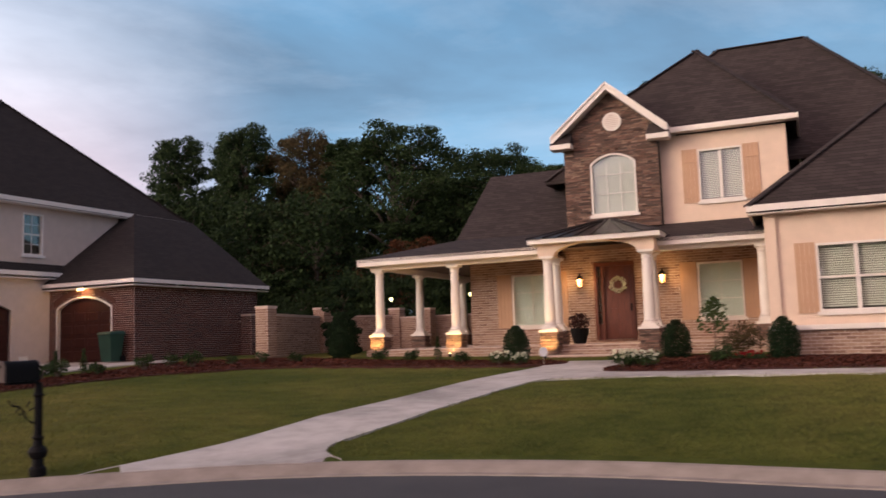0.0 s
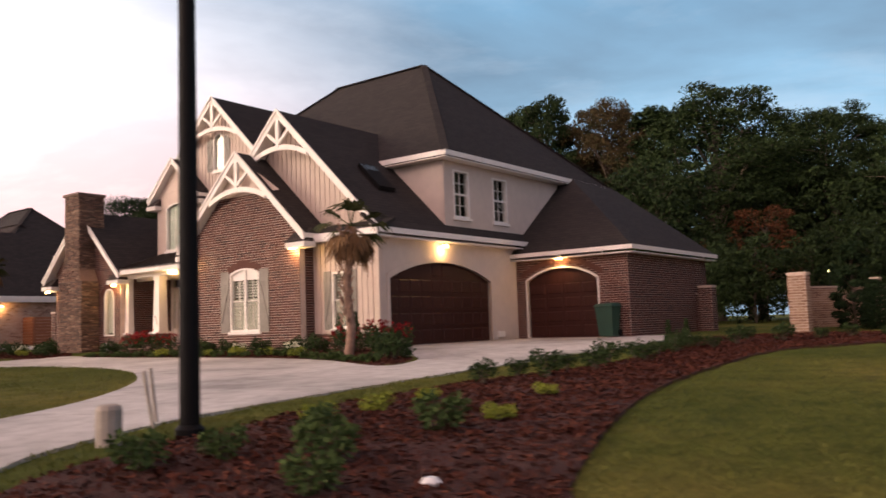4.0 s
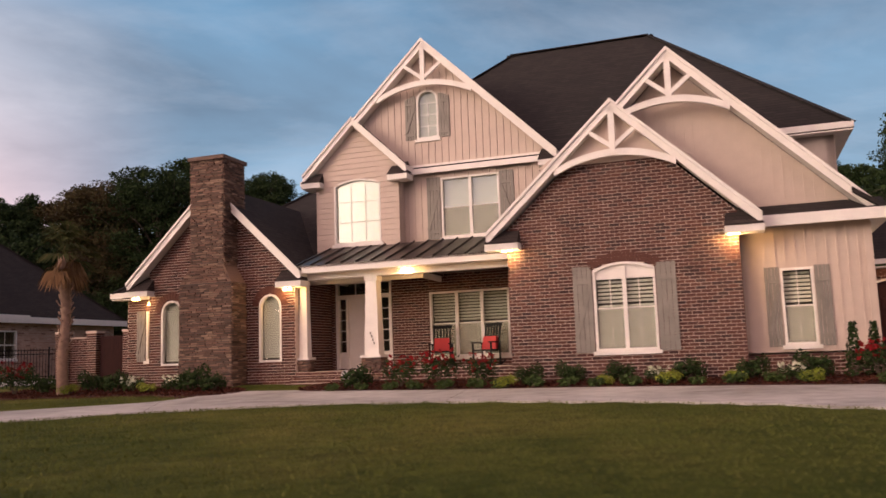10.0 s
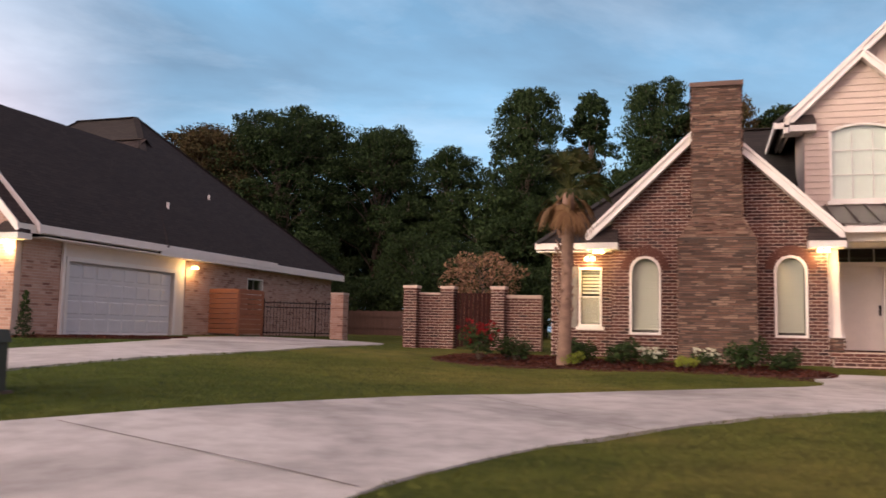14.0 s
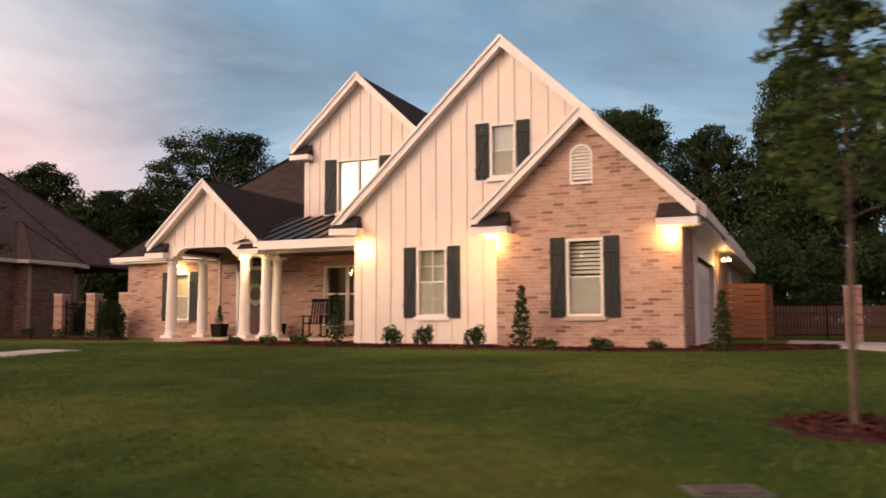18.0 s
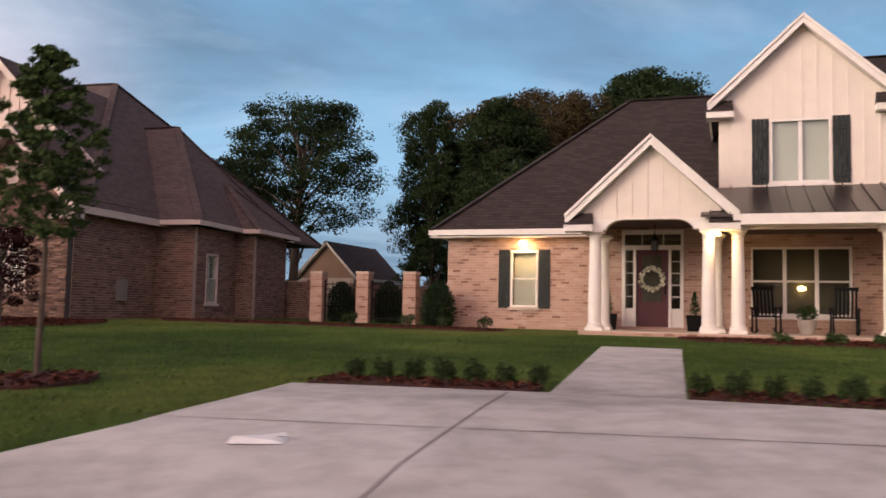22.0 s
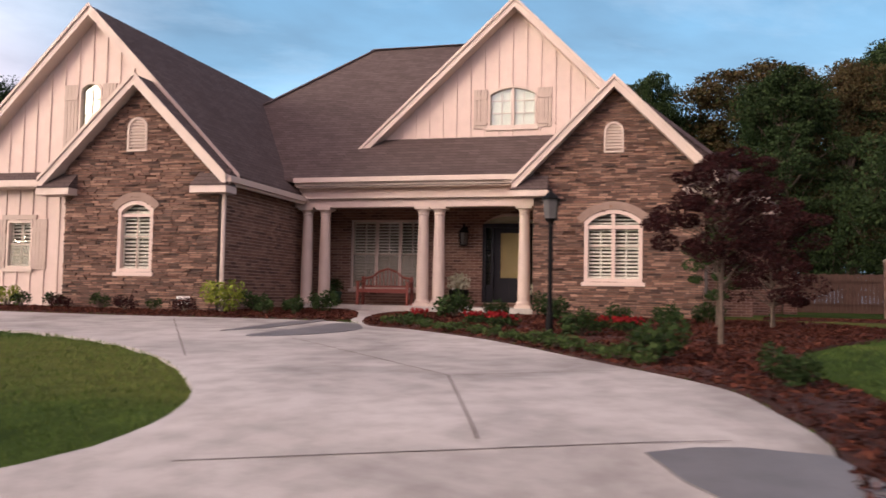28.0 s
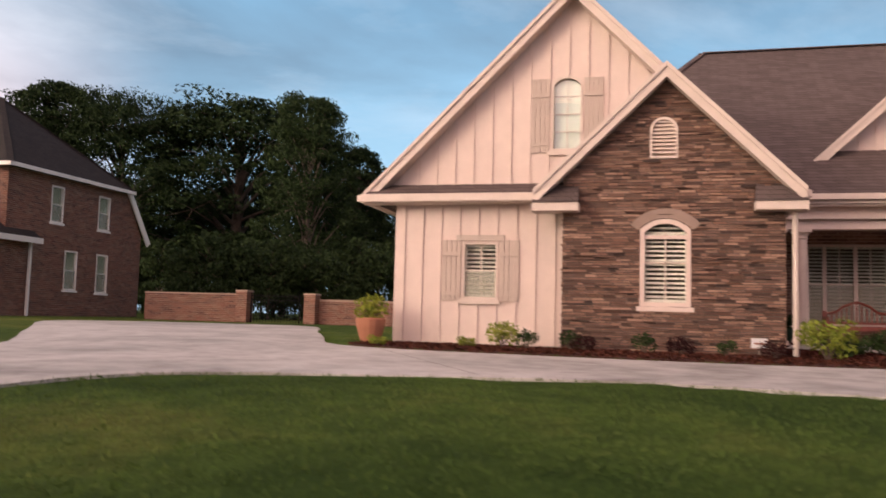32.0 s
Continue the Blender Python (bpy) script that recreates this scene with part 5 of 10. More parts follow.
def tree_mesh(seed, height, spread, trunk_r, clear, clumps, per, leaf, leaf_size, top_narrow=0.35, name="tree"):
    """Trunk, limbs and crown shapes of a small bushy tree standing at the origin."""
    rng = random.Random(seed)
    trunk, crown = Shape(), Shape()
    bend = (rng.uniform(-0.04, 0.04), rng.uniform(-0.04, 0.04))
    pts = [(bend[0] * height * k * k, bend[1] * height * k * k, height * 0.85 * k) for k in (0, 0.08, 0.3, 0.55, 0.8, 1)]
    trunk.tube(pts, [trunk_r * k for k in (1.35, 1.0, 0.85, 0.6, 0.35, 0.1)], 8)
    for i in range(clumps):
        k = (i + 0.5) / clumps
        z = height * (clear + (0.97 - clear) * (1 - (1 - k) ** 1.35)) - height * 0.05
        wide = spread * (0.62 + 0.38 * math.sin(math.pi * min(1, (k * 0.9 + 0.12)))) * (1 - (1 - top_narrow) * k ** 2.2)
        a = i * 2.399 + rng.uniform(-0.5, 0.5)
        d = wide * rng.uniform(0.30, 0.98)
        c = (d * math.cos(a), d * math.sin(a), z + rng.uniform(-0.04, 0.04) * height)
        r = spread * rng.uniform(0.17, 0.38) * (1 - (0.3 if top_narrow > 0.3 else 0.55) * k)
        leaf_cloud(crown, c, (r, r, r * rng.uniform(0.45, 0.75)), per, leaf_size, rng)
        zb = max(height * clear * 0.6, c[2] - height * rng.uniform(0.10, 0.22))
        kb = zb / (height * 0.85)
        b0 = (bend[0] * height * kb * kb, bend[1] * height * kb * kb, zb)
        trunk.tube([b0, ((b0[0] + c[0]) / 2, (b0[1] + c[1]) / 2, (zb + c[2]) / 2 + 0.02 * height), c], [trunk_r * 0.34, trunk_r * 0.22, trunk_r * 0.07], 5)
    return trunk, crown


def make_tree(seed, height, spread, trunk_r, clear, clumps, per, leaf, leaf_size, name, label, top_narrow=0.35, bark=None, group=""):
    t, c = tree_mesh(seed, height, spread, trunk_r, clear, clumps, per, leaf, leaf_size, top_narrow)
    root = new(name)
    root["base"] = (0.0, 0.0, 0.0)
    tagged(root, label, "tree", group)
    part("trunk", t, bark or BARK, root, smooth=True)
    part("crown", c, leaf, root, fix=False)
    return root


def make_shrub(seed, w, h, leaf, size, count, name, label, flowers=None, flower_n=0, upright=False, category="shrub"):
    """A shrub: stems, leaf clumps and, if it blooms, its flowers."""
    rng = random.Random(seed)
    root = new(name)
    root["base"] = (0.0, 0.0, 0.0)
    tagged(root, label, category)
    st, lf = Shape(), Shape()
    for i in range(6):
        a = i * 1.05 + rng.uniform(-0.3, 0.3)
        e = (math.cos(a) * w * 0.3, math.sin(a) * w * 0.3, h * rng.uniform(0.5, 0.8))
        st.tube([(0, 0, -0.03), (e[0] * 0.4, e[1] * 0.4, e[2] * 0.5), e], [0.014, 0.011, 0.004], 4)
        if not upright:
            leaf_cloud(lf, (e[0] * 1.0, e[1] * 1.0, h * rng.uniform(0.35, 0.68)), (w * 0.27, w * 0.27, h * 0.32), count // 6, size, rng, 0.3)
    if upright:
        for i in range(8):
            k = i / 7
            leaf_cloud(lf, (rng.uniform(-0.02, 0.02), rng.uniform(-0.02, 0.02), h * (0.08 + 0.86 * k)), (w * 0.5 * (1 - k * 0.75), w * 0.5 * (1 - k * 0.75), h * 0.12), count // 8, size, rng, 0.4)
    part("stem", st, BARK, root)
    part("foliage", lf, leaf, root, fix=False)
    if flowers:
        fl = Shape()
        for _ in range(flower_n):
            a, q = rng.uniform(0, 2 * math.pi), w * 0.5 * math.sqrt(rng.random())
            leaf_cloud(fl, (q * math.cos(a), q * math.sin(a), h * rng.uniform(0.5, 1.0)), (0.05, 0.05, 0.045), 9, 0.075, rng, 0.2)
        tagged(part("bloom", fl, flowers, root, fix=False), kind="stuff")
    return root


def clipped_bush(seed, r, h, name, label):
    """A close-clipped evergreen, broad below and rounded above."""
    rng = random.Random(seed)
    root = new(name)
    root["base"] = (0.0, 0.0, 0.0)
    tagged(root, label, "shrub")
    part("stem", Shape().lathe(0, 0, [(-0.05, 0.03), (h * 0.7, 0.012)], 6), BARK, root)
    lf = Shape()
    for i in range(11):
        k = i / 10
        w = r * (0.86 + 0.2 * math.sin(min(1.0, k / 0.3) * math.pi / 2)) * math.sqrt(max(0.05, 1 - max(0.0, k - 0.2) ** 2.6 * 1.6))
        leaf_cloud(lf, (0, 0, h * (0.06 + 0.88 * k)), (w * 0.94, w * 0.94, h * 0.09), int(220 + 1500 * w), 0.044, rng, 0.5)
    part("foliage", lf, LEAF_TOPIARY, root, fix=False)
    return root


def make_palm(seed, trunk_h, r, name, label, fronds=20, green=11, droop=-0.3):
    """A cabbage palm: a leaning rough trunk with boot stubs, fan fronds and a dry skirt."""
    rng = random.Random(seed)
    root = new(name)
    root["base"] = (0.0, 0.0, 0.0)
    tagged(root, label, "palm")
    t = Shape()
    pts = [(0.02 * k + 0.07 * math.sin(k * 0.9), 0.01 * k, trunk_h * k / 9 - (0.1 if k == 0 else 0)) for k in range(10)]
    t.tube(pts, [r * q for q in (1.3, 1.05, 1.0, 1.0, 0.9, 0.88, 0.92, 1.0, 1.05, 0.8)], 10)
    tr = part("trunk", t, PALM_BARK, root, smooth=True)
    b = Shape()
    for i in range(60):
        z = trunk_h * (0.25 + 0.75 * i / 60)
        a = i * 2.4
        p = Vector((math.cos(a) * r * 0.95, math.sin(a) * r * 0.95, z))
        o = Vector((math.cos(a), math.sin(a), 1.6)).normalized()
        b.beam(p, p + o * rng.uniform(0.10, 0.2), 0.07, 0.03, (math.cos(a), math.sin(a), 0.2))
    tagged(part("frond_boot", b, PALM_BARK, tr), kind="stuff")
    for i in range(fronds):
        dry = i >= green
        a = i * 2.4 + rng.uniform(-0.2, 0.2)
        el = rng.uniform(droop, 1.3) if not dry else rng.uniform(-1.4, -0.6)
        o = Vector((math.cos(a) * math.cos(el), math.sin(a) * math.cos(el), math.sin(el)))
        L = rng.uniform(0.35, 0.62)
        base = Vector((0.18, 0.09, trunk_h)) + Vector((0, 0, 0.05))
        tip = base + o * L
        f = Shape()
        f.beam(base, tip, 0.03, 0.02)
        s = o.cross(Vector((0, 0, 1))).normalized()
        n = s.cross(o)
        for j in range(19):
            q = -1.3 + 2.6 * j / 18
            d = (o * math.cos(q) + s * math.sin(q) + n * rng.uniform(-0.05, 0.15)).normalized()
            ll = rng.uniform(0.42, 0.66) * (0.85 if dry else 1)
            mid = tip + d * ll * 0.55
            end = tip + d * ll + Vector((0, 0, -0.22 if not dry else -0.3))
            w = s * 0.036 + n * 0.014
            f.add([tip - w * 0.4, mid - w, end, mid + w, tip + w * 0.4], ((0, 1, 3, 4), (1, 2, 3)))
        part("dry_frond" if dry else "frond", f, LEAF_DRY if dry else LEAF_PALM, root, fix=False)
    return root


def put(ob, x, y, turn=0.0, scale=1.0, dz=0.0, tall=1.0):
    """A copy of a thing set on the ground."""
    c = copy_thing(ob, pose(x, y, gz(x, y) + dz, 0, 0, turn))
    c.scale = (scale, scale, scale * tall)
    return c


COVERS = []
BEDS = []


def inside(x, y, outline):
    """1 where a point lies within an outline."""
    x, y = np.asarray(x), np.asarray(y)
    hit = np.zeros(x.shape, bool)
    for (a0, b0), (a1, b1) in zip(outline, list(outline[1:]) + [outline[0]]):
        if b0 != b1:
            hit ^= ((b0 > y) != (b1 > y)) & (x < a0 + (y - b0) * (a1 - a0) / (b1 - b0))
    return hit.astype(float)


def rounded(outline, n=4):
    """A closed outline drawn as a smooth curve."""
    p = [tuple(q) for q in outline]
    line = smooth_line(p[-2:] + p + p[:2], n)
    return [tuple(q) for q in line[2 * n: (len(p) + 2) * n]]


def sheet(name, outline, step, lift, material, label, category="", kind="structure", wobble=0.0, thick=0.06, seed=1, curved=True):
    """A flat piece of ground cover that follows the lie of the land, with a skirt at its edge."""
    rng = random.Random(seed)
    o = rounded(outline) if len(outline) > 6 and curved else [tuple(p) for p in outline]
    COVERS.append(o)
    if material is MULCH:
        BEDS.append((o, lift))
    xs, ys = [p[0] for p in o], [p[1] for p in o]
    pts = [Vector(p) for p in o]
    n = len(pts)
    x = min(xs) + step / 2
    loop = [(a, b) for a, b in o]
    while x < max(xs):
        runs = spans([(b, a) for a, b in loop], x)
        for k in range(0, len(runs) - 1, 2):
            y = runs[k] + step * 0.6
            while y < runs[k + 1] - step * 0.5:
                pts.append(Vector((x + rng.uniform(-0.1, 0.1) * step, y)))
                y += step
        x += step
    vs, _, fs, *_ = delaunay_2d_cdt(pts, [(i, (i + 1) % n) for i in range(n)], [list(range(n))], 1, 1e-5)
    zz = np.maximum(lie([v.x for v in vs], [v.y for v in vs]), np.interp([v.x for v in vs], *ROAD_Z) - 0.10)
    s = Shape()
    edge = n
    s.add([(v.x, v.y, z + lift + (rng.uniform(-wobble, wobble) if i >= edge else 0)) for i, (v, z) in enumerate(zip(vs, zz))], fs)
    low = [(a, b, c - thick - lift) for a, b, c in s.v[:n]]
    s.add(list(s.v[:n]) + low, [(i, (i + 1) % n, (i + 1) % n + n, i + n) for i in range(n)])
    ob = new(name, s.mesh(name, material, fix=True))
    return tagged(ob, label, category, "", kind)


# ---- ground, road and kerb ----
def build_ground():
    xs = np.unique(np.concatenate([np.linspace(-900, -190, 12), np.arange(-190, -125, 5.0), np.arange(-125, 20, 0.6), np.arange(20, 60, 2.5), np.linspace(60, 800, 12)]))
    ys = np.unique(np.concatenate([np.linspace(-700, -60, 10), np.arange(-60, -14, 4.0), np.arange(-14, 66, 0.6), np.arange(66, 130, 4.0), np.linspace(130, 900, 12)]))
    X, Y = np.meshgrid(xs, ys)
    Zs = lie(X.ravel(), Y.ravel())
    for o in COVERS:
        Zs -= 0.035 * inside(X.ravel(), Y.ravel(), o)
    nx, ny = len(xs), len(ys)
    idx = np.arange(nx * ny).reshape(ny, nx)
    quads = np.stack([idx[:-1, :-1], idx[:-1, 1:], idx[1:, 1:], idx[1:, :-1]], -1).reshape(-1, 4)
    me = bpy.data.meshes.new("ground")
    me.from_pydata(np.stack([X.ravel(), Y.ravel(), Zs], -1).tolist(), [], quads.tolist())
    me.materials.append(LAWN)
    me.polygons.foreach_set("use_smooth", [True] * len(me.polygons))
    tagged(new("ground", me), "mown green lawn rising gently from the street", "lawn", "", "structure")


def offset_line(line, d):
    """The kerb line moved d metres towards the houses."""
    t = np.gradient(line, axis=0)
    t /= np.linalg.norm(t, axis=1)[:, None]
    return line + np.stack([t[:, 1], -t[:, 0]], -1) * d


def strip(name, profile, material, label, category):
    """A cross-section of (distance from the kerb, height over the road) drawn along the kerb line."""
    s = Shape()
    n = len(profile)
    rows = [offset_line(KL, d) for d, _ in profile]
    rz = np.interp(KL[:, 0], *ROAD_Z)
    for k in range(len(KL)):
        s.v += [(rows[i][k][0], rows[i][k][1], rz[k] + profile[i][1]) for i in range(n)]
    for k in range(len(KL) - 1):
        s.f += [(k * n + i, k * n + i + 1, k * n + n + i + 1, k * n + n + i) for i in range(n - 1)]
    ob = new(name, s.mesh(name, material, fix=False, smooth=False))
    return tagged(ob, label, category, "", "structure")


strip("road", [(-13.0, 0.0), (-10.0, 0.04), (-6.5, 0.06), (-3.0, 0.04), (-0.41, 0.0)], ASPHALT, "dark grey asphalt residential street", "road")
strip("kerb", [(-0.42, -0.03), (-0.40, 0.010), (-0.27, 0.014), (-0.15, 0.06), (-0.05, 0.095), (0.05, 0.104), (0.08, 0.02)], KERB_STONE, "pale rolled concrete kerb along the street", "kerb")
strip("kerb_opposite", [(-13.6, 0.02), (-13.55, 0.145), (-13.4, 0.135), (-13.1, 0.02), (-12.98, -0.02)], KERB_STONE, "pale concrete kerb across the street", "kerb")

WALK_A = [(-4.15, 9.72), (-3.34, 10.6), (-2.62, 11.55), (-1.05, 14.35), (0.7, 18.0), (2.2, 20.8), (2.9, 22.6), (5.1, 21.6), (4.3, 20.2), (3.4, 18.45), (6.4, 17.0), (8.6, 16.05), (11.5, 14.75), (11.0, 13.75), (8.0, 15.05), (6.1, 15.85), (3.7, 16.8), (2.5, 17.05), (1.65, 16.75), (-0.4, 12.6), (-1.5, 10.84), (-1.25, 10.05), (-1.9, 10.06), (-2.75, 10.0), (-3.5, 9.86)]
sheet("walk", WALK_A, 0.7, 0.012, CONCRETE, "pale concrete front walk widening towards the kerb", "path")
DRIVE_B = [(-16.9, 7.2), (-16.9, 9.5), (-16.6, 11.8), (-15.5, 14.5), (-14.1, 18.3), (-12.6, 21.8), (-10.6, 25.6), (-9.3, 29.5), (-10.6, 31.2), (-14.2, 32.8), (-15.0, 31.2), (-18.0, 25.0), (-17.2, 23.4), (-16.4, 22.6), (-15.9, 21.0), (-16.4, 19.7), (-19.2, 23.2),
           (-23.5, 26.0), (-28.0, 28.2), (-30.6, 29.9), (-32.3, 30.4), (-33.4, 28.3), (-35.4, 27.6), (-39.1, 26.4), (-41.6, 24.9), (-43.8, 23.3), (-45.4, 22.1), (-46.6, 20.4), (-43.2, 18.9), (-41.4, 20.5), (-40.0, 21.9), (-38.3, 23.2), (-35.9, 24.4), (-33.2, 25.2), (-30.6, 25.4), (-27.6, 24.5), (-24.0, 22.1), (-21.4, 18.7), (-20.0, 15.8), (-19.45, 13.7), (-19.5, 11.9), (-20.0, 10.2), (-21.2, 8.4)]
sheet("driveway", DRIVE_B, 0.7, 0.012, CONCRETE, "pale concrete half-circle driveway to the garage", "driveway")
DRIVE_C = [(-50.9, 22.2), (-50.4, 25.5), (-49.4, 28.4), (-48.2, 31.6), (-46.9, 34.6), (-46.0, 38.2), (-46.3, 41.0), (-45.7, 42.8), (-44.3, 45.4), (-43.8, 46.2), (-41.0, 45.2), (-39.9, 42.6), (-41.5, 38.2), (-43.6, 33.0), (-45.4, 29.3), (-46.9, 26.0), (-47.8, 23.4), (-48.1, 21.0)]
sheet("driveway", DRIVE_C, 0.7, 0.012, CONCRETE, "pale concrete driveway to the white garage door", "driveway")
PAD_C = [(-72.3, 31.6), (-71.0, 33.0), (-69.1, 36.05), (-66.6, 35.15), (-64.1, 41.4), (-62.9, 40.8), (-65.45, 34.6), (-63.2, 33.5), (-64.3, 31.1), (-66.0, 28.5)]
sheet("parking_pad", PAD_C, 0.6, 0.012, CONCRETE, "pale concrete parking pad with a walk to the portico", "driveway", curved=False)
DRIVE_D = [(-83.4, 36.8), (-81.9, 38.7), (-81.53, 40.1), (-81.46, 41.4), (-81.98, 43.4), (-82.7, 46.2), (-83.6, 48.1), (-84.45, 49.7), (-86.0, 50.8), (-89.2, 51.8), (-93.2, 53.6), (-95.7, 55.4), (-96.0, 58.5), (-96.2, 62.0), (-97.0, 70.0), (-104.5, 69.0), (-102.8, 60.0), (-101.5, 54.0), (-103.5, 49.0), (-106.5, 46.8), (-103.0, 45.2), (-100.5, 47.2), (-98.2, 49.8), (-95.1, 49.7), (-91.9, 49.0), (-88.9, 46.9), (-87.2, 44.6), (-86.3, 42.3), (-86.1, 40.9), (-86.5, 39.9), (-87.6, 38.6)]
sheet("driveway", DRIVE_D, 0.7, 0.012, CONCRETE, "pale concrete half-circle driveway before the stone house", "driveway")
sheet("planting_bed", [(-11.8, 8.0), (-11.7, 8.8), (-11.55, 10.3), (-11.15, 13.0), (-10.4, 15.9), (-8.4, 21.4), (-6.6, 23.3), (-4.7, 24.2), (-1.5, 22.9), (1.9, 21.2), (2.8, 22.8), (-3.5, 26.8), (-6.5, 28.0), (-8.6, 27.2), (-9.8, 24.2), (-10.7, 21.4), (-11.6, 18.9), (-12.7, 17.0), (-13.7, 15.4), (-14.3, 14.1), (-14.8, 13.2), (-15.2, 12.2), (-15.5, 10.8), (-15.85, 9.8), (-16.2, 8.3), (-15.0, 7.5)],
      0.5, 0.03, MULCH, "reddish brown mulch bed between the lawn and the driveway", "flower bed", wobble=0.02)
sheet("planting_bed", [(4.6, 21.0), (3.45, 18.6), (6.5, 17.15), (8.7, 16.2), (12.0, 14.9), (13.0, 18.0), (9.2, 20.1), (7.2, 22.4), (5.2, 22.9)], 0.5, 0.02, MULCH, "mulch bed below the porch", "flower bed", wobble=0.02)
sheet("planting_bed", [(-30.4, 29.7), (-28.0, 28.3), (-23.5, 26.1), (-19.2, 23.3), (-16.4, 19.8), (-16.0, 21.0), (-16.5, 22.5), (-17.3, 23.3), (-18.1, 25.0), (-20.3, 26.3), (-25.2, 28.4), (-25.6, 29.8), (-29.3, 31.3)], 0.5, 0.02, MULCH, "mulch bed under the front windows", "flower bed", wobble=0.02)
sheet("planting_bed", [(-39.4, 34.2), (-38.4, 32.4), (-36.8, 31.6), (-34.5, 31.0), (-33.0, 29.6), (-31.9, 30.2), (-32.2, 31.6), (-35.2, 33.4), (-37.5, 35.4)], 0.5, 0.02, MULCH, "mulch bed round the stone chimney", "flower bed", wobble=0.02)
for i, (a, b) in enumerate((((-68.95, 36.08), (-66.75, 35.22)), ((-65.4, 34.66), (-63.2, 33.6)))):
    n = (0.19, 0.42)
    sheet("planting_bed", [a, b, (b[0] + n[0] * 1.3, b[1] + n[1] * 1.3), (a[0] + n[0] * 1.6, a[1] + n[1] * 1.6)], 0.3, 0.02, MULCH, "narrow dark mulch bed for young hedge plants", "flower bed", wobble=0.012, seed=i)
sheet("planting_bed", [(-46.0, 40.6), (-46.9, 38.6), (-50.5, 37.6), (-54.0, 39.2), (-57.0, 40.8), (-60.5, 42.8), (-61.4, 44.4), (-60.0, 45.0), (-52.5, 42.0), (-51.0, 40.7)], 0.5, 0.02, MULCH, "mulch bed along the white gable", "flower bed", wobble=0.02)
sheet("planting_bed", [(-74.0, 54.2), (-70.5, 51.9), (-67.2, 49.7), (-64.8, 48.2), (-64.5, 49.3), (-67.0, 51.6), (-72.5, 54.9)], 0.5, 0.02, MULCH, "mulch bed below the wing's window", "flower bed", wobble=0.02)
sheet("planting_bed", [(-83.0, 36.6), (-81.6, 37.4), (-80.6, 38.2), (-80.35, 39.2), (-80.4, 40.6), (-79.8, 42.8), (-78.4, 44.8), (-75.9, 46.8), (-74.6, 48.8), (-75.0, 51.6), (-76.6, 52.6), (-80.6, 54.2), (-83.4, 54.6), (-84.4, 49.7), (-83.55, 48.1), (-82.65, 46.2), (-81.93, 43.4), (-81.41, 41.4), (-81.48, 40.1), (-81.85, 38.7)], 0.5, 0.02, MULCH, "sweeping red mulch bed beside the driveway", "flower bed", wobble=0.03)
sheet("planting_bed", [(-86.0, 51.0), (-89.2, 52.0), (-93.1, 53.8), (-95.5, 55.4), (-94.4, 56.6), (-91.0, 55.1), (-87.6, 53.9), (-86.5, 56.6), (-84.6, 56.0), (-84.6, 51.0)], 0.5, 0.02, MULCH, "mulch bed along the stone gable", "flower bed", wobble=0.02)

build_ground()

BRICK_B, STONE_B = (BRICK_RED, MORTAR, False), (STONE_BROWN, MORTAR_DARK, True)
def verge():
    """The strip of lawn that meets the kerb."""
    s = Shape()
    ds = (0.045, 0.2, 0.45, 0.75, 1.05)
    rows = [offset_line(KL, d) for d in ds]
    n = len(ds)
    zs = [lie(r[:, 0], r[:, 1]) for r in rows]
    for k in range(len(KL)):
        s.v += [(rows[i][k][0], rows[i][k][1], float(zs[i][k]) + 0.003) for i in range(n)]
    for k in range(len(KL) - 1):
        m = (rows[2][k] + rows[2][k + 1]) / 2
        if not any(inside(m[:1], m[1:], o)[0] for o in COVERS):
            s.f += [(k * n + i, k * n + i + 1, k * n + n + i + 1, k * n + n + i) for i in range(n - 1)]
    tagged(new("verge", s.mesh("verge", LAWN, fix=False, smooth=False)), "edge of the mown lawn along the kerb", "lawn", "", "structure")


verge()
sheet("walk", [(-84.6, 50.3), (-84.38, 49.5), (-83.9, 52.0), (-83.38, 54.7), (-83.2, 55.8), (-84.6, 56.2)], 0.5, 0.014, CONCRETE, "short concrete walk from the drive to the porch", "path", curved=False)
BRICK_C = (BRICK_PINK, MORTAR_PINK, False)
BRICK_D, STONE_D = (BRICK_BROWN, MORTAR_BROWN, False), (STONE_DARK, MORTAR_DARK, True)
BRICK_A = (BRICK_TAN, MORTAR, False)
BRICK_E = (BRICK_RUST, MORTAR_BROWN, False)


def gable_wall(u0, u1, zb, uL, uR, uP, zE, zP, drop=0.21):
    """Outline of a wall that fills a gable up to the underside of its roof."""
    f = lambda u: zE + (zP - zE) * ((u - uL) / (uP - uL) if u <= uP else (uR - u) / (uR - uP)) - drop
    return [(u0, zb), (u1, zb), (u1, max(f(u1), zb + 0.01)), (uP, f(uP)), (u0, max(f(u0), zb + 0.01))]


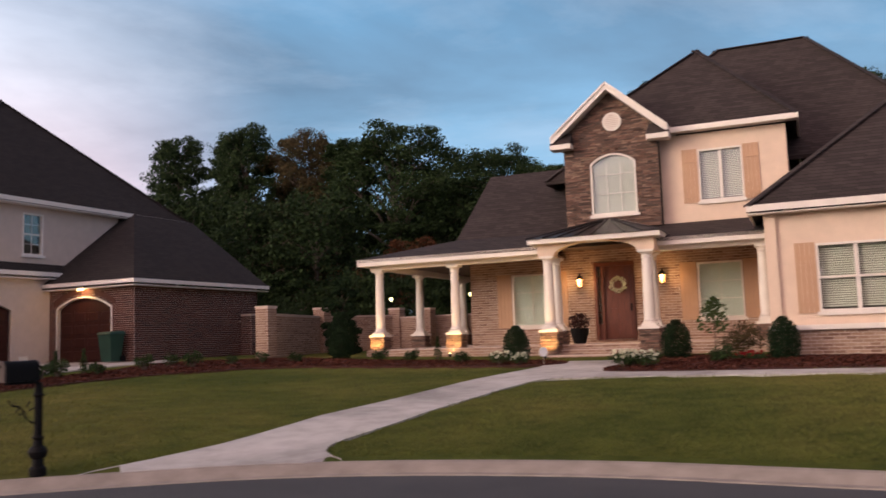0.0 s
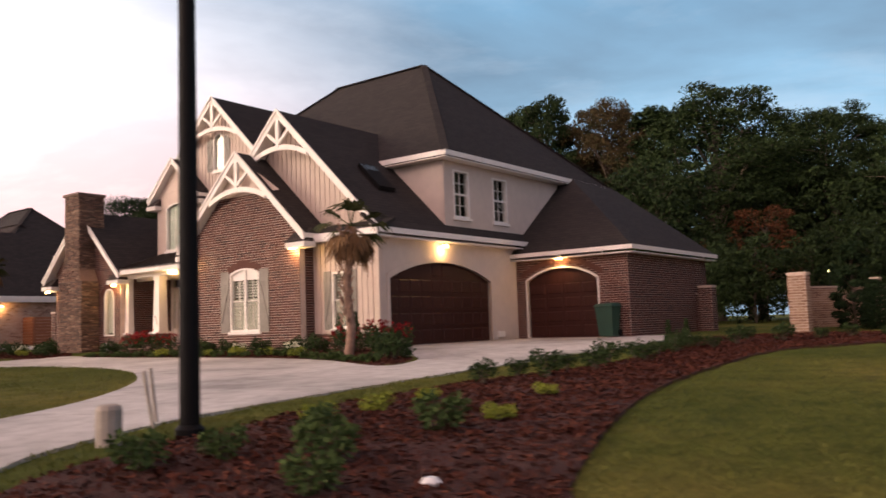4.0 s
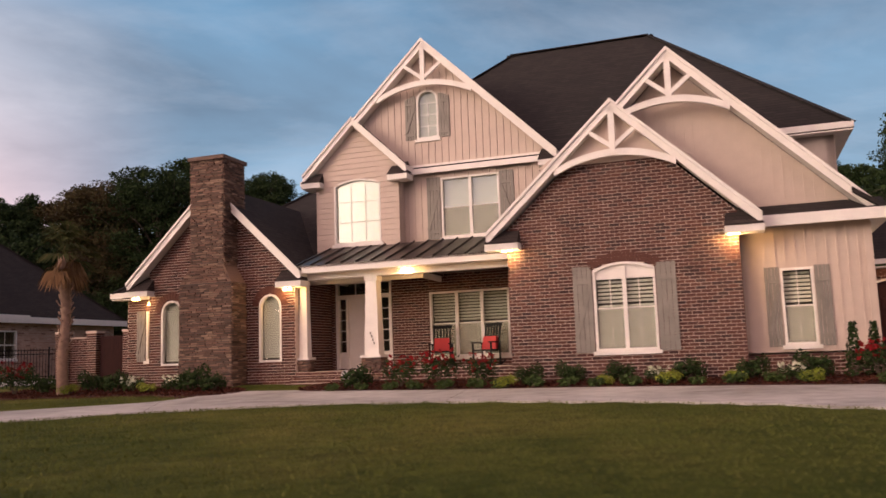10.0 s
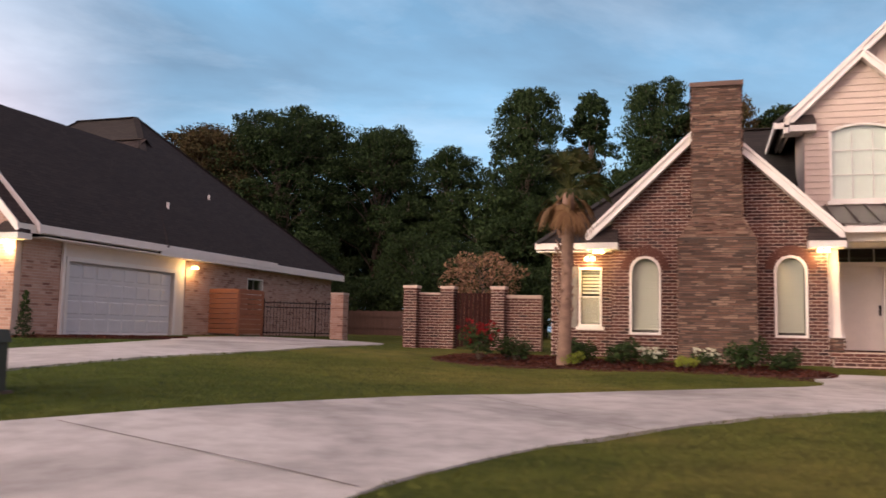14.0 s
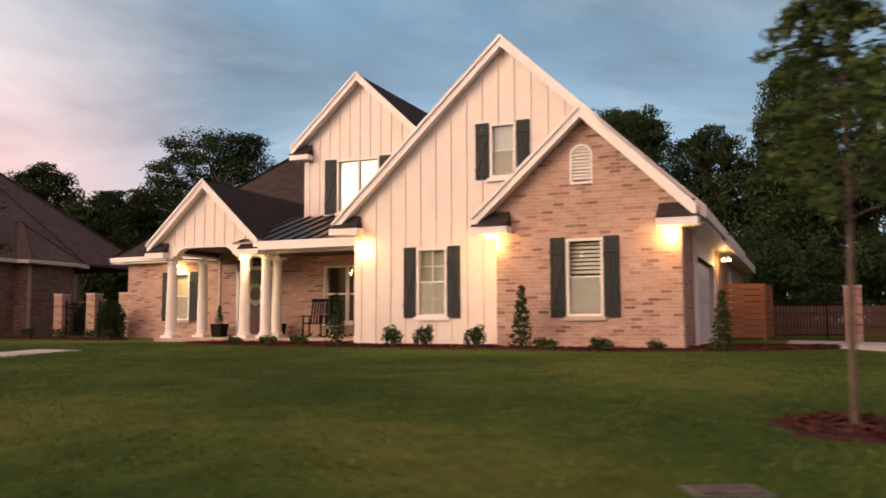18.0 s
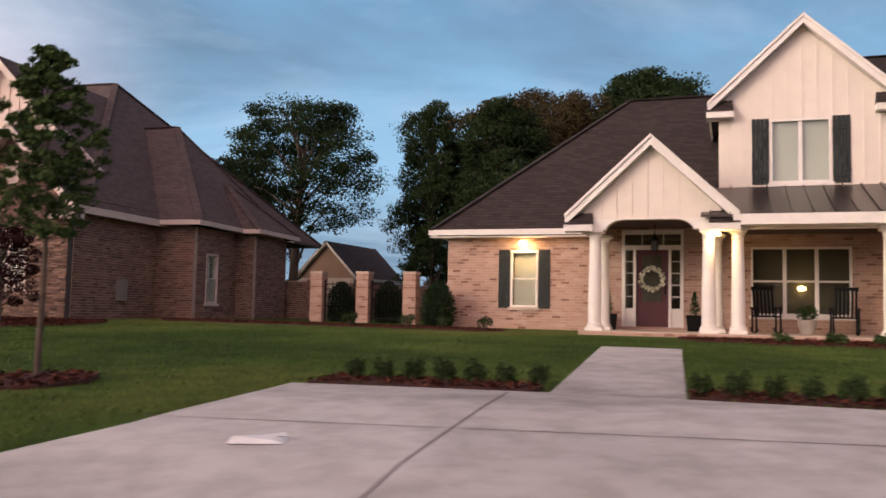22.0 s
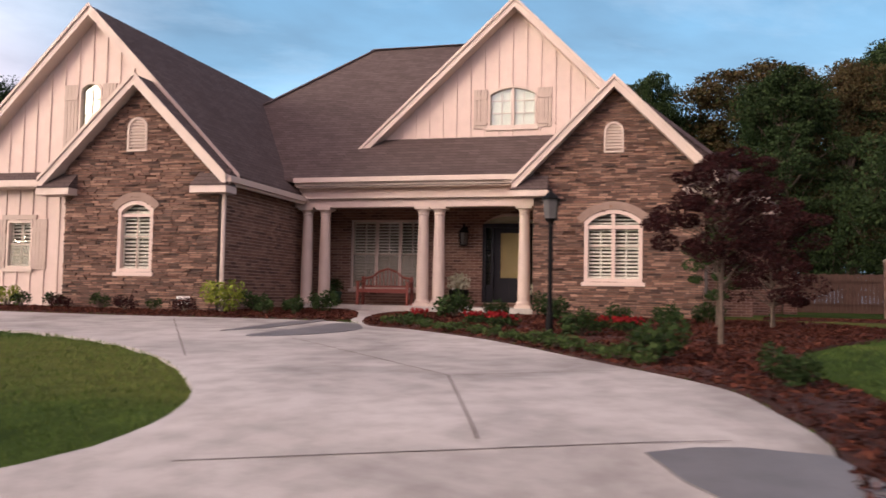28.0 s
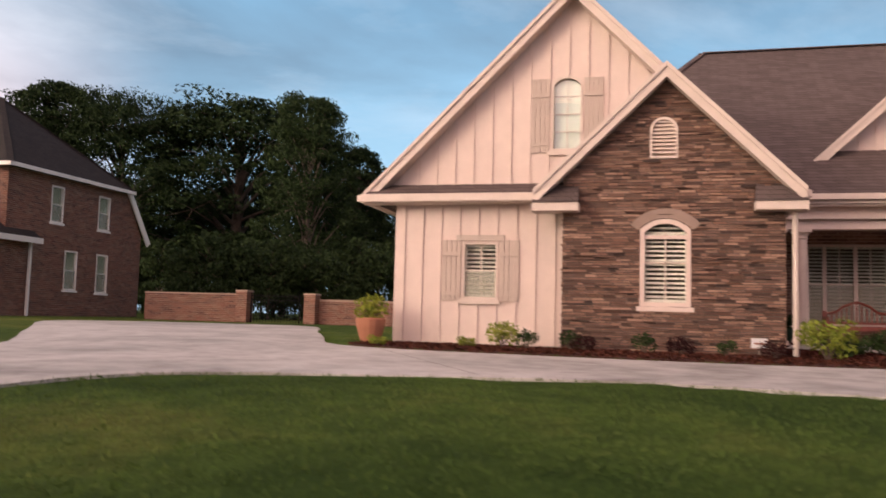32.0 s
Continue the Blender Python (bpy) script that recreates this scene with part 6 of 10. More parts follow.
def soldier_arch(site, P, a0, a1, b1, rise, material, depth=0.20, n=14, spread=0.0):
    """A brick arch over an opening, each brick standing on end."""
    w = (a1 - a0) / 2 + spread
    r = (w * w + rise * rise) / (2 * rise)
    ca, cz = (a0 + a1) / 2, b1 - r
    half = math.asin(min(1, w / r)) if rise < w else math.pi / 2
    for i in range(n):
        t0, t1 = -half + 2 * half * (i + 0.06) / n, -half + 2 * half * (i + 0.94) / n
        q = [(ca + k * math.sin(t), cz + k * math.cos(t)) for k, t in ((r + 0.01, t0), (r + 0.01, t1), (r + depth, t1), (r + depth, t0))]
        s = Shape().hexa([P(*p, -0.035) for p in q] + [P(*p, 0.0) for p in q])
        site.part("arch_brick", s, material)


# ---- house with brick gable, stone chimney and three trusses ----
def house_b():
    h = Site("house", -25, (-34, 22, 1.0), "brown brick and tan siding house with stone chimney and trussed gables", "house")
    g0 = 0.85
    # front brick gable
    out = [(-35.05, g0), (-29.85, g0), (-29.85, 4.52), (-31.3, 5.92), (-31.75, 6.05), (-32.42, 6.12), (-33.05, 6.05), (-33.5, 5.92), (-35.05, 4.5)]
    win = arc_top(-33.07, -31.68, 1.58, 3.58, 0.16)
    wall(h, "f", 15.05, out, [win], BRICK_B, label="brown red brick gable wall", single=300)
    window(h, "f", 15.05, -33.07, -31.68, 1.58, 3.58, 0.16, 2, WHITE, "half", (2, 1), shutters=(0.44, GREY_SHUTTER, "z"))
    soldier_arch(h, side("f", 15.05), -33.12, -31.63, 3.60, 0.18, BRICK_RED, n=20)
    wall(h, 'f', 15.02, gable_wall(-34.2, -30.7, 5.9, -35.46, -29.38, -32.41, 4.40, 7.28), [], TAN, thick=0.03)
    gable(h, -35.46, -29.38, -32.41, 4.40, 7.28, 14.82, 20.5, ROOF_BLACK, WHITE, returns=0.75, truss=1.15, eave_trim=True)
    wall(h, "l", -35.05, rect(15.26, 18.9, g0, 4.4), [], BRICK_B)
    wall(h, "r", -29.85, rect(15.26, 15.8, g0, 4.4), [], BRICK_B)
    # board and batten gable
    out = gable_wall(-35.2, -27.15, 4.1, -35.35, -26.95, -31.13, 4.38, 8.53)
    w = wall(h, "f", 15.95, out, [], TAN, thick=0.15, label="tan board and batten gable")
    battens(h, w, "f", 15.95, out, [], 0.21, TAN, 0.035)
    gable(h, -35.35, -26.95, -31.13, 4.38, 8.53, 15.44, 24.0, ROOF_BLACK, WHITE, truss=1.15, eave_trim=False)
    hole = rect(-29.06, -28.38, 1.57, 3.25)
    out = rect(-29.86, -27.2, 1.42, 4.3)
    w = wall(h, "f", 15.6, out, [hole], TAN, thick=0.2, label="tan board and batten wall")
    battens(h, w, "f", 15.6, out, [hole], 0.21, TAN, 0.035)
    window(h, "f", 15.6, -29.06, -28.38, 1.57, 3.25, 0, 1, WHITE, "half", (2, 1), shutters=(0.31, GREY_SHUTTER, "z"))
    wall(h, "f", 15.56, rect(-29.86, -27.2, g0, 1.38), [], BRICK_B)
    h.part("pent_roof", Shape().slab([(-29.5, 15.2, 4.36), (-26.85, 15.2, 4.36), (-26.85, 15.98, 4.72), (-29.5, 15.98, 4.72)], 0.1), ROOF_BLACK)
    h.part("fascia", Shape().box(-29.4, -26.85, 15.14, 15.2, 4.14, 4.38), WHITE)
    h.part("corner_board", Shape().box(-27.32, -27.17, 15.56, 15.72, 1.42, 4.3), TAN)
    # side wall with the double garage door
    door = arc_top(16.04, 21.28, 1.0, 3.52, 0.55, 16)
    wall(h, "r", -27.2, [(15.8, g0), (22.95, g0), (22.95, 4.3), (15.8, 4.3)], [door], TAN_STUCCO, label="tan stucco garage wall")
    garage_door(h, "r", -27.2, 16.04, 21.28, 1.0, 3.52, 0.55, MAHOGANY, TAN_STUCCO, 5, 10)
    h.part("skirt_roof", Shape().slab([(-26.85, 15.2, 4.38), (-26.85, 23.2, 4.38), (-27.5, 23.2, 4.86), (-27.5, 15.2, 4.86)], 0.1), ROOF_BLACK)
    h.part("fascia", Shape().box(-26.88, -26.82, 15.2, 23.2, 4.24, 4.40), WHITE)
    soffit(h, -27.2, -26.85, 15.2, 23.2, 4.14, WHITE)
    h.part("vent_box", Shape().box(-27.19, -27.12, 21.6, 21.95, 1.1, 1.3), WHITE)
    # upper side dormer
    holes = [rect(19.50, 20.38, 5.05, 6.62), rect(21.80, 22.70, 5.05, 6.62)]
    wall(h, "r", -27.32, rect(19.0, 26.4, 4.4, 7.0), holes, TAN_STUCCO, label="tan stucco upper wall")
    for a0, a1 in ((19.50, 20.38), (21.80, 22.70)):
        window(h, "r", -27.32, a0, a1, 5.05, 6.62, 0, 1, WHITE, "none", (2, 4), sill=True)
    wall(h, "f", 19.0, rect(-34.6, -27.33, 4.4, 7.0), [], TAN_STUCCO)
    hip(h, -42.4, -26.92, 18.6, 30.2, 7.08, (-37.0, 24.4), (-32.15, 24.4), 12.25, ROOF_BLACK, WHITE)
    soffit(h, -34.6, -26.92, 18.6, 19.0, 6.88, WHITE)
    h.part("soffit", Shape().box(-27.32, -26.92, 19.0, 30.2, 6.88, 6.91), WHITE)
    # skylight on the gable's slope
    k = (8.60 - 4.42) / 4.2
    sky = Shape()
    u0, u1, v0, v1 = -29.2, -28.35, 17.0, 17.75
    f = lambda u: 8.60 - k * (u + 31.15)
    sky.hexa([(u0, v0, f(u0)), (u1, v0, f(u1)), (u1, v1, f(u1)), (u0, v1, f(u0)), (u0 + 0.05, v0, f(u0) + 0.12), (u1 + 0.05, v0, f(u1) + 0.12), (u1 + 0.05, v1, f(u1) + 0.12), (u0 + 0.05, v1, f(u0) + 0.12)])
    sk = h.part("skylight", sky, BLACK)
    h.part("skylight_pane", Shape().add([(u0 + 0.1, v0 + 0.06, f(u0) + 0.08), (u1, v0 + 0.06, f(u1) + 0.14), (u1, v1 - 0.06, f(u1) + 0.14), (u0 + 0.1, v1 - 0.06, f(u0) + 0.08)], ((0, 1, 2, 3),)), GLASS, sk)
    # single garage
    door = arc_top(-26.77, -24.05, 1.0, 3.38, 0.42, 14)
    wall(h, "f", 22.95, rect(-27.2, -22.95, g0, 3.75), [door], BRICK_B, label="brown brick garage front")
    garage_door(h, "f", 22.95, -26.77, -24.05, 1.0, 3.38, 0.42, MAHOGANY, WHITE, 5, 4, t=0.05)
    soldier_arch(h, side("f", 22.95), -26.9, -23.92, 3.53, 0.46, BRICK_RED, n=34)
    wall(h, "r", -22.95, rect(22.97, 30.0, g0, 3.75), [], BRICK_B, label="brown brick garage side")
    h.part("roof_slope", Shape().slab([(-28.2, 22.6, 3.92), (-22.62, 22.6, 3.92), (-26.92, 26.9, 7.12), (-28.2, 26.9, 7.12)], 0.12), ROOF_BLACK)
    h.part("roof_slope", Shape().slab([(-22.62, 22.6, 3.92), (-22.62, 30.4, 3.92), (-26.92, 30.4, 7.12), (-26.92, 26.9, 7.12)], 0.12), ROOF_BLACK)
    h.part("fascia", Shape().box(-27.4, -22.58, 22.55, 22.6, 3.80, 3.94), WHITE)
    h.part("fascia", Shape().box(-22.63, -22.58, 22.6, 30.4, 3.80, 3.94), WHITE)
    soffit(h, -27.2, -22.62, 22.6, 22.95, 3.70, WHITE)
    soffit(h, -22.95, -22.62, 22.95, 30.4, 3.70, WHITE)
    wall(h, "b", 30.0, rect(-47.9, -22.95, g0, 3.9), [], BRICK_B[1], thick=0.2)
    wall(h, "b", 30.0, rect(-42.0, -27.3, 3.95, 7.0), [], TAN_STUCCO, thick=0.2)
    # stone and brick gable
    wl_, wr_ = arc_top(-45.88, -45.15, 1.62, 3.50, 0.36), arc_top(-42.63, -41.92, 1.62, 3.50, 0.35)
    out = gable_wall(-46.3, -41.5, g0, -46.85, -41.2, -44.02, 4.05, 6.80)
    wall(h, "f", 16.46, out, [wl_, wr_], BRICK_B, label="brown brick gable wall", single=160)
    for a0, a1 in ((-45.88, -45.15), (-42.63, -41.92)):
        window(h, "f", 16.46, a0, a1, 1.62, 3.50, 0.36, 1, WHITE, "closed", (1, 1), hung=False, frame_w=0.055, sill=False)
        soldier_arch(h, side("f", 16.46), a0, a1, 3.52, 0.37, BRICK_RED, n=15)
    gable(h, -46.85, -41.2, -44.02, 4.03, 6.76, 16.2, 24.0, ROOF_BLACK, WHITE, returns=0.72)
    wall(h, "l", -46.3, rect(16.67, 17.6, g0, 4.0), [], BRICK_B)
    wall(h, "r", -41.5, rect(16.67, 18.9, g0, 4.0), [], BRICK_B)
    # chimney
    def stone_box(u0, u1, v0, v1, z0, z1, name):
        p = h.part(name, Shape().box(u0, u1, v0, v1, z0, z1), MORTAR_DARK, label="brown stacked ledgestone")
        for pl, c, lo, hi in (("f", v0, u0, u1), ("r", u1, v0, v1), ("l", u0, v0, v1)):
            P = side(pl, c)
            laid = masonry(P, rect(lo, hi, z0, z1), [], RNG, True)
            if pl == "f":
                SINGLE.append((p, P, laid, STONE_BROWN, "stone"))
            else:
                tagged(h.part("ledgestone_facing", masonry_shape(P, laid), STONE_BROWN, p, fix=False), kind="stuff")
        return p
    stone_box(-44.72, -43.05, 15.72, 16.46, g0, 3.85, "chimney_base")
    sh = Shape().hexa([(-44.72, 15.72, 3.85), (-43.05, 15.72, 3.85), (-43.05, 16.44, 3.85), (-44.72, 16.44, 3.85), (-44.40, 15.78, 4.35), (-43.34, 15.78, 4.35), (-43.34, 16.44, 4.35), (-44.40, 16.44, 4.35)])
    sp = h.part("chimney_shoulder", sh, STONE_BROWN)
    P = lambda a, b, d: (a, 15.72 + (b - 3.85) * 0.12 + d, b)
    tagged(h.part("ledgestone_facing", masonry_shape(P, masonry(P, [(-44.70, 3.86), (-43.07, 3.86), (-43.36, 4.34), (-44.38, 4.34)], [], RNG, True)), STONE_BROWN, sp, fix=False), kind="stuff")
    stone_box(-44.40, -43.34, 15.78, 16.85, 4.35, 7.35, "chimney")
    h.part("chimney_cap", Shape().box(-44.46, -43.28, 15.70, 16.93, 7.35, 7.46), CAP_STONE)
    # left wing
    hole = rect(-47.25, -46.66, 1.80, 3.30)
    wall(h, "f", 17.55, rect(-47.95, -46.3, g0, 3.75), [hole], BRICK_B)
    window(h, "f", 17.55, -47.25, -46.66, 1.80, 3.30, 0, 1, WHITE, "half", (1, 1), sill=True)
    shutter(h, side("f", 17.55), -47.60, -47.28, 1.77, 3.33, GREY_SHUTTER, "z")
    wall(h, "l", -47.95, rect(17.76, 30.0, g0, 3.75), [], BRICK_B)
    hip(h, -48.3, -38.0, 17.2, 30.2, 3.88, (-44.0, 23.4), (-39.0, 23.4), 8.05, ROOF_BLACK, WHITE)
    soffit(h, -48.3, -46.3, 17.2, 17.55, 3.68, WHITE)
    # porch
    h.part("porch_floor", Shape().box(-41.49, -35.05, 16.45, 18.9, g0, 1.31), BRICK_B[1])
    P = side("f", 16.45)
    h.part("porch_edge", masonry_shape(P, masonry(P, rect(-41.49, -35.05, 0.9, 1.31), [], RNG)), BRICK_RED, fix=False)
    for i in range(2):
        s = h.part("step", Shape().box(-41.45, -39.4, 15.75 + i * 0.35, 16.44, g0, 1.02 + i * 0.15), BRICK_B[1])
        P = side("f", 15.75 + i * 0.35)
        h.part("step_bricks", masonry_shape(P, masonry(P, rect(-41.45, -39.4, 0.86, 1.02 + i * 0.15), [], RNG)), BRICK_RED, s, fix=False)
    holes = [rect(-41.34, -39.54, 1.33, 3.92), rect(-38.36, -36.0, 1.60, 3.46)]
    wall(h, "f", 18.7, rect(-41.49, -34.9, 1.2, 4.7), holes, BRICK_B, label="brown brick porch wall")
    door_set(h, "f", 18.7, -41.34, -39.54, 1.33, 3.92, (-40.94, -39.98), WHITE, WHITE, True, 0.46)
    window(h, "f", 18.7, -38.36, -36.0, 1.60, 3.46, 0, 3, WHITE, "half", (1, 1))
    h.part("porch_ceiling", Shape().box(-41.49, -35.05, 16.8, 18.69, 3.98, 4.02), PORCH_WOOD, label="dark stained board porch ceiling")
    h.part("porch_beam", Shape().box(-41.49, -35.05, 16.56, 16.80, 3.82, 4.08), WHITE)
    h.part("fascia", Shape().box(-41.15, -35.05, 16.2, 16.26, 3.98, 4.17), WHITE)
    soffit(h, -41.15, -35.05, 16.26, 16.56, 3.98, WHITE)
    mr = h.part("metal_roof", Shape().slab([(-41.45, 16.2, 4.18), (-35.05, 16.2, 4.18), (-35.05, 18.4, 4.92), (-41.45, 18.4, 4.92)], 0.06), ROOF_METAL, label="dark standing seam metal porch roof")
    for i in range(15):
        u = -41.3 + i * 0.44
        h.part("roof_seam", Shape().beam((u, 16.2, 4.2), (u, 18.4, 4.94), 0.03, 0.05), ROOF_METAL, mr)
    column(h, -39.26, 16.72, 1.0, 3.82, 0.20, WHITE, True, (0.26, 0.64), (STONE_BROWN, True))
    column(h, -41.36, 16.76, 1.0, 3.82, 0.13, WHITE, True, (0.17, 0.64), (STONE_BROWN, True))
    # the house number on the column, plain bars
    for i in range(4):
        h.part("number_bar", Shape().box(-39.30 + i * 0.035, -39.27 + i * 0.035, 16.50, 16.525, 2.26 - i * 0.09, 2.32 - i * 0.09), GREY_SHUTTER)
    # upper bay with lap siding
    win = arc_top(-41.17, -39.66, 5.0, 6.95, 0.16)
    out = gable_wall(-41.75, -39.07, 4.7, -42.06, -38.78, -40.41, 7.15, 8.74)
    w = wall(h, "f", 18.35, out, [win], TAN, label="tan lap siding bay")
    laps(h, w, "f", 18.35, out, [win], 0.16, TAN)
    # the pale sheet behind this pane stands in for reflected sky
    window(h, "f", 18.35, -41.17, -39.66, 5.0, 6.95, 0.16, 1, WHITE, "sheer_sheen", (3, 3), hung=False, sill=True)
    wall(h, "l", -41.75, rect(18.56, 20.5, 4.6, 7.1), [], TAN, thick=0.15)
    wall(h, "r", -39.07, rect(18.56, 18.8, 4.6, 7.1), [], TAN, thick=0.1)
    gable(h, -42.04, -38.76, -40.42, 7.13, 8.73, 18.12, 23.0, ROOF_BLACK, WHITE, rake=0.16, returns=0.55)
    # second floor and its gable
    holes = [rect(-37.92, -36.16, 5.02, 6.80)]
    out = rect(-39.07, -34.72, 4.75, 7.15)
    w = wall(h, "f", 18.78, out, holes, TAN, label="tan board and batten upper wall")
    battens(h, w, "f", 18.78, out, holes, 0.21, TAN, 0.035)
    window(h, "f", 18.78, -37.92, -36.16, 5.02, 6.80, 0, 2, WHITE, "shade", (1, 1), shutters=(0.42, GREY_SHUTTER, "z"))
    h.part("band_board", Shape().box(-39.07, -34.6, 18.70, 18.775, 7.06, 7.24), WHITE)
    win = arc_top(-38.60, -37.92, 8.02, 9.52, 0.30)
    out = gable_wall(-41.95, -34.62, 7.0, -42.15, -34.42, -38.26, 7.16, 10.95)
    w = wall(h, "f", 18.76, out, [win], TAN, label="tan board and batten gable")
    battens(h, w, "f", 18.76, out, [win], 0.21, TAN, 0.035)
    window(h, "f", 18.76, -38.60, -37.92, 8.02, 9.52, 0.30, 1, WHITE, "shade", (2, 4), hung=False)
    for a0 in (-38.96, -37.90):
        shutter(h, side("f", 18.76), a0, a0 + 0.34, 8.02, 9.36, GREY_SHUTTER, "arch", mirror=a0 > -38.5)
    gable(h, -42.15, -34.42, -38.26, 7.16, 10.95, 18.46, 24.6, ROOF_BLACK, WHITE, returns=0.5, truss=1.25)
    for u, v, z, e in ((-46.6, 16.22, 3.62, 40), (-41.6, 16.22, 3.62, 40), (-46.95, 17.38, 3.55, 30), (-38.2, 16.42, 3.94, 36), (-35.0, 14.85, 4.05, 55), (-29.95, 14.85, 4.05, 55)):
        eave_light(h, u, v, z, e)
    eave_light(h, -27.02, 18.55, 4.05, 36)
    eave_light(h, -25.35, 22.72, 3.72, 30)
    return h


HOUSE_B = house_b()


# ---- white board and batten house with salmon brick ----
def house_c():
    h = Site("house", -26, (-70, 20, 1.3), "white board and batten house with salmon brick and dark shutters", "house")
    g0 = 1.0
    vent = arc_top(-63.98, -63.48, 4.78, 5.66, 0.22)
    hole = rect(-64.10, -63.30, 1.92, 3.60)
    out = gable_wall(-65.7, -61.66, g0, -66.12, -61.35, -63.68, 4.15, 6.42)
    wall(h, "f", 12.5, out, [vent, hole], BRICK_C, label="salmon brick gable wall", single=300)
    window(h, "f", 12.5, -64.10, -63.30, 1.92, 3.60, 0, 1, WHITE, "half", (1, 1), shutters=(0.34, DARK_SHUTTER, "z"), sill=BRICK_C[1])
    gable_vent(h, "f", 12.5, -63.98, -63.48, 4.78, 5.66, 0.22)
    gable(h, -66.12, -61.35, -63.68, 4.15, 6.42, 12.24, 18.0, ROOF_DARK, WHITE, returns=0.78)
    wall(h, "l", -65.7, rect(12.71, 13.2, g0, 4.1), [], BRICK_C)
    # tall board and batten gable
    holes = [rect(-67.92, -67.14, 1.94, 3.58), rect(-66.03, -65.40, 5.16, 6.44)]
    out = [(-69.62, g0), (-65.71, g0), (-65.71, 4.2), (-62.6, 4.2), (-62.6, 5.28), (-65.68, 8.22), (-69.62, 4.53)]
    w = wall(h, "f", 13.05, out, holes, PALE, label="white board and batten gable wall")
    battens(h, w, "f", 13.05, out, holes, 0.40, PALE, 0.06, start=-0.02)
    window(h, "f", 13.05, -67.92, -67.14, 1.94, 3.58, 0, 1, WHITE, "shade", (2, 4), shutters=(0.32, DARK_SHUTTER, "z"))
    window(h, "f", 13.05, -66.03, -65.40, 5.16, 6.44, 0, 1, WHITE, "shade", (1, 1), shutters=(0.34, DARK_SHUTTER, "z"))
    gable(h, -70.1, -61.22, -65.68, 4.24, 8.44, 12.86, 25.5, ROOF_BLACK, WHITE, returns=0.0, zER=4.17)
    gable_return(h, -70.12, 1, 4.36, 12.82, 0.72, ROOF_DARK, WHITE)
    wall(h, "l", -69.62, rect(13.26, 17.7, g0, 4.2), [], PALE, thick=0.15)
    # garage side
    door = rect(14.5, 19.4, 1.27, 3.36)
    wall(h, "r", -61.66, rect(12.72, 14.3, g0, 3.9), [], BRICK_C, label="salmon brick side wall")
    wall(h, "r", -61.70, rect(14.3, 20.0, g0, 3.9), [door], PALE, label="white garage front")
    garage_door(h, "r", -61.70, 14.5, 19.4, 1.27, 3.36, 0, GARAGE_WHITE, WHITE, 4, 8)
    wall(h, "r", -61.66, rect(20.0, 31.5, g0, 3.85), [rect(24.0, 25.2, 2.2, 3.5)], BRICK_C, label="salmon brick side wall")
    window(h, "r", -61.66, 24.0, 25.2, 2.2, 3.5, 0, 1, WHITE, "none", (2, 2))
    h.part("fascia", Shape().box(-61.26, -61.20, 18.0, 32.0, 3.84, 4.12), WHITE)
    soffit(h, -61.7, -61.22, 13.0, 31.8, 3.86, WHITE)
    h.part("downspout", Shape().box(-61.62, -61.54, 14.10, 14.18, 1.1, 3.9), WHITE)
    # left wing and porch walls
    holes = [rect(-79.72, -78.92, 1.95, 3.58)]
    wall(h, "f", 18.2, rect(-81.65, -77.1, g0, 4.0), holes, BRICK_C, label="salmon brick wing wall", single=150)
    window(h, "f", 18.2, -79.72, -78.92, 1.95, 3.58, 0, 1, WHITE, "blind", (1, 1), shutters=(0.34, DARK_SHUTTER, "z"), sill=BRICK_C[1])
    wall(h, "l", -81.65, rect(18.41, 29.0, g0, 4.0), [], BRICK_C)
    wall(h, "r", -77.1, rect(17.5, 18.2, g0, 4.0), [], BRICK_C, thick=0.1)
    holes = [rect(-76.46, -74.85, 1.47, 4.02), rect(-73.18, -70.8, 1.84, 3.60)]
    wall(h, "f", 17.55, rect(-77.1, -69.6, g0, 4.9), holes, BRICK_C, label="salmon brick porch wall")
    d = door_set(h, "f", 17.55, -76.46, -74.85, 1.47, 4.02, (-76.09, -75.24), WINE, WHITE, True, 0.42, glazed=True)
    h.part("hall_lamp", Shape().lathe(-75.55, 17.85, [(2.98, 0.02), (3.02, 0.07), (3.10, 0.05), (3.14, 0.01)], 8), LAMP_WARM, d)
    h.part("hall_lamp", Shape().lathe(-71.95, 17.86, [(2.48, 0.02), (2.52, 0.10), (2.58, 0.10), (2.62, 0.01)], 8), LAMP_WARM, d)
    wreath(h, d, -75.66, 17.50, 2.75, 0.28)
    window(h, "f", 17.55, -73.18, -70.8, 1.84, 3.60, 0, 3, WHITE, "none", (1, 1))
    wall(h, "b", 31.3, rect(-81.6, -61.7, g0, 4.0), [], BRICK_C[1])
    # porch
    h.part("porch_floor", Shape().box(-77.1, -69.62, 14.45, 17.55, 1.0, 1.39), BRICK_C[1])
    P = side("f", 14.45)
    h.part("porch_edge", masonry_shape(P, masonry(P, rect(-77.1, -69.62, 1.05, 1.39), [], RNG)), BRICK_PINK, fix=False)
    s = h.part("step", Shape().box(-77.0, -73.9, 14.05, 14.44, 1.0, 1.24), BRICK_C[1])
    P = side("f", 14.05)
    h.part("step_bricks", masonry_shape(P, masonry(P, rect(-77.0, -73.9, 1.02, 1.24), [], RNG)), BRICK_PINK, s, fix=False)
    for u in (-76.76, -74.14):
        column(h, u, 14.78, 1.39, 3.80, 0.16, WHITE)
    for u in (-76.76, -74.0):
        column(h, u, 16.2, 1.39, 3.80, 0.16, WHITE)
    for u in (-73.5, -70.36, -69.95):
        column(h, u, 14.90, 1.39, 3.80, 0.155, WHITE)
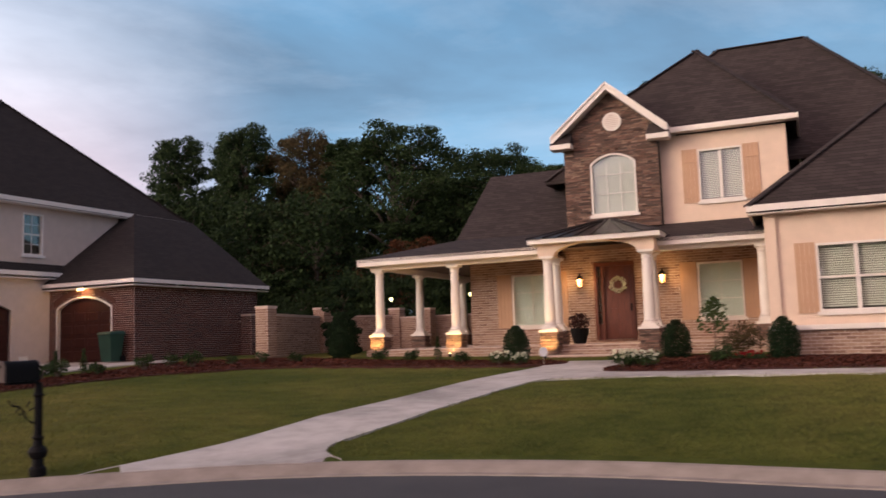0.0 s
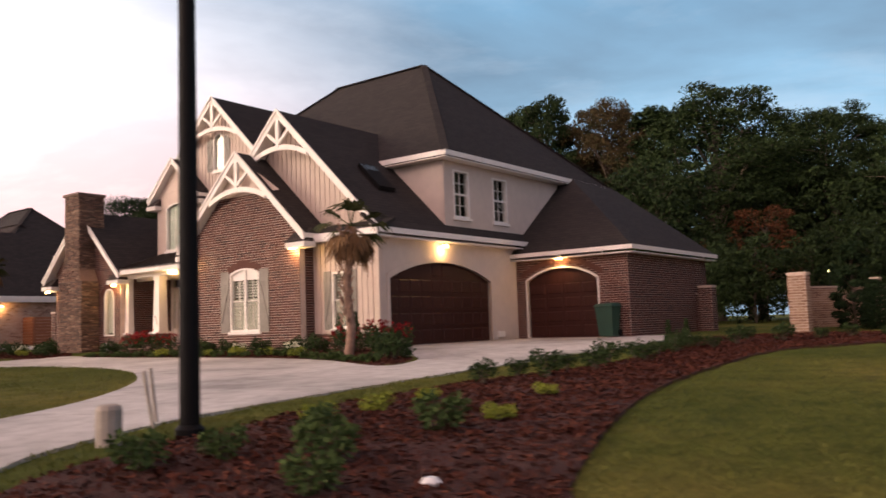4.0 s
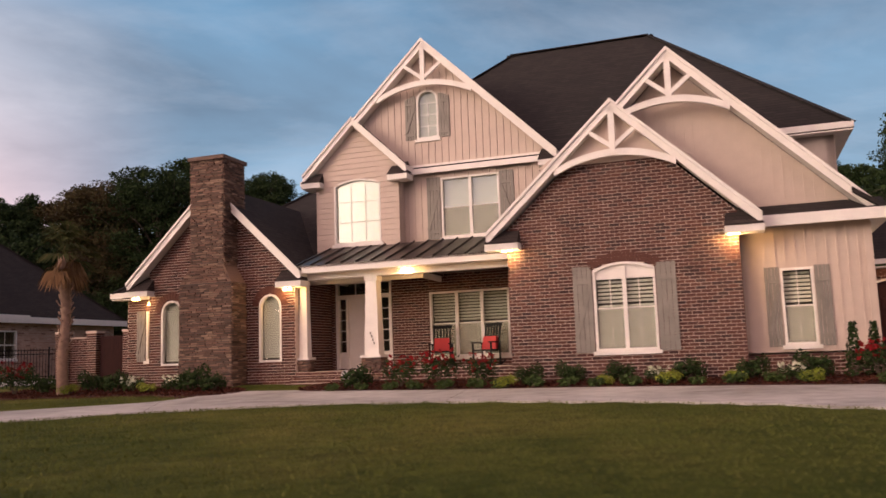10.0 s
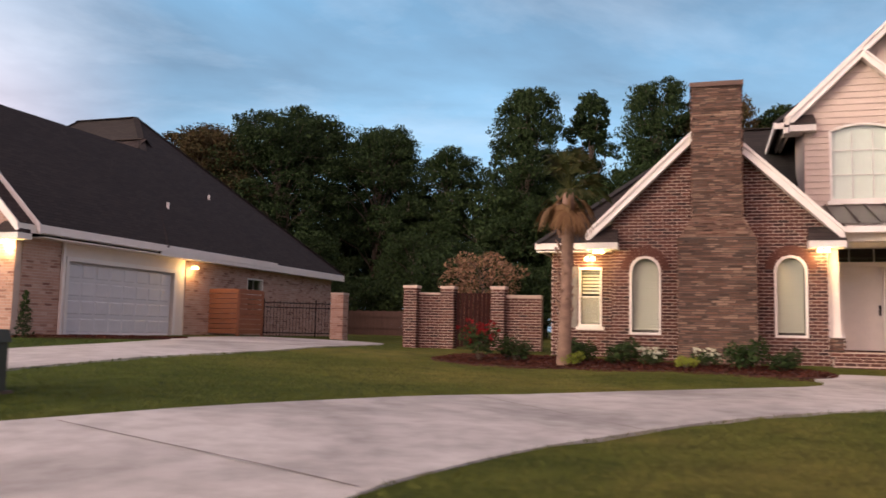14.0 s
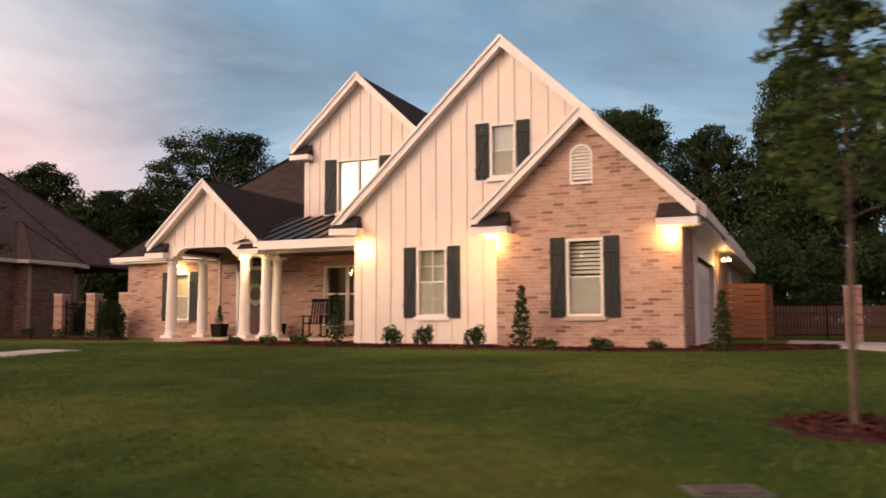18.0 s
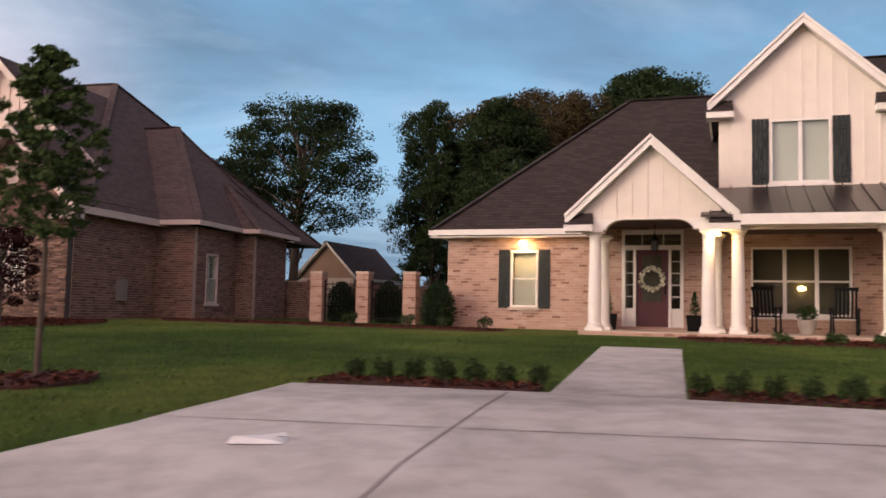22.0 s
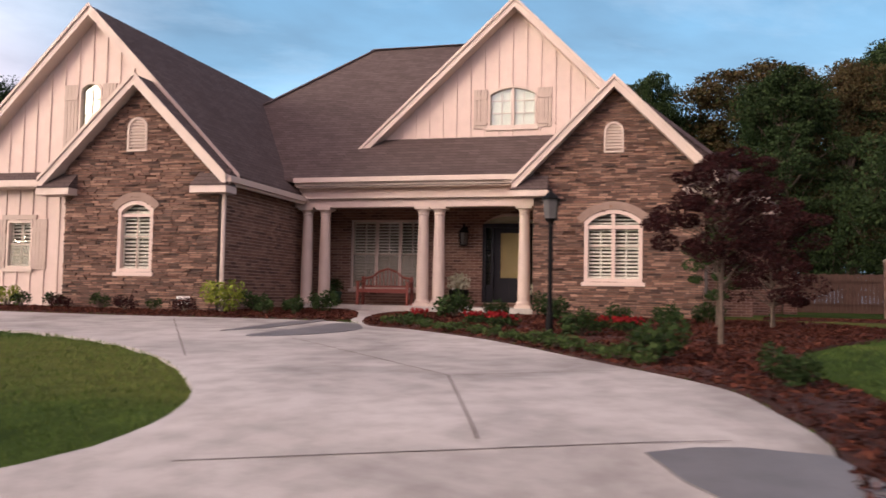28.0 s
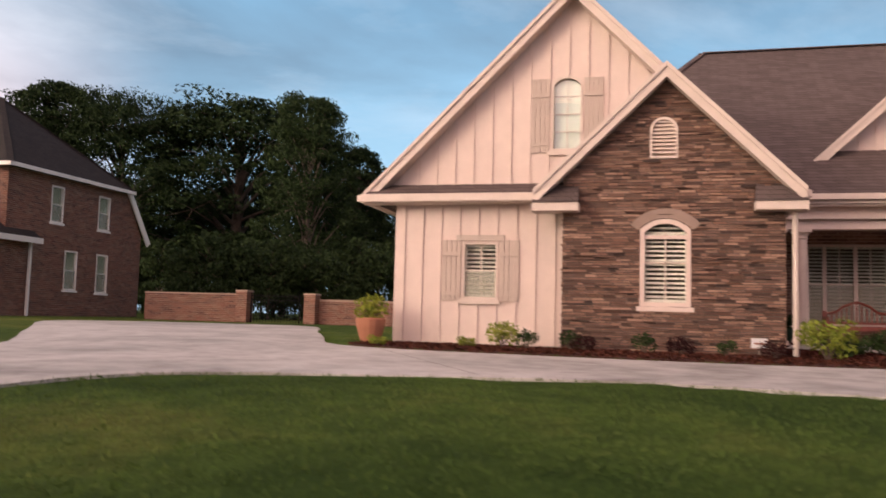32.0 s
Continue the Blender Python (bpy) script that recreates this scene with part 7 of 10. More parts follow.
    # portico gable with its arch
    gable(h, -77.40, -73.50, -75.43, 4.14, 5.98, 14.46, 20.0, ROOF_BLACK, WHITE, rake=0.17, returns=0.62)
    out = gable_wall(-77.15, -73.85, 4.05, -77.40, -73.50, -75.43, 4.14, 5.98)
    w = wall(h, "f", 14.66, out, [], PALE, thick=0.1)
    battens(h, w, "f", 14.66, out, [], 0.36, PALE, 0.05)
    n = 14
    arch = [(-77.1, 4.06), (-77.1, 3.80), (-76.55, 3.80)] + [(-75.48 - 1.0 * math.cos(math.pi * i / n), 3.80 + 0.34 * math.sin(math.pi * i / n)) for i in range(n + 1)] + [(-73.95, 3.80), (-73.95, 4.06)]
    arch = [(a, min(b, 4.04) if 2 < i < len(arch) - 2 else b) for i, (a, b) in enumerate(arch)]
    h.part("portico_arch", wall_shape(side("f", 14.62), arch[::-1], [], 0.24), WHITE)
    h.part("portico_ceiling", Shape().box(-77.0, -74.0, 14.9, 17.5, 4.12, 4.15), PORCH_WOOD)
    h.part("porch_beam", Shape().box(-73.85, -69.62, 14.74, 15.02, 3.80, 4.0), WHITE)
    h.part("porch_ceiling", Shape().box(-73.9, -69.62, 15.02, 17.54, 3.92, 3.95), PORCH_WOOD, label="dark stained board porch ceiling")
    h.part("fascia", Shape().box(-73.6, -69.7, 14.38, 14.44, 3.86, 4.10), WHITE)
    soffit(h, -73.6, -69.62, 14.44, 14.75, 3.86, WHITE)
    mr = h.part("metal_roof", Shape().slab([(-74.3, 14.4, 4.10), (-69.5, 14.4, 4.10), (-69.5, 17.5, 5.16), (-74.3, 17.5, 5.16)], 0.06), ROOF_METAL, label="dark standing seam metal porch roof")
    for i in range(11):
        u = -74.1 + i * 0.44
        h.part("roof_seam", Shape().beam((u, 14.4, 4.12), (u, 17.5, 5.18), 0.03, 0.05), ROOF_METAL, mr)
    lantern(h, -75.5, 16.4, 3.62, hang=True)
    # dormer
    hole = rect(-72.70, -71.24, 5.24, 6.90)
    out = gable_wall(-73.9, -69.94, 5.0, -74.2, -69.62, -71.89, 7.35, 9.52)
    w = wall(h, "f", 17.5, out, [hole], PALE, label="white board and batten dormer")
    battens(h, w, "f", 17.5, out, [hole], 0.36, PALE, 0.05)
    window(h, "f", 17.5, -72.70, -71.24, 5.24, 6.90, 0, 2, WHITE, "shade", (1, 1), hung=False, shutters=(0.42, DARK_SHUTTER, "z"))
    wall(h, "l", -73.96, rect(17.7, 22.5, 5.0, 7.3), [], PALE, thick=0.12)
    wall(h, "r", -69.98, rect(17.7, 22.5, 5.0, 7.3), [], PALE, thick=0.12)
    gable(h, -74.2, -69.62, -71.89, 7.35, 9.52, 17.24, 25.0, ROOF_BLACK, WHITE, rake=0.17, returns=0.62)
    # main roofs
    hip(h, -82.1, -66.0, 17.8, 29.6, 4.15, (-77.0, 23.6), (-66.5, 23.6), 9.15, ROOF_DARK, WHITE)
    soffit(h, -82.1, -77.1, 17.8, 18.2, 3.95, WHITE)
    hip(h, -78.0, -61.22, 18.2, 32.0, 4.12, (-71.2, 25.1), (-68.15, 25.1), 10.52, ROOF_BLACK)
    for u, v in ((-62.9, 20.5), (-63.9, 24.5)):
        z = 4.12 + 0.93 * (-61.22 - u)
        h.part("roof_pipe", Shape().lathe(u, v, [(z - 0.1, 0.05), (z + 0.3, 0.05)], 8), WHITE)
    for u, v, z, e in ((-65.75, 12.3, 3.72, 55), (-61.85, 12.3, 3.72, 55), (-69.36, 12.88, 3.76, 34), (-74.0, 14.50, 3.70, 45), (-79.32, 17.98, 3.82, 50)):
        eave_light(h, u, v, z, e)
    eave_light(h, -61.4, 20.15, 3.62, 30)
    return h


def gable_vent(site, plane, c, a0, a1, b0, b1, rise, trim=None):
    """A louvred attic vent with its frame."""
    P = side(plane, c)
    loop = arc_top(a0, a1, b0, b1, rise)
    ca, cb = (a0 + a1) / 2, (b0 + b1) / 2
    inner = [(ca + (a - ca) * 0.82, cb + (b - cb) * 0.88) for a, b in loop]
    v = site.part("gable_vent", ring(P, loop, inner, -0.04, 0.1), trim or WHITE)
    b = b0 + 0.1
    while b < b1 - 0.05:
        r = spans(inner, b)
        if len(r) >= 2:
            site.part("louvre", Shape().hexa([P(r[0], b, -0.02), P(r[-1], b, -0.02), P(r[-1], b + 0.045, 0.03), P(r[0], b + 0.045, 0.03), P(r[0], b + 0.014, -0.02), P(r[-1], b + 0.014, -0.02), P(r[-1], b + 0.059, 0.03), P(r[0], b + 0.059, 0.03)]), trim or WHITE, v)
        b += 0.075
    site.part("backing", wall_shape(lambda a, b_, d: P(a, b_, d + 0.09), inner, [], 0.02), TAN, v)


def gable_return(site, uE, d, ze, vF, width, roof, trim):
    r0, r1 = uE - d * 0.06, uE + d * width
    s = Shape().box(r0, r1, vF - 0.09, vF + 0.40, ze - 0.39, ze - 0.23)
    ret = site.part("eave_return", s, trim)
    cap = Shape().add([(r0, vF - 0.12, ze - 0.226), (r1, vF - 0.12, ze - 0.226), (r1, vF + 0.36, ze - 0.226), (r0, vF + 0.36, ze - 0.226), (r0 + d * 0.1, vF + 0.34, ze + 0.20), (r1 - d * 0.04, vF + 0.34, ze + 0.20)],
                      ((0, 1, 5, 4), (1, 2, 5), (0, 4, 3), (3, 4, 5, 2), (0, 3, 2, 1)))
    site.part("return_roof", cap, roof, ret)


def wreath(site, parent, u, v, z, r):
    """A leafy door wreath."""
    s, rng = Shape(), random.Random(3)
    for i in range(26):
        a = 2 * math.pi * i / 26
        leaf_cloud(s, (u + r * math.cos(a), v - 0.05, z + r * math.sin(a)), (0.08, 0.05, 0.08), 9, 0.09, rng, 0.2)
    site.part("wreath", s, FLOWER_WHITE, parent, "pale leafy wreath", fix=False)


def lantern(site, u, v, z, hang=False, lit=False, size=1.0):
    """A wall or hanging lantern."""
    k = size
    s = Shape().lathe(u, v, [(z - 0.22 * k, 0.03 * k), (z - 0.20 * k, 0.09 * k), (z - 0.19 * k, 0.09 * k)], 6)
    s.lathe(u, v, [(z + 0.06 * k, 0.12 * k), (z + 0.08 * k, 0.12 * k), (z + 0.2 * k, 0.02 * k), (z + 0.26 * k, 0.02 * k)], 6)
    for i in range(6):
        a = math.pi / 3 * i
        s.beam((u + 0.085 * k * math.cos(a), v + 0.085 * k * math.sin(a), z - 0.19 * k), (u + 0.11 * k * math.cos(a), v + 0.11 * k * math.sin(a), z + 0.06 * k), 0.012, 0.012)
    if hang:
        s.lathe(u, v, [(z + 0.26, 0.008), (z + 0.55, 0.008)], 5)
    else:
        s.beam((u, v, z + 0.22 * k), (u, v + 0.25, z + 0.1), 0.03, 0.03)
        s.box(u - 0.05 * k, u + 0.05 * k, v + 0.22, v + 0.25, z - 0.05 * k, z + 0.2 * k)
    body = site.part("lantern", s, BLACK)
    site.part("lantern_glass", Shape().lathe(u, v, [(z - 0.185 * k, 0.07 * k), (z + 0.055 * k, 0.095 * k)], 6), LANTERN_LIT if lit else LANTERN_GLASS, body)
    if lit:
        lamp = new("porch_lamp", bpy.data.lights.new("porch_lamp", "POINT"))
        lamp.data.energy, lamp.data.color, lamp.data.shadow_soft_size = 38, (1.0, 0.55, 0.2), 0.08
        lamp.parent = body
        o = site.root["base"]
        lamp.location = (u - o[0], v - 0.16 - o[1], z - o[2])


HOUSE_C = house_c()


# ---- stone-gabled house with blush board and batten ----
def house_d():
    h = Site("house", -22, (-98, 24, 1.4), "stone-gabled house with blush siding, brown roof and columned porch", "house")
    g0 = 1.2
    # left stone gable
    vent, win = arc_top(-103.83, -103.30, 5.05, 5.86, 0.24), arc_top(-104.0, -103.06, 2.2, 3.88, 0.20)
    out = gable_wall(-105.48, -101.38, g0, -106.0, -101.08, -103.52, 4.40, 6.82)
    wall(h, "f", 17.05, out, [vent, win], STONE_D, label="grey brown ledgestone gable wall", single=300)
    window(h, "f", 17.05, -104.0, -103.06, 2.2, 3.88, 0.20, 1, BLUSH, "louvre", (2, 2), hung=False, sill=BLUSH, frame_w=0.085)
    h.part("transom_rail", pbox(side("f", 17.05), -103.95, -103.11, 3.50, 3.57, 0.02, 0.09), BLUSH)
    stone_lintel(h, side("f", 17.05), -104.0, -103.06, 3.88, 0.20)
    gable_vent(h, "f", 17.05, -103.83, -103.30, 5.05, 5.86, 0.24, FAWN)
    gable(h, -106.0, -101.08, -103.52, 4.40, 6.82, 16.78, 24.0, ROOF_BROWN, FAWN, returns=0.85, rake=0.19)
    wall(h, "l", -105.48, rect(17.26, 17.8, g0, 4.3), [], STONE_D, thick=0.1)
    wall(h, "r", -101.36, rect(17.26, 21.2, g0, 4.4), [], BRICK_D, label="brown brick porch side")
    wall(h, "r", -101.36, rect(21.2, 23.1, g0, 4.4), [], BRICK_D)
    h.part("downspout", Shape().lathe(-101.22, 17.0, [(1.3, 0.05), (4.1, 0.05)], 8).beam((-101.22, 17.0, 4.08), (-101.02, 16.82, 4.3), 0.09, 0.09), FAWN)
    h.part("gutter", Shape().box(-101.06, -100.96, 16.8, 21.0, 4.26, 4.38), FAWN)
    # left board and batten
    hole = rect(-107.62, -106.86, 2.28, 3.48)
    out = rect(-109.1, -105.48, g0 + 0.1, 4.3)
    w = wall(h, "f", 17.6, out, [hole], BLUSH, label="blush board and batten wall")
    battens(h, w, "f", 17.6, out, [hole], 0.40, BLUSH, 0.06, 0.0, 0.03)
    window(h, "f", 17.6, -107.62, -106.86, 2.28, 3.48, 0, 1, FAWN, "louvre", (2, 4), shutters=(0.42, TAN_SHUTTER, "board"), sill=FAWN)
    h.part("lintel", Shape().box(-107.75, -106.73, 17.54, 17.59, 3.5, 3.62), TAN_SHUTTER)
    h.part("pent_roof", Shape().slab([(-109.75, 17.2, 4.42), (-104.5, 17.2, 4.42), (-104.5, 17.9, 4.76), (-109.5, 17.9, 4.76)], 0.1), ROOF_BROWN)
    h.part("fascia", Shape().box(-109.75, -105.9, 17.14, 17.2, 4.28, 4.44), FAWN)
    soffit(h, -109.75, -105.48, 17.2, 17.6, 4.26, FAWN)
    wall(h, "l", -109.1, rect(17.8, 33.0, g0, 4.3), [], BLUSH)
    win = arc_top(-105.85, -105.19, 5.40, 7.0, 0.16)
    out = gable_wall(-109.3, -101.55, 4.5, -109.75, -101.15, -105.4, 4.50, 8.84)
    w = wall(h, "f", 17.85, out, [win], BLUSH, thick=0.15, label="blush board and batten gable")
    battens(h, w, "f", 17.85, out, [win], 0.40, BLUSH, 0.06, 0.0, 0.03)
    window(h, "f", 17.85, -105.85, -105.19, 5.40, 7.0, 0.16, 1, FAWN, "sheer_sheen", (2, 4), hung=False, shutters=(0.40, TAN_SHUTTER, "board"), sill=FAWN)
    gable(h, -109.75, -101.15, -105.4, 4.50, 8.84, 17.52, 34.0, ROOF_BROWN, FAWN, eave_trim=False, rake=0.19)
    h.part("gutter", Shape().box(-109.85, -109.75, 17.2, 31.0, 4.3, 4.42), FAWN)
    # porch
    h.part("porch_floor", Shape().box(-101.36, -94.66, 20.8, 23.2, 1.1, 1.5), CONCRETE)
    holes = [rect(-100.45, -98.2, 1.95, 3.96), arc_top(-96.52, -94.98, 1.62, 4.12, 0.36)]
    wall(h, "f", 23.1, rect(-101.36, -94.6, g0, 4.5), holes, BRICK_D, label="brown brick porch wall")
    window(h, "f", 23.1, -100.45, -98.2, 1.95, 3.96, 0, 3, FAWN, "louvre", (2, 2))
    # the door glass is backed with amber to paint the lit hall
    d = door_set(h, "f", 23.1, -96.52, -94.98, 1.62, 3.78, (-96.2, -95.25), NAVY_DOOR, NAVY_DOOR, True, 0.0, glazed=True, backing=HALL_GLOW)
    fan, pane = arc_top(-96.52, -94.98, 3.80, 4.12, 0.31), arc_top(-96.44, -95.06, 3.85, 4.06, 0.20)
    P = side("f", 23.1)
    h.part("fan_light", ring(P, fan, pane, -0.02, 0.1), FAWN, d)
    h.part("fan_pane", wall_shape(lambda a, b, e: P(a, b, e + 0.05), pane, [], 0.006), GLASS, d)
    # white sheet painted in for the bright reflection in the fan pane
    h.part("fan_blind", wall_shape(lambda a, b, e: P(a, b, e + 0.06), pane, [], 0.006), WHITE, d)
    h.part("porch_ceiling", Shape().box(-101.36, -94.6, 20.9, 23.1, 4.34, 4.38), FAWN)
    h.part("porch_beam", Shape().box(-101.36, -94.66, 21.06, 21.36, 4.12, 4.62), BLUSH)
    h.part("fascia", Shape().box(-101.2, -94.7, 20.7, 20.76, 4.66, 4.86), FAWN)
    h.part("gutter", Shape().box(-101.2, -94.9, 20.58, 20.695, 4.74, 4.87), FAWN)
    soffit(h, -101.2, -94.66, 20.76, 21.06, 4.62, FAWN)
    for u in (-101.02, -100.50, -97.72, -97.28, -95.02):
        column(h, u, 21.21, 1.5, 4.12, 0.16, FAWN)
    lantern(h, -97.02, 22.85, 3.48, size=1.35)
    # big gable over the porch
    win = arc_top(-96.36, -95.0, 6.52, 7.68, 0.2)
    out = gable_wall(-99.5, -91.6, 5.8, -99.98, -91.18, -95.58, 5.93, 10.02)
    w = wall(h, "f", 22.85, out, [win], BLUSH, thick=0.15, label="blush board and batten gable")
    battens(h, w, "f", 22.85, out, [win], 0.40, BLUSH, 0.06, 0.0, 0.03)
    # here too a pale sheet takes the place of the sky's reflection
    window(h, "f", 22.85, -96.36, -95.0, 6.52, 7.68, 0.2, 2, FAWN, "sheer_sheen", (2, 3), hung=False, shutters=(0.40, TAN_SHUTTER, "board"), sill=FAWN)
    gable(h, -99.98, -92.66, -95.58, 5.93, 10.02, 22.45, 29.0, ROOF_BROWN, FAWN, eave_trim=False, rake=0.19, zER=7.04)
    h.part("roof_slope", Shape().slab([(-95.58, 22.62, 10.04), (-90.3, 22.62, 4.64), (-90.3, 29.6, 4.64), (-95.58, 29.6, 10.04)], 0.1), ROOF_BROWN)
    h.part("roof_slope", Shape().slab([(-102.6, 20.7, 4.88), (-91.5, 20.7, 4.88), (-91.5, 23.2, 6.2), (-102.6, 23.2, 6.2)], 0.1), ROOF_BROWN)
    # right stone gable
    vent, win = arc_top(-92.97, -92.5, 5.30, 6.05, 0.22), arc_top(-93.42, -92.05, 2.18, 3.92, 0.28)
    out = gable_wall(-94.66, -90.66, g0, -95.12, -90.3, -92.72, 4.62, 7.08)
    wall(h, "f", 20.35, out, [vent, win], STONE_D, label="grey brown ledgestone gable wall", single=300)
    window(h, "f", 20.35, -93.42, -92.05, 2.18, 3.92, 0.28, 2, BLUSH, "louvre", (1, 2), hung=False, sill=BLUSH, frame_w=0.085)
    h.part("transom_rail", pbox(side("f", 20.35), -93.36, -92.11, 3.46, 3.55, 0.02, 0.09), BLUSH)
    stone_lintel(h, side("f", 20.35), -93.42, -92.05, 3.92, 0.28)
    gable_vent(h, "f", 20.35, -92.97, -92.5, 5.30, 6.05, 0.22, FAWN)
    gable(h, -95.12, -90.3, -92.72, 4.62, 7.08, 20.05, 28.0, ROOF_BROWN, FAWN, returns=0.85, rake=0.19)
    wall(h, "l", -94.66, rect(20.56, 23.1, g0, 4.5), [], BRICK_D, thick=0.15)
    # right side, stepping out twice
    wall(h, "r", -90.64, rect(20.56, 24.7, g0, 4.45), [], BRICK_D, label="brown brick side wall")
    wall(h, "f", 24.7, rect(-90.64, -89.2, g0, 4.45), [], BRICK_D)
    wall(h, "r", -89.2, rect(24.91, 27.6, g0, 4.45), [rect(25.5, 26.3, 1.9, 3.6)], BRICK_D, label="brown brick side wall")
    window(h, "r", -89.2, 25.5, 26.3, 1.9, 3.6, 0, 1, BLUSH, "louvre", (1, 2))
    wall(h, "f", 27.6, rect(-89.2, -88.5, g0, 4.45), [], BRICK_D)
    wall(h, "r", -88.5, rect(27.81, 30.3, g0, 4.45), [], BRICK_D, label="brown brick side wall")
    wall(h, "b", 30.3, rect(-91.5, -88.7, g0, 4.4), [], BRICK_D[1])
    wall(h, "r", -91.5, rect(30.5, 34.0, g0, 4.4), [], BRICK_D[1])
    wall(h, "b", 34.0, rect(-109.1, -91.5, g0, 4.4), [], BRICK_D[1])
    h.part("meter_box", Shape().box(-90.63, -90.48, 22.6, 23.0, 1.9, 2.6), GREY_SHUTTER)
    hip(h, -98.6, -88.8, 24.3, 31.6, 4.62, (-94.4, 29.1), (-92.86, 29.1), 8.92, ROOF_BROWN, FAWN)
    hip(h, -92.0, -88.12, 27.25, 30.7, 4.60, (-90.4, 28.9), (-90.4, 29.0), 6.5, ROOF_BROWN, FAWN)
    hip(h, -107.2, -90.55, 20.9, 38.6, 4.92, (-102.3, 29.75), (-96.3, 29.75), 11.03, ROOF_BROWN)
    return h


def stone_lintel(site, P, a0, a1, b1, rise):
    """An arched cast-stone head over a window."""
    n, w = 12, (a1 - a0) / 2
    r = (w * w + rise * rise) / (2 * rise)
    ca, cz = (a0 + a1) / 2, b1 - r
    half = math.asin(min(1, w / r)) * 1.08
    arc = [-half + 2 * half * i / n for i in range(n + 1)]
    loop = [(ca + (r + 0.012) * math.sin(t), cz + (r + 0.012) * math.cos(t)) for t in arc] + [(ca + (r + 0.2) * math.sin(t), cz + (r + 0.2) * math.cos(t)) for t in arc[::-1]]
    site.part("stone_head", wall_shape(lambda a, b, d: P(a, b, d - 0.05), loop, [], 0.07), CAST_STONE)


HOUSE_D = house_d()


# ---- peach stucco and brick house with a wrapped porch ----
def house_a():
    h = Site("house", -23, (-5, 28, 0.8), "two-storey peach stucco and mottled brick house with arched portico", "house")
    g0 = 0.5
    h.part("porch_floor", Shape().box(-13.15, -0.8, 24.45, 27.2, 0.4, 1.13), MORTAR)
    h.part("porch_floor", Shape().box(-13.15, -10.55, 27.2, 33.0, 0.4, 1.13), MORTAR)
    for pl, c, lo, hi in (("f", 24.45, -13.15, -0.8), ("l", -13.15, 24.45, 33.0)):
        P = side(pl, c)
        h.part("porch_edge", masonry_shape(P, masonry(P, rect(lo, hi, 0.55, 1.13), [], RNG)), BRICK_TAN, fix=False)
    for i in range(3):
        s = h.part("step", Shape().box(-7.0, -3.9, 23.45 + 0.33 * i, 24.44, 0.4, 0.72 + 0.14 * i), MORTAR)
        P = side("f", 23.45 + 0.33 * i)
        h.part("step_bricks", masonry_shape(P, masonry(P, rect(-7.0, -3.9, 0.5, 0.72 + 0.14 * i), [], RNG)), BRICK_TAN, s, fix=False)
    for u, v in ((-12.82, 24.8), (-10.16, 24.8), (-12.86, 28.0), (-12.86, 32.2), (-1.05, 24.75)):
        column(h, u, v, 1.13, 3.72, 0.15, CREAM, False, (0.235, 0.42), (STONE_BROWN, True))
    for u in (-6.9, -4.05):
        column(h, u, 24.05, 0.9, 3.72, 0.16, CREAM, False, (0.25, 0.62), (STONE_BROWN, True))
        column(h, u, 24.9, 1.13, 3.72, 0.15, CREAM, False, (0.235, 0.42), (STONE_BROWN, True))
    # portico arch and its low metal roof
    n = 14
    arch = [(-7.15, 4.12), (-7.15, 3.70), (-6.7, 3.70)] + [(-5.475 - 1.2 * math.cos(math.pi * i / n), 3.70 + 0.37 * math.sin(math.pi * i / n)) for i in range(n + 1)] + [(-3.8, 3.70), (-3.8, 4.12)]
    h.part("portico_arch", wall_shape(side("f", 23.86), arch[::-1], [], 0.3), PEACH)
    h.part("portico_side", Shape().box(-7.15, -6.9, 24.16, 25.2, 3.7, 4.12), PEACH)
    h.part("portico_side", Shape().box(-4.05, -3.8, 24.16, 25.2, 3.7, 4.12), PEACH)
    h.part("fascia", Shape().box(-7.38, -3.57, 23.6, 25.0, 4.06, 4.20), CREAM)
    h.part("portico_roof", Shape().add([(-7.42, 23.55, 4.2), (-3.53, 23.55, 4.2), (-3.53, 26.6, 4.2), (-7.42, 26.6, 4.2), (-5.6, 25.6, 4.86), (-5.2, 25.6, 4.86)], ((0, 1, 5, 4), (1, 2, 5), (2, 3, 4, 5), (3, 0, 4), (3, 2, 1, 0))), ROOF_METAL)
    for i in range(9):
        q = i / 8
        h.part("roof_seam", Shape().beam((-7.38 + 3.81 * q, 23.56, 4.22), (-5.58 + 0.36 * q, 25.58, 4.87), 0.03, 0.045), ROOF_METAL)
    for u0, u1 in ((-13.1, -7.15), (-3.8, -0.8)):
        h.part("porch_beam", Shape().box(u0, u1, 24.68, 24.94, 3.72, 3.92), CREAM)
        h.part("fascia", Shape().box(u0 - 0.25, u1 + 0.1, 24.35, 24.42, 3.84, 4.06), CREAM)
        soffit(h, u0 - 0.2, u1, 24.42, 24.7, 3.84, CREAM)
        h.part("porch_ceiling", Shape().box(u0, u1, 24.9, 27.15, 3.90, 3.93), PORCH_OAK)
    h.part("porch_ceiling", Shape().box(-7.15, -3.8, 24.2, 27.15, 4.12, 4.15), PORCH_OAK)
    h.part("porch_beam", Shape().box(-12.98, -12.74, 24.94, 33.0, 3.72, 3.92), CREAM)
    h.part("fascia", Shape().box(-13.4, -13.33, 24.35, 33.4, 3.84, 4.06), CREAM)
    h.part("porch_ceiling", Shape().box(-13.0, -10.5, 27.15, 33.0, 3.90, 3.93), PORCH_OAK)
    # porch walls
    holes = [rect(-9.06, -7.68, 1.73, 3.45), rect(-6.28, -4.98, 1.22, 3.62), rect(-3.06, -1.74, 1.78, 3.50)]
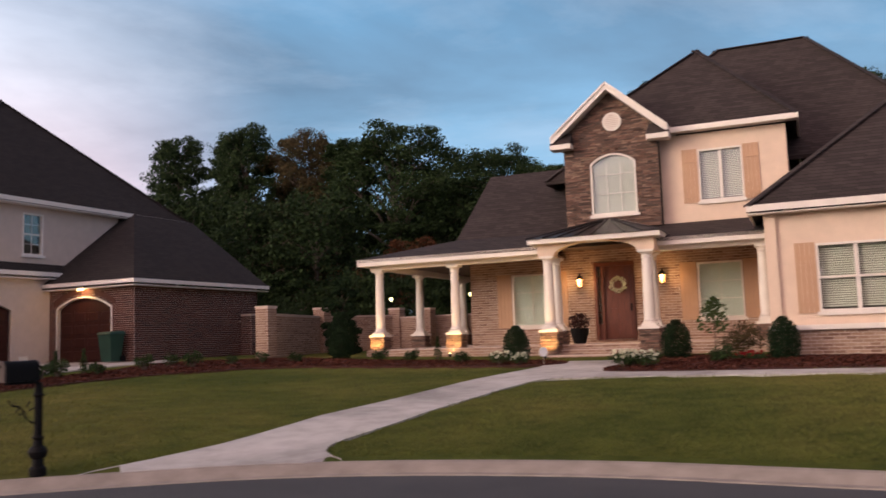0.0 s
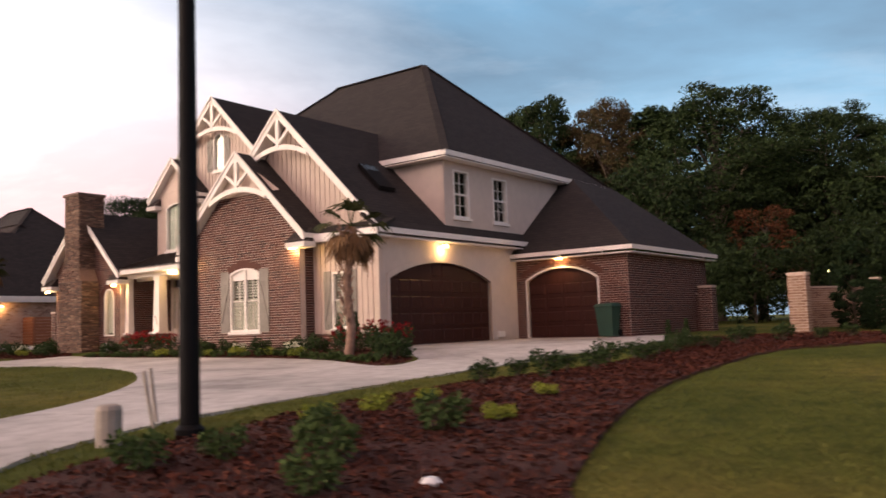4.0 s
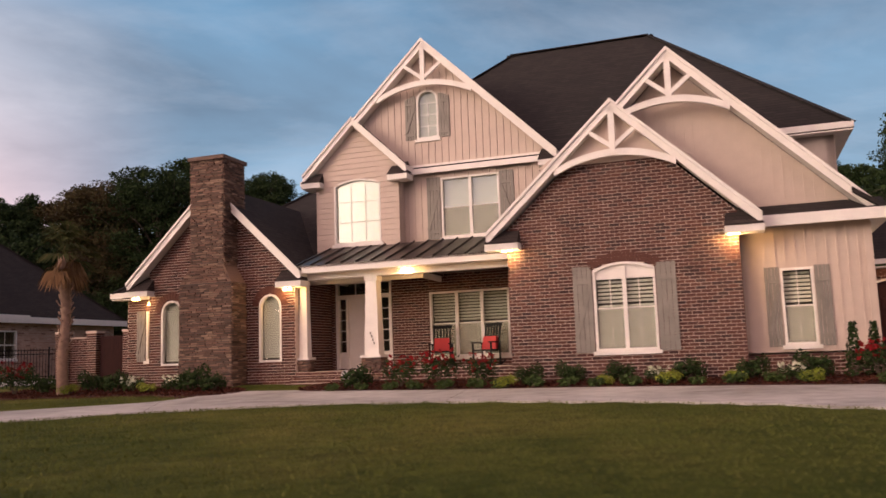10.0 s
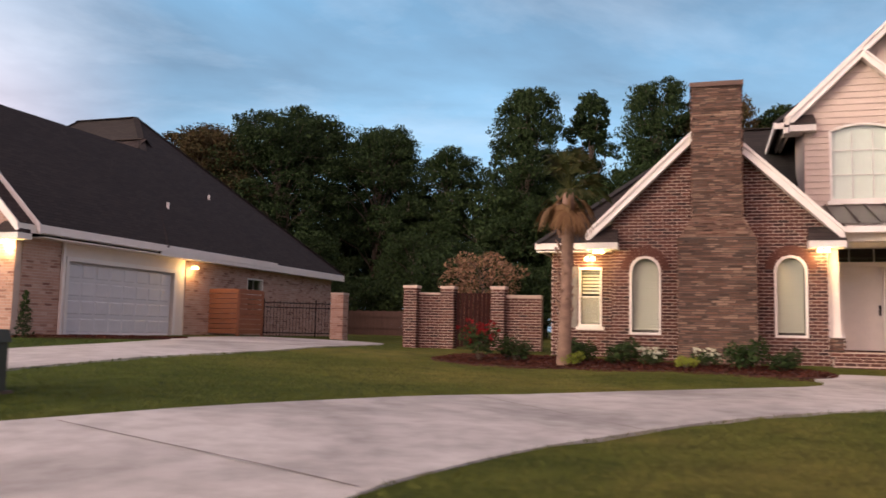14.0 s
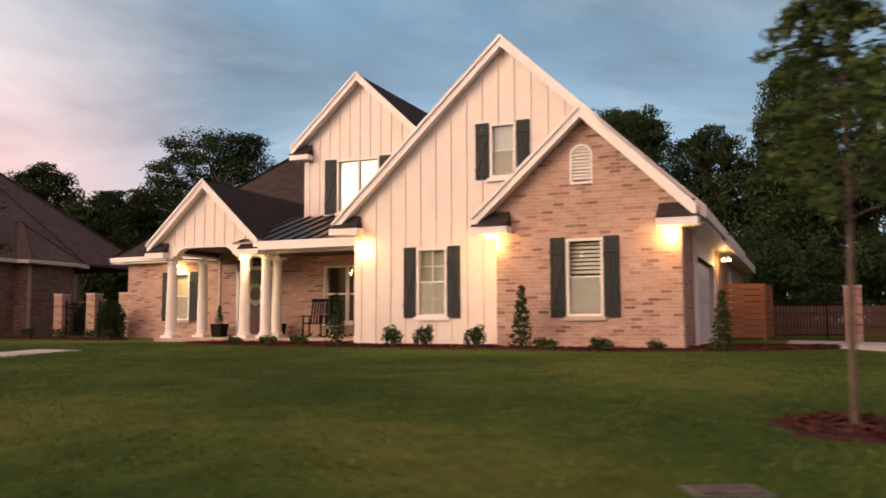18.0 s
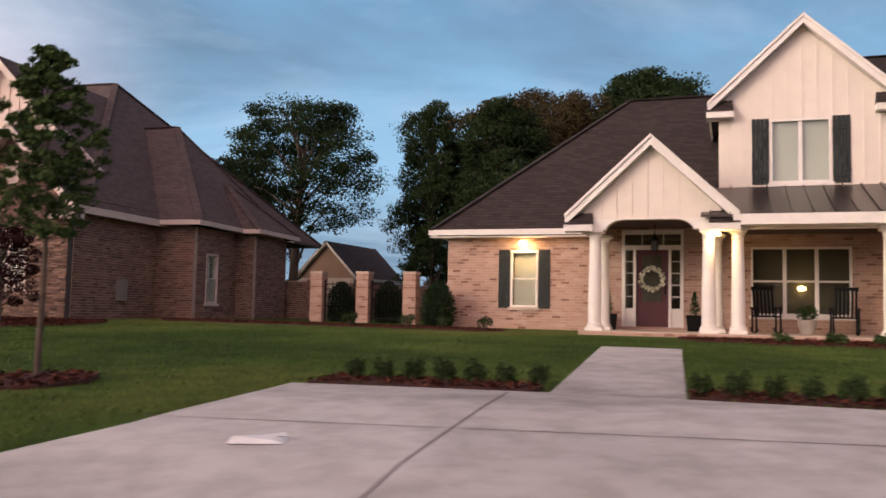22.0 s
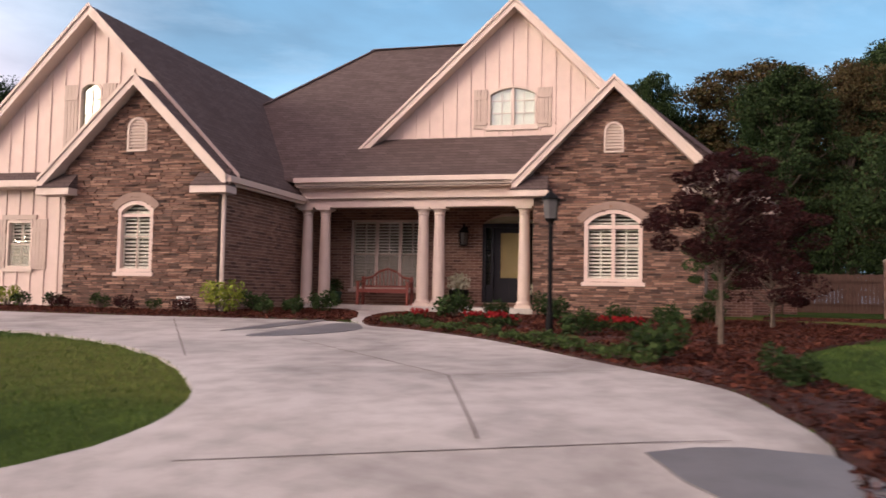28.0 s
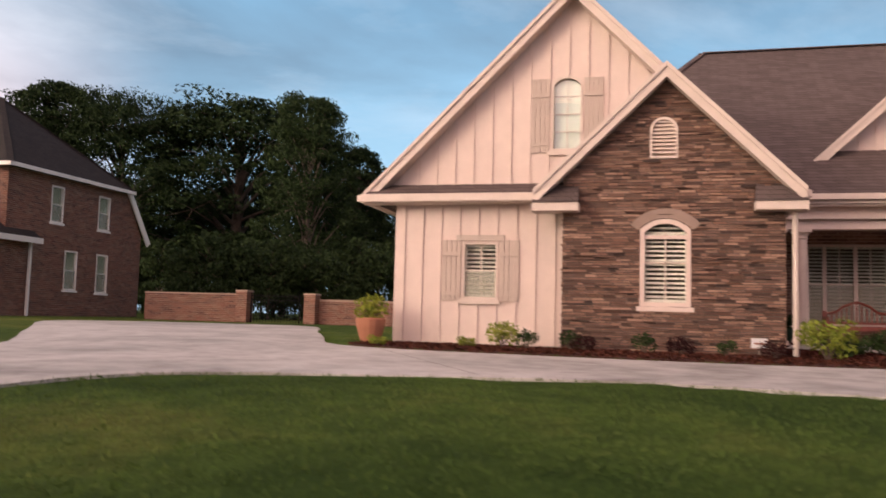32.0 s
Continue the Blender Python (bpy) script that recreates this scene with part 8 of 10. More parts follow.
    wall(h, "f", 27.15, rect(-10.55, -0.6, g0, 4.4), holes, BRICK_A, label="mottled tan brick porch wall", single=250)
    window(h, "f", 27.15, -9.06, -7.68, 1.73, 3.45, 0, 1, CREAM, "sheer_sheen", (2, 3), hung=False, shutters=(0.5, ORANGE_SHUTTER, "board"))
    window(h, "f", 27.15, -3.06, -1.74, 1.78, 3.50, 0, 1, CREAM, "sheer_sheen", (2, 3), hung=False, shutters=(0.5, ORANGE_SHUTTER, "board"))
    d = door_set(h, "f", 27.15, -6.28, -4.98, 1.22, 3.62, (-5.98, -5.05), OAK_DOOR, OAK_DOOR, True, 0.0)
    wreath(h, d, -5.5, 27.10, 2.95, 0.20)
    wall(h, "l", -10.55, rect(27.36, 36.0, g0, 4.4), [], BRICK_A)
    lantern(h, -6.71, 26.95, 3.12, lit=True)
    lantern(h, -4.1, 26.95, 3.12, lit=True)
    # roofs of the porch and the low wing
    brk = 4.78
    h.part("roof_slope", Shape().slab([(-13.45, 24.35, 4.06), (-0.4, 24.35, 4.06), (-0.4, 27.15, brk), (-11.0, 27.15, brk)], 0.1), ROOF_DARK)
    h.part("roof_slope", Shape().slab([(-13.45, 33.6, 4.06), (-13.45, 24.35, 4.06), (-11.0, 27.15, brk), (-11.0, 33.6, brk)], 0.1), ROOF_DARK)
    h.part("roof_slope", Shape().slab([(-11.0, 27.15, brk), (-3.0, 27.15, brk), (-3.0, 31.5, 7.72), (-11.2, 31.5, 7.72)], 0.12), ROOF_DARK)
    h.part("roof_slope", Shape().slab([(-3.0, 36.0, brk), (-11.0, 36.0, brk), (-11.2, 31.5, 7.72), (-3.0, 31.5, 7.72)], 0.12), ROOF_DARK)
    h.part("gable_end", Shape().add([(-11.0, 27.15, brk - 0.1), (-11.0, 36.0, brk - 0.1), (-11.18, 31.5, 7.66), (-10.8, 27.15, brk - 0.1), (-10.8, 36.0, brk - 0.1), (-10.98, 31.5, 7.66)], ((0, 1, 2), (3, 5, 4), (0, 3, 4, 1), (0, 2, 5, 3), (1, 4, 5, 2))), ROOF_DARK)
    # brick tower gable
    win = arc_top(-6.10, -4.66, 5.15, 7.10, 0.30)
    out = gable_wall(-6.93, -3.95, 4.7, -7.22, -3.60, -5.40, 7.72, 9.28)
    wall(h, "f", 26.65, out, [win], STONE_B, label="brown ledgestone tower gable", single=250)
    window(h, "f", 26.65, -6.10, -4.66, 5.15, 7.10, 0.30, 1, CREAM, "shade", (3, 3), hung=False, sill=True)
    P = side("f", 26.65)
    c, r = (-5.32, 8.10), 0.30
    lo = [(c[0] + r * math.cos(2 * math.pi * i / 20), c[1] + r * math.sin(2 * math.pi * i / 20)) for i in range(20)]
    li = [(c[0] + r * 0.76 * math.cos(2 * math.pi * i / 20), c[1] + r * 0.76 * math.sin(2 * math.pi * i / 20)) for i in range(20)]
    rv = h.part("round_vent", ring(P, lo, li, -0.085, 0.02), CREAM)
    h.part("vent_back", wall_shape(lambda a, b, d: P(a, b, d - 0.058), li, [], 0.01), TAN, rv)
    for i in range(7):
        b = c[1] - 0.19 + i * 0.06
        rr = spans(li, b)
        if len(rr) >= 2:
            h.part("louvre", pbox(P, rr[0], rr[-1], b - 0.015, b + 0.018, -0.08, -0.05), CREAM, rv)
    gable(h, -7.22, -3.60, -5.40, 7.72, 9.28, 26.30, 30.0, ROOF_DARK, CREAM, rake=0.17, returns=0.62)
    wall(h, "l", -6.93, rect(26.86, 31.0, 4.6, 7.6), [], STONE_B, thick=0.15)
    # upper stucco
    hole = rect(-2.82, -1.52, 5.36, 6.98)
    wall(h, "f", 27.05, rect(-3.95, -0.25, 4.7, 7.5), [hole], PEACH, label="peach stucco upper wall")
    window(h, "f", 27.05, -2.82, -1.52, 5.36, 6.98, 0, 2, CREAM, "blind", (1, 1), hung=False, shutters=(0.46, ORANGE_SHUTTER, "board"))
    wall(h, "r", -0.25, rect(27.26, 34.0, 4.7, 7.5), [], PEACH)
    hip(h, -7.2, 0.10, 26.71, 35.0, 7.68, (-3.0, 30.3), (-3.0, 31.3), 11.15, ROOF_DARK, CREAM)
    soffit(h, -3.6, 0.1, 26.74, 27.05, 7.54, CREAM)
    hip(h, -8.2, 5.0, 28.8, 40.0, 6.8, (-2.6, 34.2), (0.6, 34.2), 12.25, ROOF_DARK)
    # right wing
    holes = [rect(0.26, 2.0, 1.78, 3.42)]
    wall(h, "f", 22.3, rect(-0.78, 9.0, 1.48, 4.25), holes, PEACH, label="peach stucco wing wall")
    wall(h, "f", 22.22, rect(-0.82, 9.0, g0 - 0.2, 1.36), [], BRICK_A, label="mottled brick base")
    h.part("ledge", Shape().box(-0.9, 9.05, 22.1, 22.5, 1.36, 1.48), CREAM)
    window(h, "f", 22.3, 0.26, 2.0, 1.78, 3.42, 0, 2, CREAM, "blind", (1, 1), hung=True, shutters=(0.46, ORANGE_SHUTTER, "board"))
    wall(h, "l", -0.78, rect(22.5, 27.2, g0 - 0.2, 4.25), [], PEACH)
    h.part("corner_board", Shape().box(-0.86, -0.6, 22.2, 22.29, 1.48, 4.25), PEACH)
    wall(h, "r", 9.0, rect(22.5, 36.0, g0 - 0.2, 4.25), [], PEACH)
    wall(h, "b", 36.0, rect(-10.5, 9.0, g0 - 0.2, 4.4), [], PEACH)
    hip(h, -1.2, 9.4, 21.9, 34.0, 4.40, (4.1, 27.2), (4.1, 28.6), 8.9, ROOF_DARK, CREAM)
    soffit(h, -1.2, 9.4, 21.95, 22.3, 4.2, CREAM)
    # uplights at the columns
    for u, v in ((-12.82, 24.38), (-10.16, 24.38), (-6.9, 23.55)):
        g = h.world(u, v - 0.12)
        z = gz(g.x, g.y)
        b = h.part("uplight", Shape().lathe(u - 0.02, v - 0.12, [(z - 0.04, 0.05), (z + 0.09, 0.05), (z + 0.11, 0.06)], 8), BLACK)
        h.part("bulb", Shape().lathe(u - 0.02, v - 0.12, [(z + 0.105, 0.045), (z + 0.12, 0.04)], 8), LAMP_WARM, b)
        lamp = new("uplight_lamp", bpy.data.lights.new("uplight_lamp", "SPOT"))
        lamp.data.energy, lamp.data.color, lamp.data.spot_size, lamp.data.spot_blend, lamp.data.shadow_soft_size = 105, (1.0, 0.55, 0.17), radians(110), 0.8, 0.04
        lamp.parent = b
        o = h.root["base"]
        lamp.matrix_local = look((u - 0.02 - o[0], v - 0.16 - o[1], z + 0.17 - o[2]), (u - o[0], v + 0.22 - o[1], z + 0.75 - o[2]))
    return h


HOUSE_A = house_a()


# ---- woods behind the houses ----
WOOD = {
    "oak": wood_tree(11, 18.0, 5.0, 0.34, 0.14, 34, LEAF_TREE, 0.22, 110, "tree", "tall dark green broad-leaved tree behind the houses", 0.62),
    "round": wood_tree(12, 18.0, 6.0, 0.36, 0.12, 38, LEAF_TREE, 0.22, 110, "tree", "spreading dark green tree behind the houses", 0.5),
    "slim": wood_tree(13, 18.0, 3.0, 0.26, 0.16, 30, LEAF_TREE, 0.21, 85, "tree", "tall narrow dark green tree at the wood's edge", 0.8),
    "warm": wood_tree(14, 18.0, 5.6, 0.36, 0.13, 38, LEAF_WARM, 0.21, 110, "tree", "brownish-leaved broad tree at the wood's edge", 0.5),
    "open": wood_tree(15, 18.0, 6.2, 0.34, 0.34, 30, LEAF_TREE, 0.21, 105, "tree", "tall tree with an open crown and bare trunk", 0.45, 13),
    "low": wood_tree(16, 10.0, 4.6, 0.22, 0.04, 22, LEAF_TREE, 0.24, 60, "tree", "lower dark tree filling the wood's edge", 0.5, 11),
    "bush": wood_tree(17, 5.0, 3.6, 0.08, 0.02, 14, LEAF_TREE, 0.22, 48, "undergrowth_bush", "dark leafy undergrowth at the foot of the wood", 0.4, 11),
    "hedge": wood_tree(18, 12.5, 4.2, 0.2, 0.03, 20, LEAF_TREE, 0.50, 30, "tree", "dark tree out of view on the far side of the street", 0.5, 10),
}
WOOD["bush"]["category"] = "bush"
REACH = {"oak": 5.0, "round": 6.0, "slim": 3.0, "warm": 5.6, "open": 6.2, "low": 4.6}
# plan point, height of the top over the road, half width, kind
STANDING = (
    (39.0, 58.0, 20.0, 5.5, "round"), (30.5, 62.0, 21.0, 4.6, "oak"), (22.9, 65.3, 22.6, 3.6, "oak"), (17.7, 67.3, 21.6, 2.8, "slim"), (14.0, 68.2, 20.2, 3.4, "oak"), (9.2, 68.8, 15.9, 3.6, "oak"),
    (3.9, 70.5, 17.9, 4.6, "round"), (-4.2, 71.6, 19.9, 5.8, "round"), (-11.6, 75.6, 21.1, 3.7, "warm"), (-17.4, 75.8, 21.6, 3.2, "oak"), (-21.2, 80.8, 22.0, 2.3, "slim"), (-26.0, 82.6, 22.5, 3.5, "oak"), (-8.2, 74.4, 19.4, 2.8, "slim"),
    (-31.6, 85.0, 17.3, 3.6, "oak"), (-38.0, 86.4, 19.5, 4.0, "round"), (-45.6, 86.4, 20.1, 5.0, "round"), (-52.0, 85.2, 18.2, 3.8, "warm"), (-57.6, 83.0, 16.5, 3.4, "oak"), (-43.4, 92.0, 21.8, 5.2, "oak"), (-36.6, 90.0, 20.4, 3.2, "oak"), (-13.5, 82.0, 18.0, 4.0, "oak"), (-24.0, 88.0, 18.0, 4.0, "round"), (0.0, 78.0, 16.5, 4.5, "oak"), (-57.0, 101.0, 17.5, 4.5, "oak"),
    (-52.0, 95.4, 20.8, 6.4, "warm"), (-60.8, 97.6, 19.8, 3.2, "oak"), (-72.2, 97.4, 19.8, 5.6, "open"), (-78.4, 91.0, 13.2, 3.6, "oak"), (-83.0, 88.0, 14.6, 3.2, "oak"), (-97.4, 95.8, 17.2, 3.2, "oak"),
    (-93.8, 108.4, 16.4, 2.8, "slim"), (-103.4, 107.8, 19.9, 7.8, "round"), (-111.4, 105.6, 19.2, 4.8, "open"), (-117.0, 104.6, 19.3, 4.4, "oak"), (-125.0, 107.0, 18.6, 5.4, "round"), (-135.0, 111.0, 18.6, 5.6, "oak"), (-145.0, 116.0, 18.6, 6.0, "round"))


def behind(x0, d):
    """A plan point d metres behind the kerb opposite x0."""
    ky = float(np.interp(-x0, -KL[:, 0], KL[:, 1]))
    return x0 + 0.42 * d, ky + 0.906 * d


def open_view(x, y):
    """The gap in the wood behind the gate pillars, where the far sky shows."""
    a = math.degrees(math.atan2(x + 71.6, y - 28.3))
    b = math.degrees(math.atan2(x + 82.3, y - 32.8))
    return -1.5 < a < 9.0 or 20.5 < b < 26.0


def woods():
    rng = random.Random(21)
    for x, y, top, half, kind in STANDING:
        z = gz(x, y)
        c = copy_thing(WOOD[kind], pose(x, y, z - 0.2, 0, 0, rng.uniform(0, 360)))
        k = half * 1.36 / REACH[kind]
        c.scale = (k, k, (top - z) / 18.3)
    # lower growth that closes the wood between the tall trunks
    for d0, lo, hi, step in ((67.0, 1.15, 1.4, 4.6), (58.0, 0.6, 0.8, 5.5)):
        s = 30.0
        while s > -150:
            x, y = behind(s + rng.uniform(-1, 1), d0 + rng.uniform(-2.5, 2.5))
            if not open_view(x, y) and abs(math.hypot(x + 2.0, y - 61.0)) > 5.0:
                put(WOOD["low"], x, y, rng.uniform(0, 360), rng.uniform(lo, hi), -0.2, rng.uniform(0.9, 1.1))
            s -= step * rng.uniform(0.8, 1.25)
    s = 22.0
    while s > -150:
        x, y = behind(s, 49.0 + rng.uniform(-2, 2))
        if not open_view(x, y):
            put(WOOD["bush"], x, y, rng.uniform(0, 360), rng.uniform(0.75, 1.15), -0.2)
        s -= 3.4 * rng.uniform(0.7, 1.2)
    # trees at the backs of the gardens
    for x, y, kind, sc in ((-13.0, 46.0, "low", 0.72), (-14.0, 61.0, "low", 1.1), (-18.5, 62.5, "low", 1.2), (-9.0, 60.0, "low", 1.15), (-51.0, 67.5, "low", 1.0), (-57.0, 72.0, "low", 0.95), (-78.5, 84.0, "low", 1.0), (-99.4, 90.0, "bush", 1.0), (-96.6, 89.5, "bush", 0.9), (-102.4, 90.5, "bush", 1.0), (-8.6, 47.5, "bush", 0.55)):
        put(WOOD[kind], x, y, rng.uniform(0, 360), sc, -0.2)
    # the far side of the street, behind the camera
    s = 32.0
    while s > -142:
        # the second row is unseen, added so low panes mirror less bright sky
        for d in (-52.0, -58.0):
            x, y = behind(s, d + rng.uniform(-2, 2))
            put(WOOD["hedge"], x, y, rng.uniform(0, 360), rng.uniform(0.9, 1.1), -0.2)
        s -= 3.6 * rng.uniform(0.8, 1.2)
    # an unseen run added further on, blocking bright sky from low window reflections
    x, y = behind(-142.0, -52.0)
    for i in range(44):
        put(WOOD["hedge"], x - 3.6 * i, y + 1.25 * i + rng.uniform(-3, 3), rng.uniform(0, 360), rng.uniform(0.9, 1.1), -0.2)


woods()
for t in WOOD.values():
    for o in (*t.children_recursive, t):
        bpy.data.objects.remove(o)


# ---- garden walls, pillars and fences ----
def pillar(x, y, top, facing, w=0.25, label="square brick gate pillar with a flat cap", turn=-25):
    z = gz(x, y)
    s = Site("brick_pillar", turn, (0, 0, 0), label, "pillar", group="garden pillars")
    p = s.m.inverted() @ Vector((x, y, 0))
    u, v = p.x, p.y
    s.root.matrix_world = s.m @ Matrix.Translation((u, v, z))
    s.root["base"] = (u, v, z)
    core = s.part("core", Shape().box(u - w, u + w, v - w, v + w, z - 0.1, top - 0.07), facing[1])
    for pl, c, lo, hi in (("f", v - w, u - w, u + w), ("r", u + w, v - w, v + w), ("l", u - w, v - w, v + w)):
        P = side(pl, c)
        s.part("brick_face", masonry_shape(P, masonry(P, rect(lo, hi, z, top - 0.07), [], RNG)), facing[0], core, fix=False)
    s.part("cap", Shape().box(u - w - 0.025, u + w + 0.025, v - w - 0.025, v + w + 0.025, top - 0.07, top), facing[1])
    return s


def garden_wall(a, b, top, facing, label="brick garden wall with a plain coping", thick=0.2):
    """A brick wall from plan point a to b."""
    a, b = Vector(a), Vector(b)
    d = b - a
    s = Site("garden_wall", math.degrees(math.atan2(d.y, d.x)), (0, 0, 0), label, "wall", "structure")
    p = s.m.inverted() @ Vector((a.x, a.y, 0))
    z = min(gz(a.x, a.y), gz(b.x, b.y))
    s.root.matrix_world = s.m @ Matrix.Translation((p.x, p.y, z))
    s.root["base"] = (p.x, p.y, z)
    L = d.length
    core = s.part("core", Shape().box(p.x, p.x + L, p.y, p.y + thick, z - 0.1, top - 0.06), facing[1])
    for pl, c in (("f", p.y), ("b", p.y + thick)):
        P = side(pl, c)
        s.part("brick_face", masonry_shape(P, masonry(P, rect(p.x, p.x + L, z, top - 0.06), [], RNG)), facing[0], core, fix=False)
    s.part("coping", Shape().box(p.x, p.x + L, p.y - 0.04, p.y + thick + 0.04, top - 0.06, top), facing[1])


def iron_fence(a, b, height, label="black iron picket fence"):
    a, b = Vector(a), Vector(b)
    n = int((b - a).length / 0.12)
    root = new("iron_fence")
    z0 = gz(*a)
    root.location = (a.x, a.y, z0)
    root["base"] = (a.x, a.y, z0)
    tagged(root, label, "fence")
    for z in (0.15, height - 0.25, height - 0.08):
        part("rail", Shape().beam((a.x, a.y, z0 + z), (b.x, b.y, z0 + z), 0.03, 0.035), BLACK, root)
    for i in range(n + 1):
        q = a + (b - a) * i / n
        thick = 0.05 if i % 16 == 0 else 0.018
        part("post" if i % 16 == 0 else "picket", Shape().box(q.x - thick / 2, q.x + thick / 2, q.y - thick / 2, q.y + thick / 2, z0, z0 + height + (0.06 if i % 16 == 0 else 0)), BLACK, root)


def board_fence(a, b, height, material, label, board=0.14, name="wooden_fence"):
    a, b = Vector(a), Vector(b)
    d = (b - a).normalized()
    s = d.orthogonal()
    n = int((b - a).length / board)
    root = new(name)
    z0 = gz(*a)
    root.location = (a.x, a.y, z0)
    root["base"] = (a.x, a.y, z0)
    tagged(root, label, "fence")
    for z in (0.3, height - 0.3):
        part("rail", Shape().beam((a.x, a.y, z0 + z), (b.x, b.y, z0 + z), 0.04, 0.09), material, root)
    for i in range(n):
        q, r = a + d * board * (i + 0.03), a + d * board * (i + 0.97)
        h = height + 0.015 * ((i * 7) % 3)
        part("board", Shape().hexa([(q.x, q.y, z0), (r.x, r.y, z0), (r.x - s.x * 0.02, r.y - s.y * 0.02, z0), (q.x - s.x * 0.02, q.y - s.y * 0.02, z0),
                                    (q.x, q.y, z0 + h), (r.x, r.y, z0 + h), (r.x - s.x * 0.02, r.y - s.y * 0.02, z0 + h), (q.x - s.x * 0.02, q.y - s.y * 0.02, z0 + h)]), material, root)


# between the stucco house and the brick garage
for x, y, t in ((-6.15, 29.35, 2.75), (-5.04, 35.0, 2.84), (-2.1, 37.1, 2.80), (-0.75, 35.3, 2.70)):
    pillar(x, y, t, BRICK_A)
garden_wall((-6.0, 29.7), (-5.1, 34.7), 2.5, BRICK_A)
garden_wall((-4.8, 35.1), (-2.3, 36.9), 2.5, BRICK_A)
garden_wall((-2.0, 36.9), (2.5, 33.6), 2.4, BRICK_A)
pillar(-8.2, 35.9, 2.72, BRICK_B)
garden_wall((-9.0, 35.7), (-8.4, 35.9), 2.45, BRICK_B)
# between the brick house and the white house
for x, y in ((-39.25, 40.3), (-38.15, 40.15), (-36.75, 39.45)):
    pillar(x, y, 2.95, BRICK_B, 0.2)
garden_wall((-39.05, 40.25), (-38.35, 40.15), 2.75, BRICK_B)
garden_wall((-36.55, 39.35), (-35.6, 38.9), 2.7, BRICK_B)
gate = new("garden_gate")
gate.location, gate["base"] = (-37.45, 39.85, gz(-37.45, 39.85)), (-37.45, 39.85, gz(-37.45, 39.85))
tagged(gate, "dark wooden garden gate between brick pillars", "gate")
for i in range(8):
    q = Vector((-37.95, 40.05)).lerp(Vector((-36.98, 39.6)), (i + 0.5) / 8)
    part("board", Shape().box(q.x - 0.055, q.x + 0.055, q.y - 0.02, q.y + 0.02, 1.15, 2.75), MAHOGANY, gate)
pillar(-41.3, 47.55, 2.97, BRICK_C)
cs = new("cedar_screen")
z = gz(-44.93, 45.83)
cs.location, cs["base"] = (-44.93, 45.83, z), (-44.93, 45.83, z)
tagged(cs, "corner screen of level cedar boards beside the garage", "fence")
for a_, b_ in (((-46.11, 46.41), (-44.93, 45.83)), ((-44.9, 45.88), (-44.16, 47.02))):
    for q in (a_, b_):
        part("post", Shape().box(q[0] - 0.045, q[0] + 0.045, q[1] + 0.03, q[1] + 0.12, z, z + 1.62), CEDAR, cs)
    for i in range(9):
        part("board", Shape().beam((*a_, z + 0.16 + 0.18 * i), (*b_, z + 0.16 + 0.18 * i), 0.03, 0.155), CEDAR, cs)
iron_fence((-44.1, 47.1), (-41.6, 47.6), 1.35)
board_fence((-45.0, 58.8), (-32.0, 52.6), 1.15, FENCE_WOOD, "weathered wooden fence at the back of the garden")
# between the white house and the stone house
for x, y in ((-69.27, 56.25), (-67.75, 55.55), (-66.25, 54.8)):
    pillar(x, y, 3.05, BRICK_C, 0.21)
iron_fence((-69.05, 56.15), (-67.97, 55.65), 1.35)
iron_fence((-67.5, 55.45), (-66.47, 54.9), 1.35)
garden_wall((-71.6, 62.1), (-69.8, 61.45), 2.9, BRICK_D)
pillar(-69.55, 61.35, 3.0, BRICK_D, 0.21)
board_fence((-68.5, 66.5), (-56.0, 60.5), 1.5, FENCE_WOOD, "weathered wooden fence at the back of the garden")


# ---- the brick house beyond the stone house ----
def house_e():
    h = Site("house", -22, (-134, 34, 1.3), "two-storey brown brick house with a dark hipped roof", "house")
    holes = [rect(31.55, 32.35, 5.6, 7.2), rect(34.75, 35.6, 5.6, 7.2), rect(32.6, 33.45, 2.7, 4.45), rect(34.8, 35.65, 2.65, 4.45)]
    wall(h, "r", -129.2, [(29.0, 1.0), (38.2, 1.0), (38.2, 5.6), (36.9, 7.6), (29.0, 7.6)], holes, BRICK_E, label="brown brick side wall")
    for q in holes:
        window(h, "r", -129.2, q[0][0], q[1][0], q[0][1], q[2][1], 0, 1, WHITE, "shade", (1, 1))
    wall(h, "f", 29.0, rect(-142, -129.2, 4.0, 7.6), [], BRICK_E)
    hip(h, -142.5, -128.8, 28.6, 37.0, 7.7, (-137, 33.0), (-133.5, 33.0), 11.6, ROOF_BLACK, WHITE)
    h.part("rake_board", Shape().beam((-129.0, 36.75, 7.75), (-129.0, 38.6, 5.2), 0.08, 0.3), WHITE)
    wall(h, "r", -129.1, rect(24.5, 28.98, 1.0, 4.7), [rect(25.0, 28.0, 1.25, 3.55)], BRICK_E)
    garage_door(h, "r", -129.1, 25.0, 28.0, 1.25, 3.55, 0, GARAGE_WHITE, WHITE, 4, 4)
    wall(h, "f", 24.5, rect(-140, -129.1, 1.0, 4.7), [], BRICK_E)
    h.part("roof_slope", Shape().slab([(-128.7, 24.1, 4.75), (-128.7, 30.6, 4.75), (-133.5, 30.6, 8.2), (-133.5, 27.0, 8.2)], 0.12), ROOF_BLACK)
    h.part("roof_slope", Shape().slab([(-141, 24.1, 4.75), (-128.7, 24.1, 4.75), (-133.5, 27.0, 8.2), (-141, 27.0, 8.2)], 0.12), ROOF_BLACK)
    h.part("fascia", Shape().box(-128.72, -128.66, 24.1, 30.6, 4.55, 4.78), WHITE)
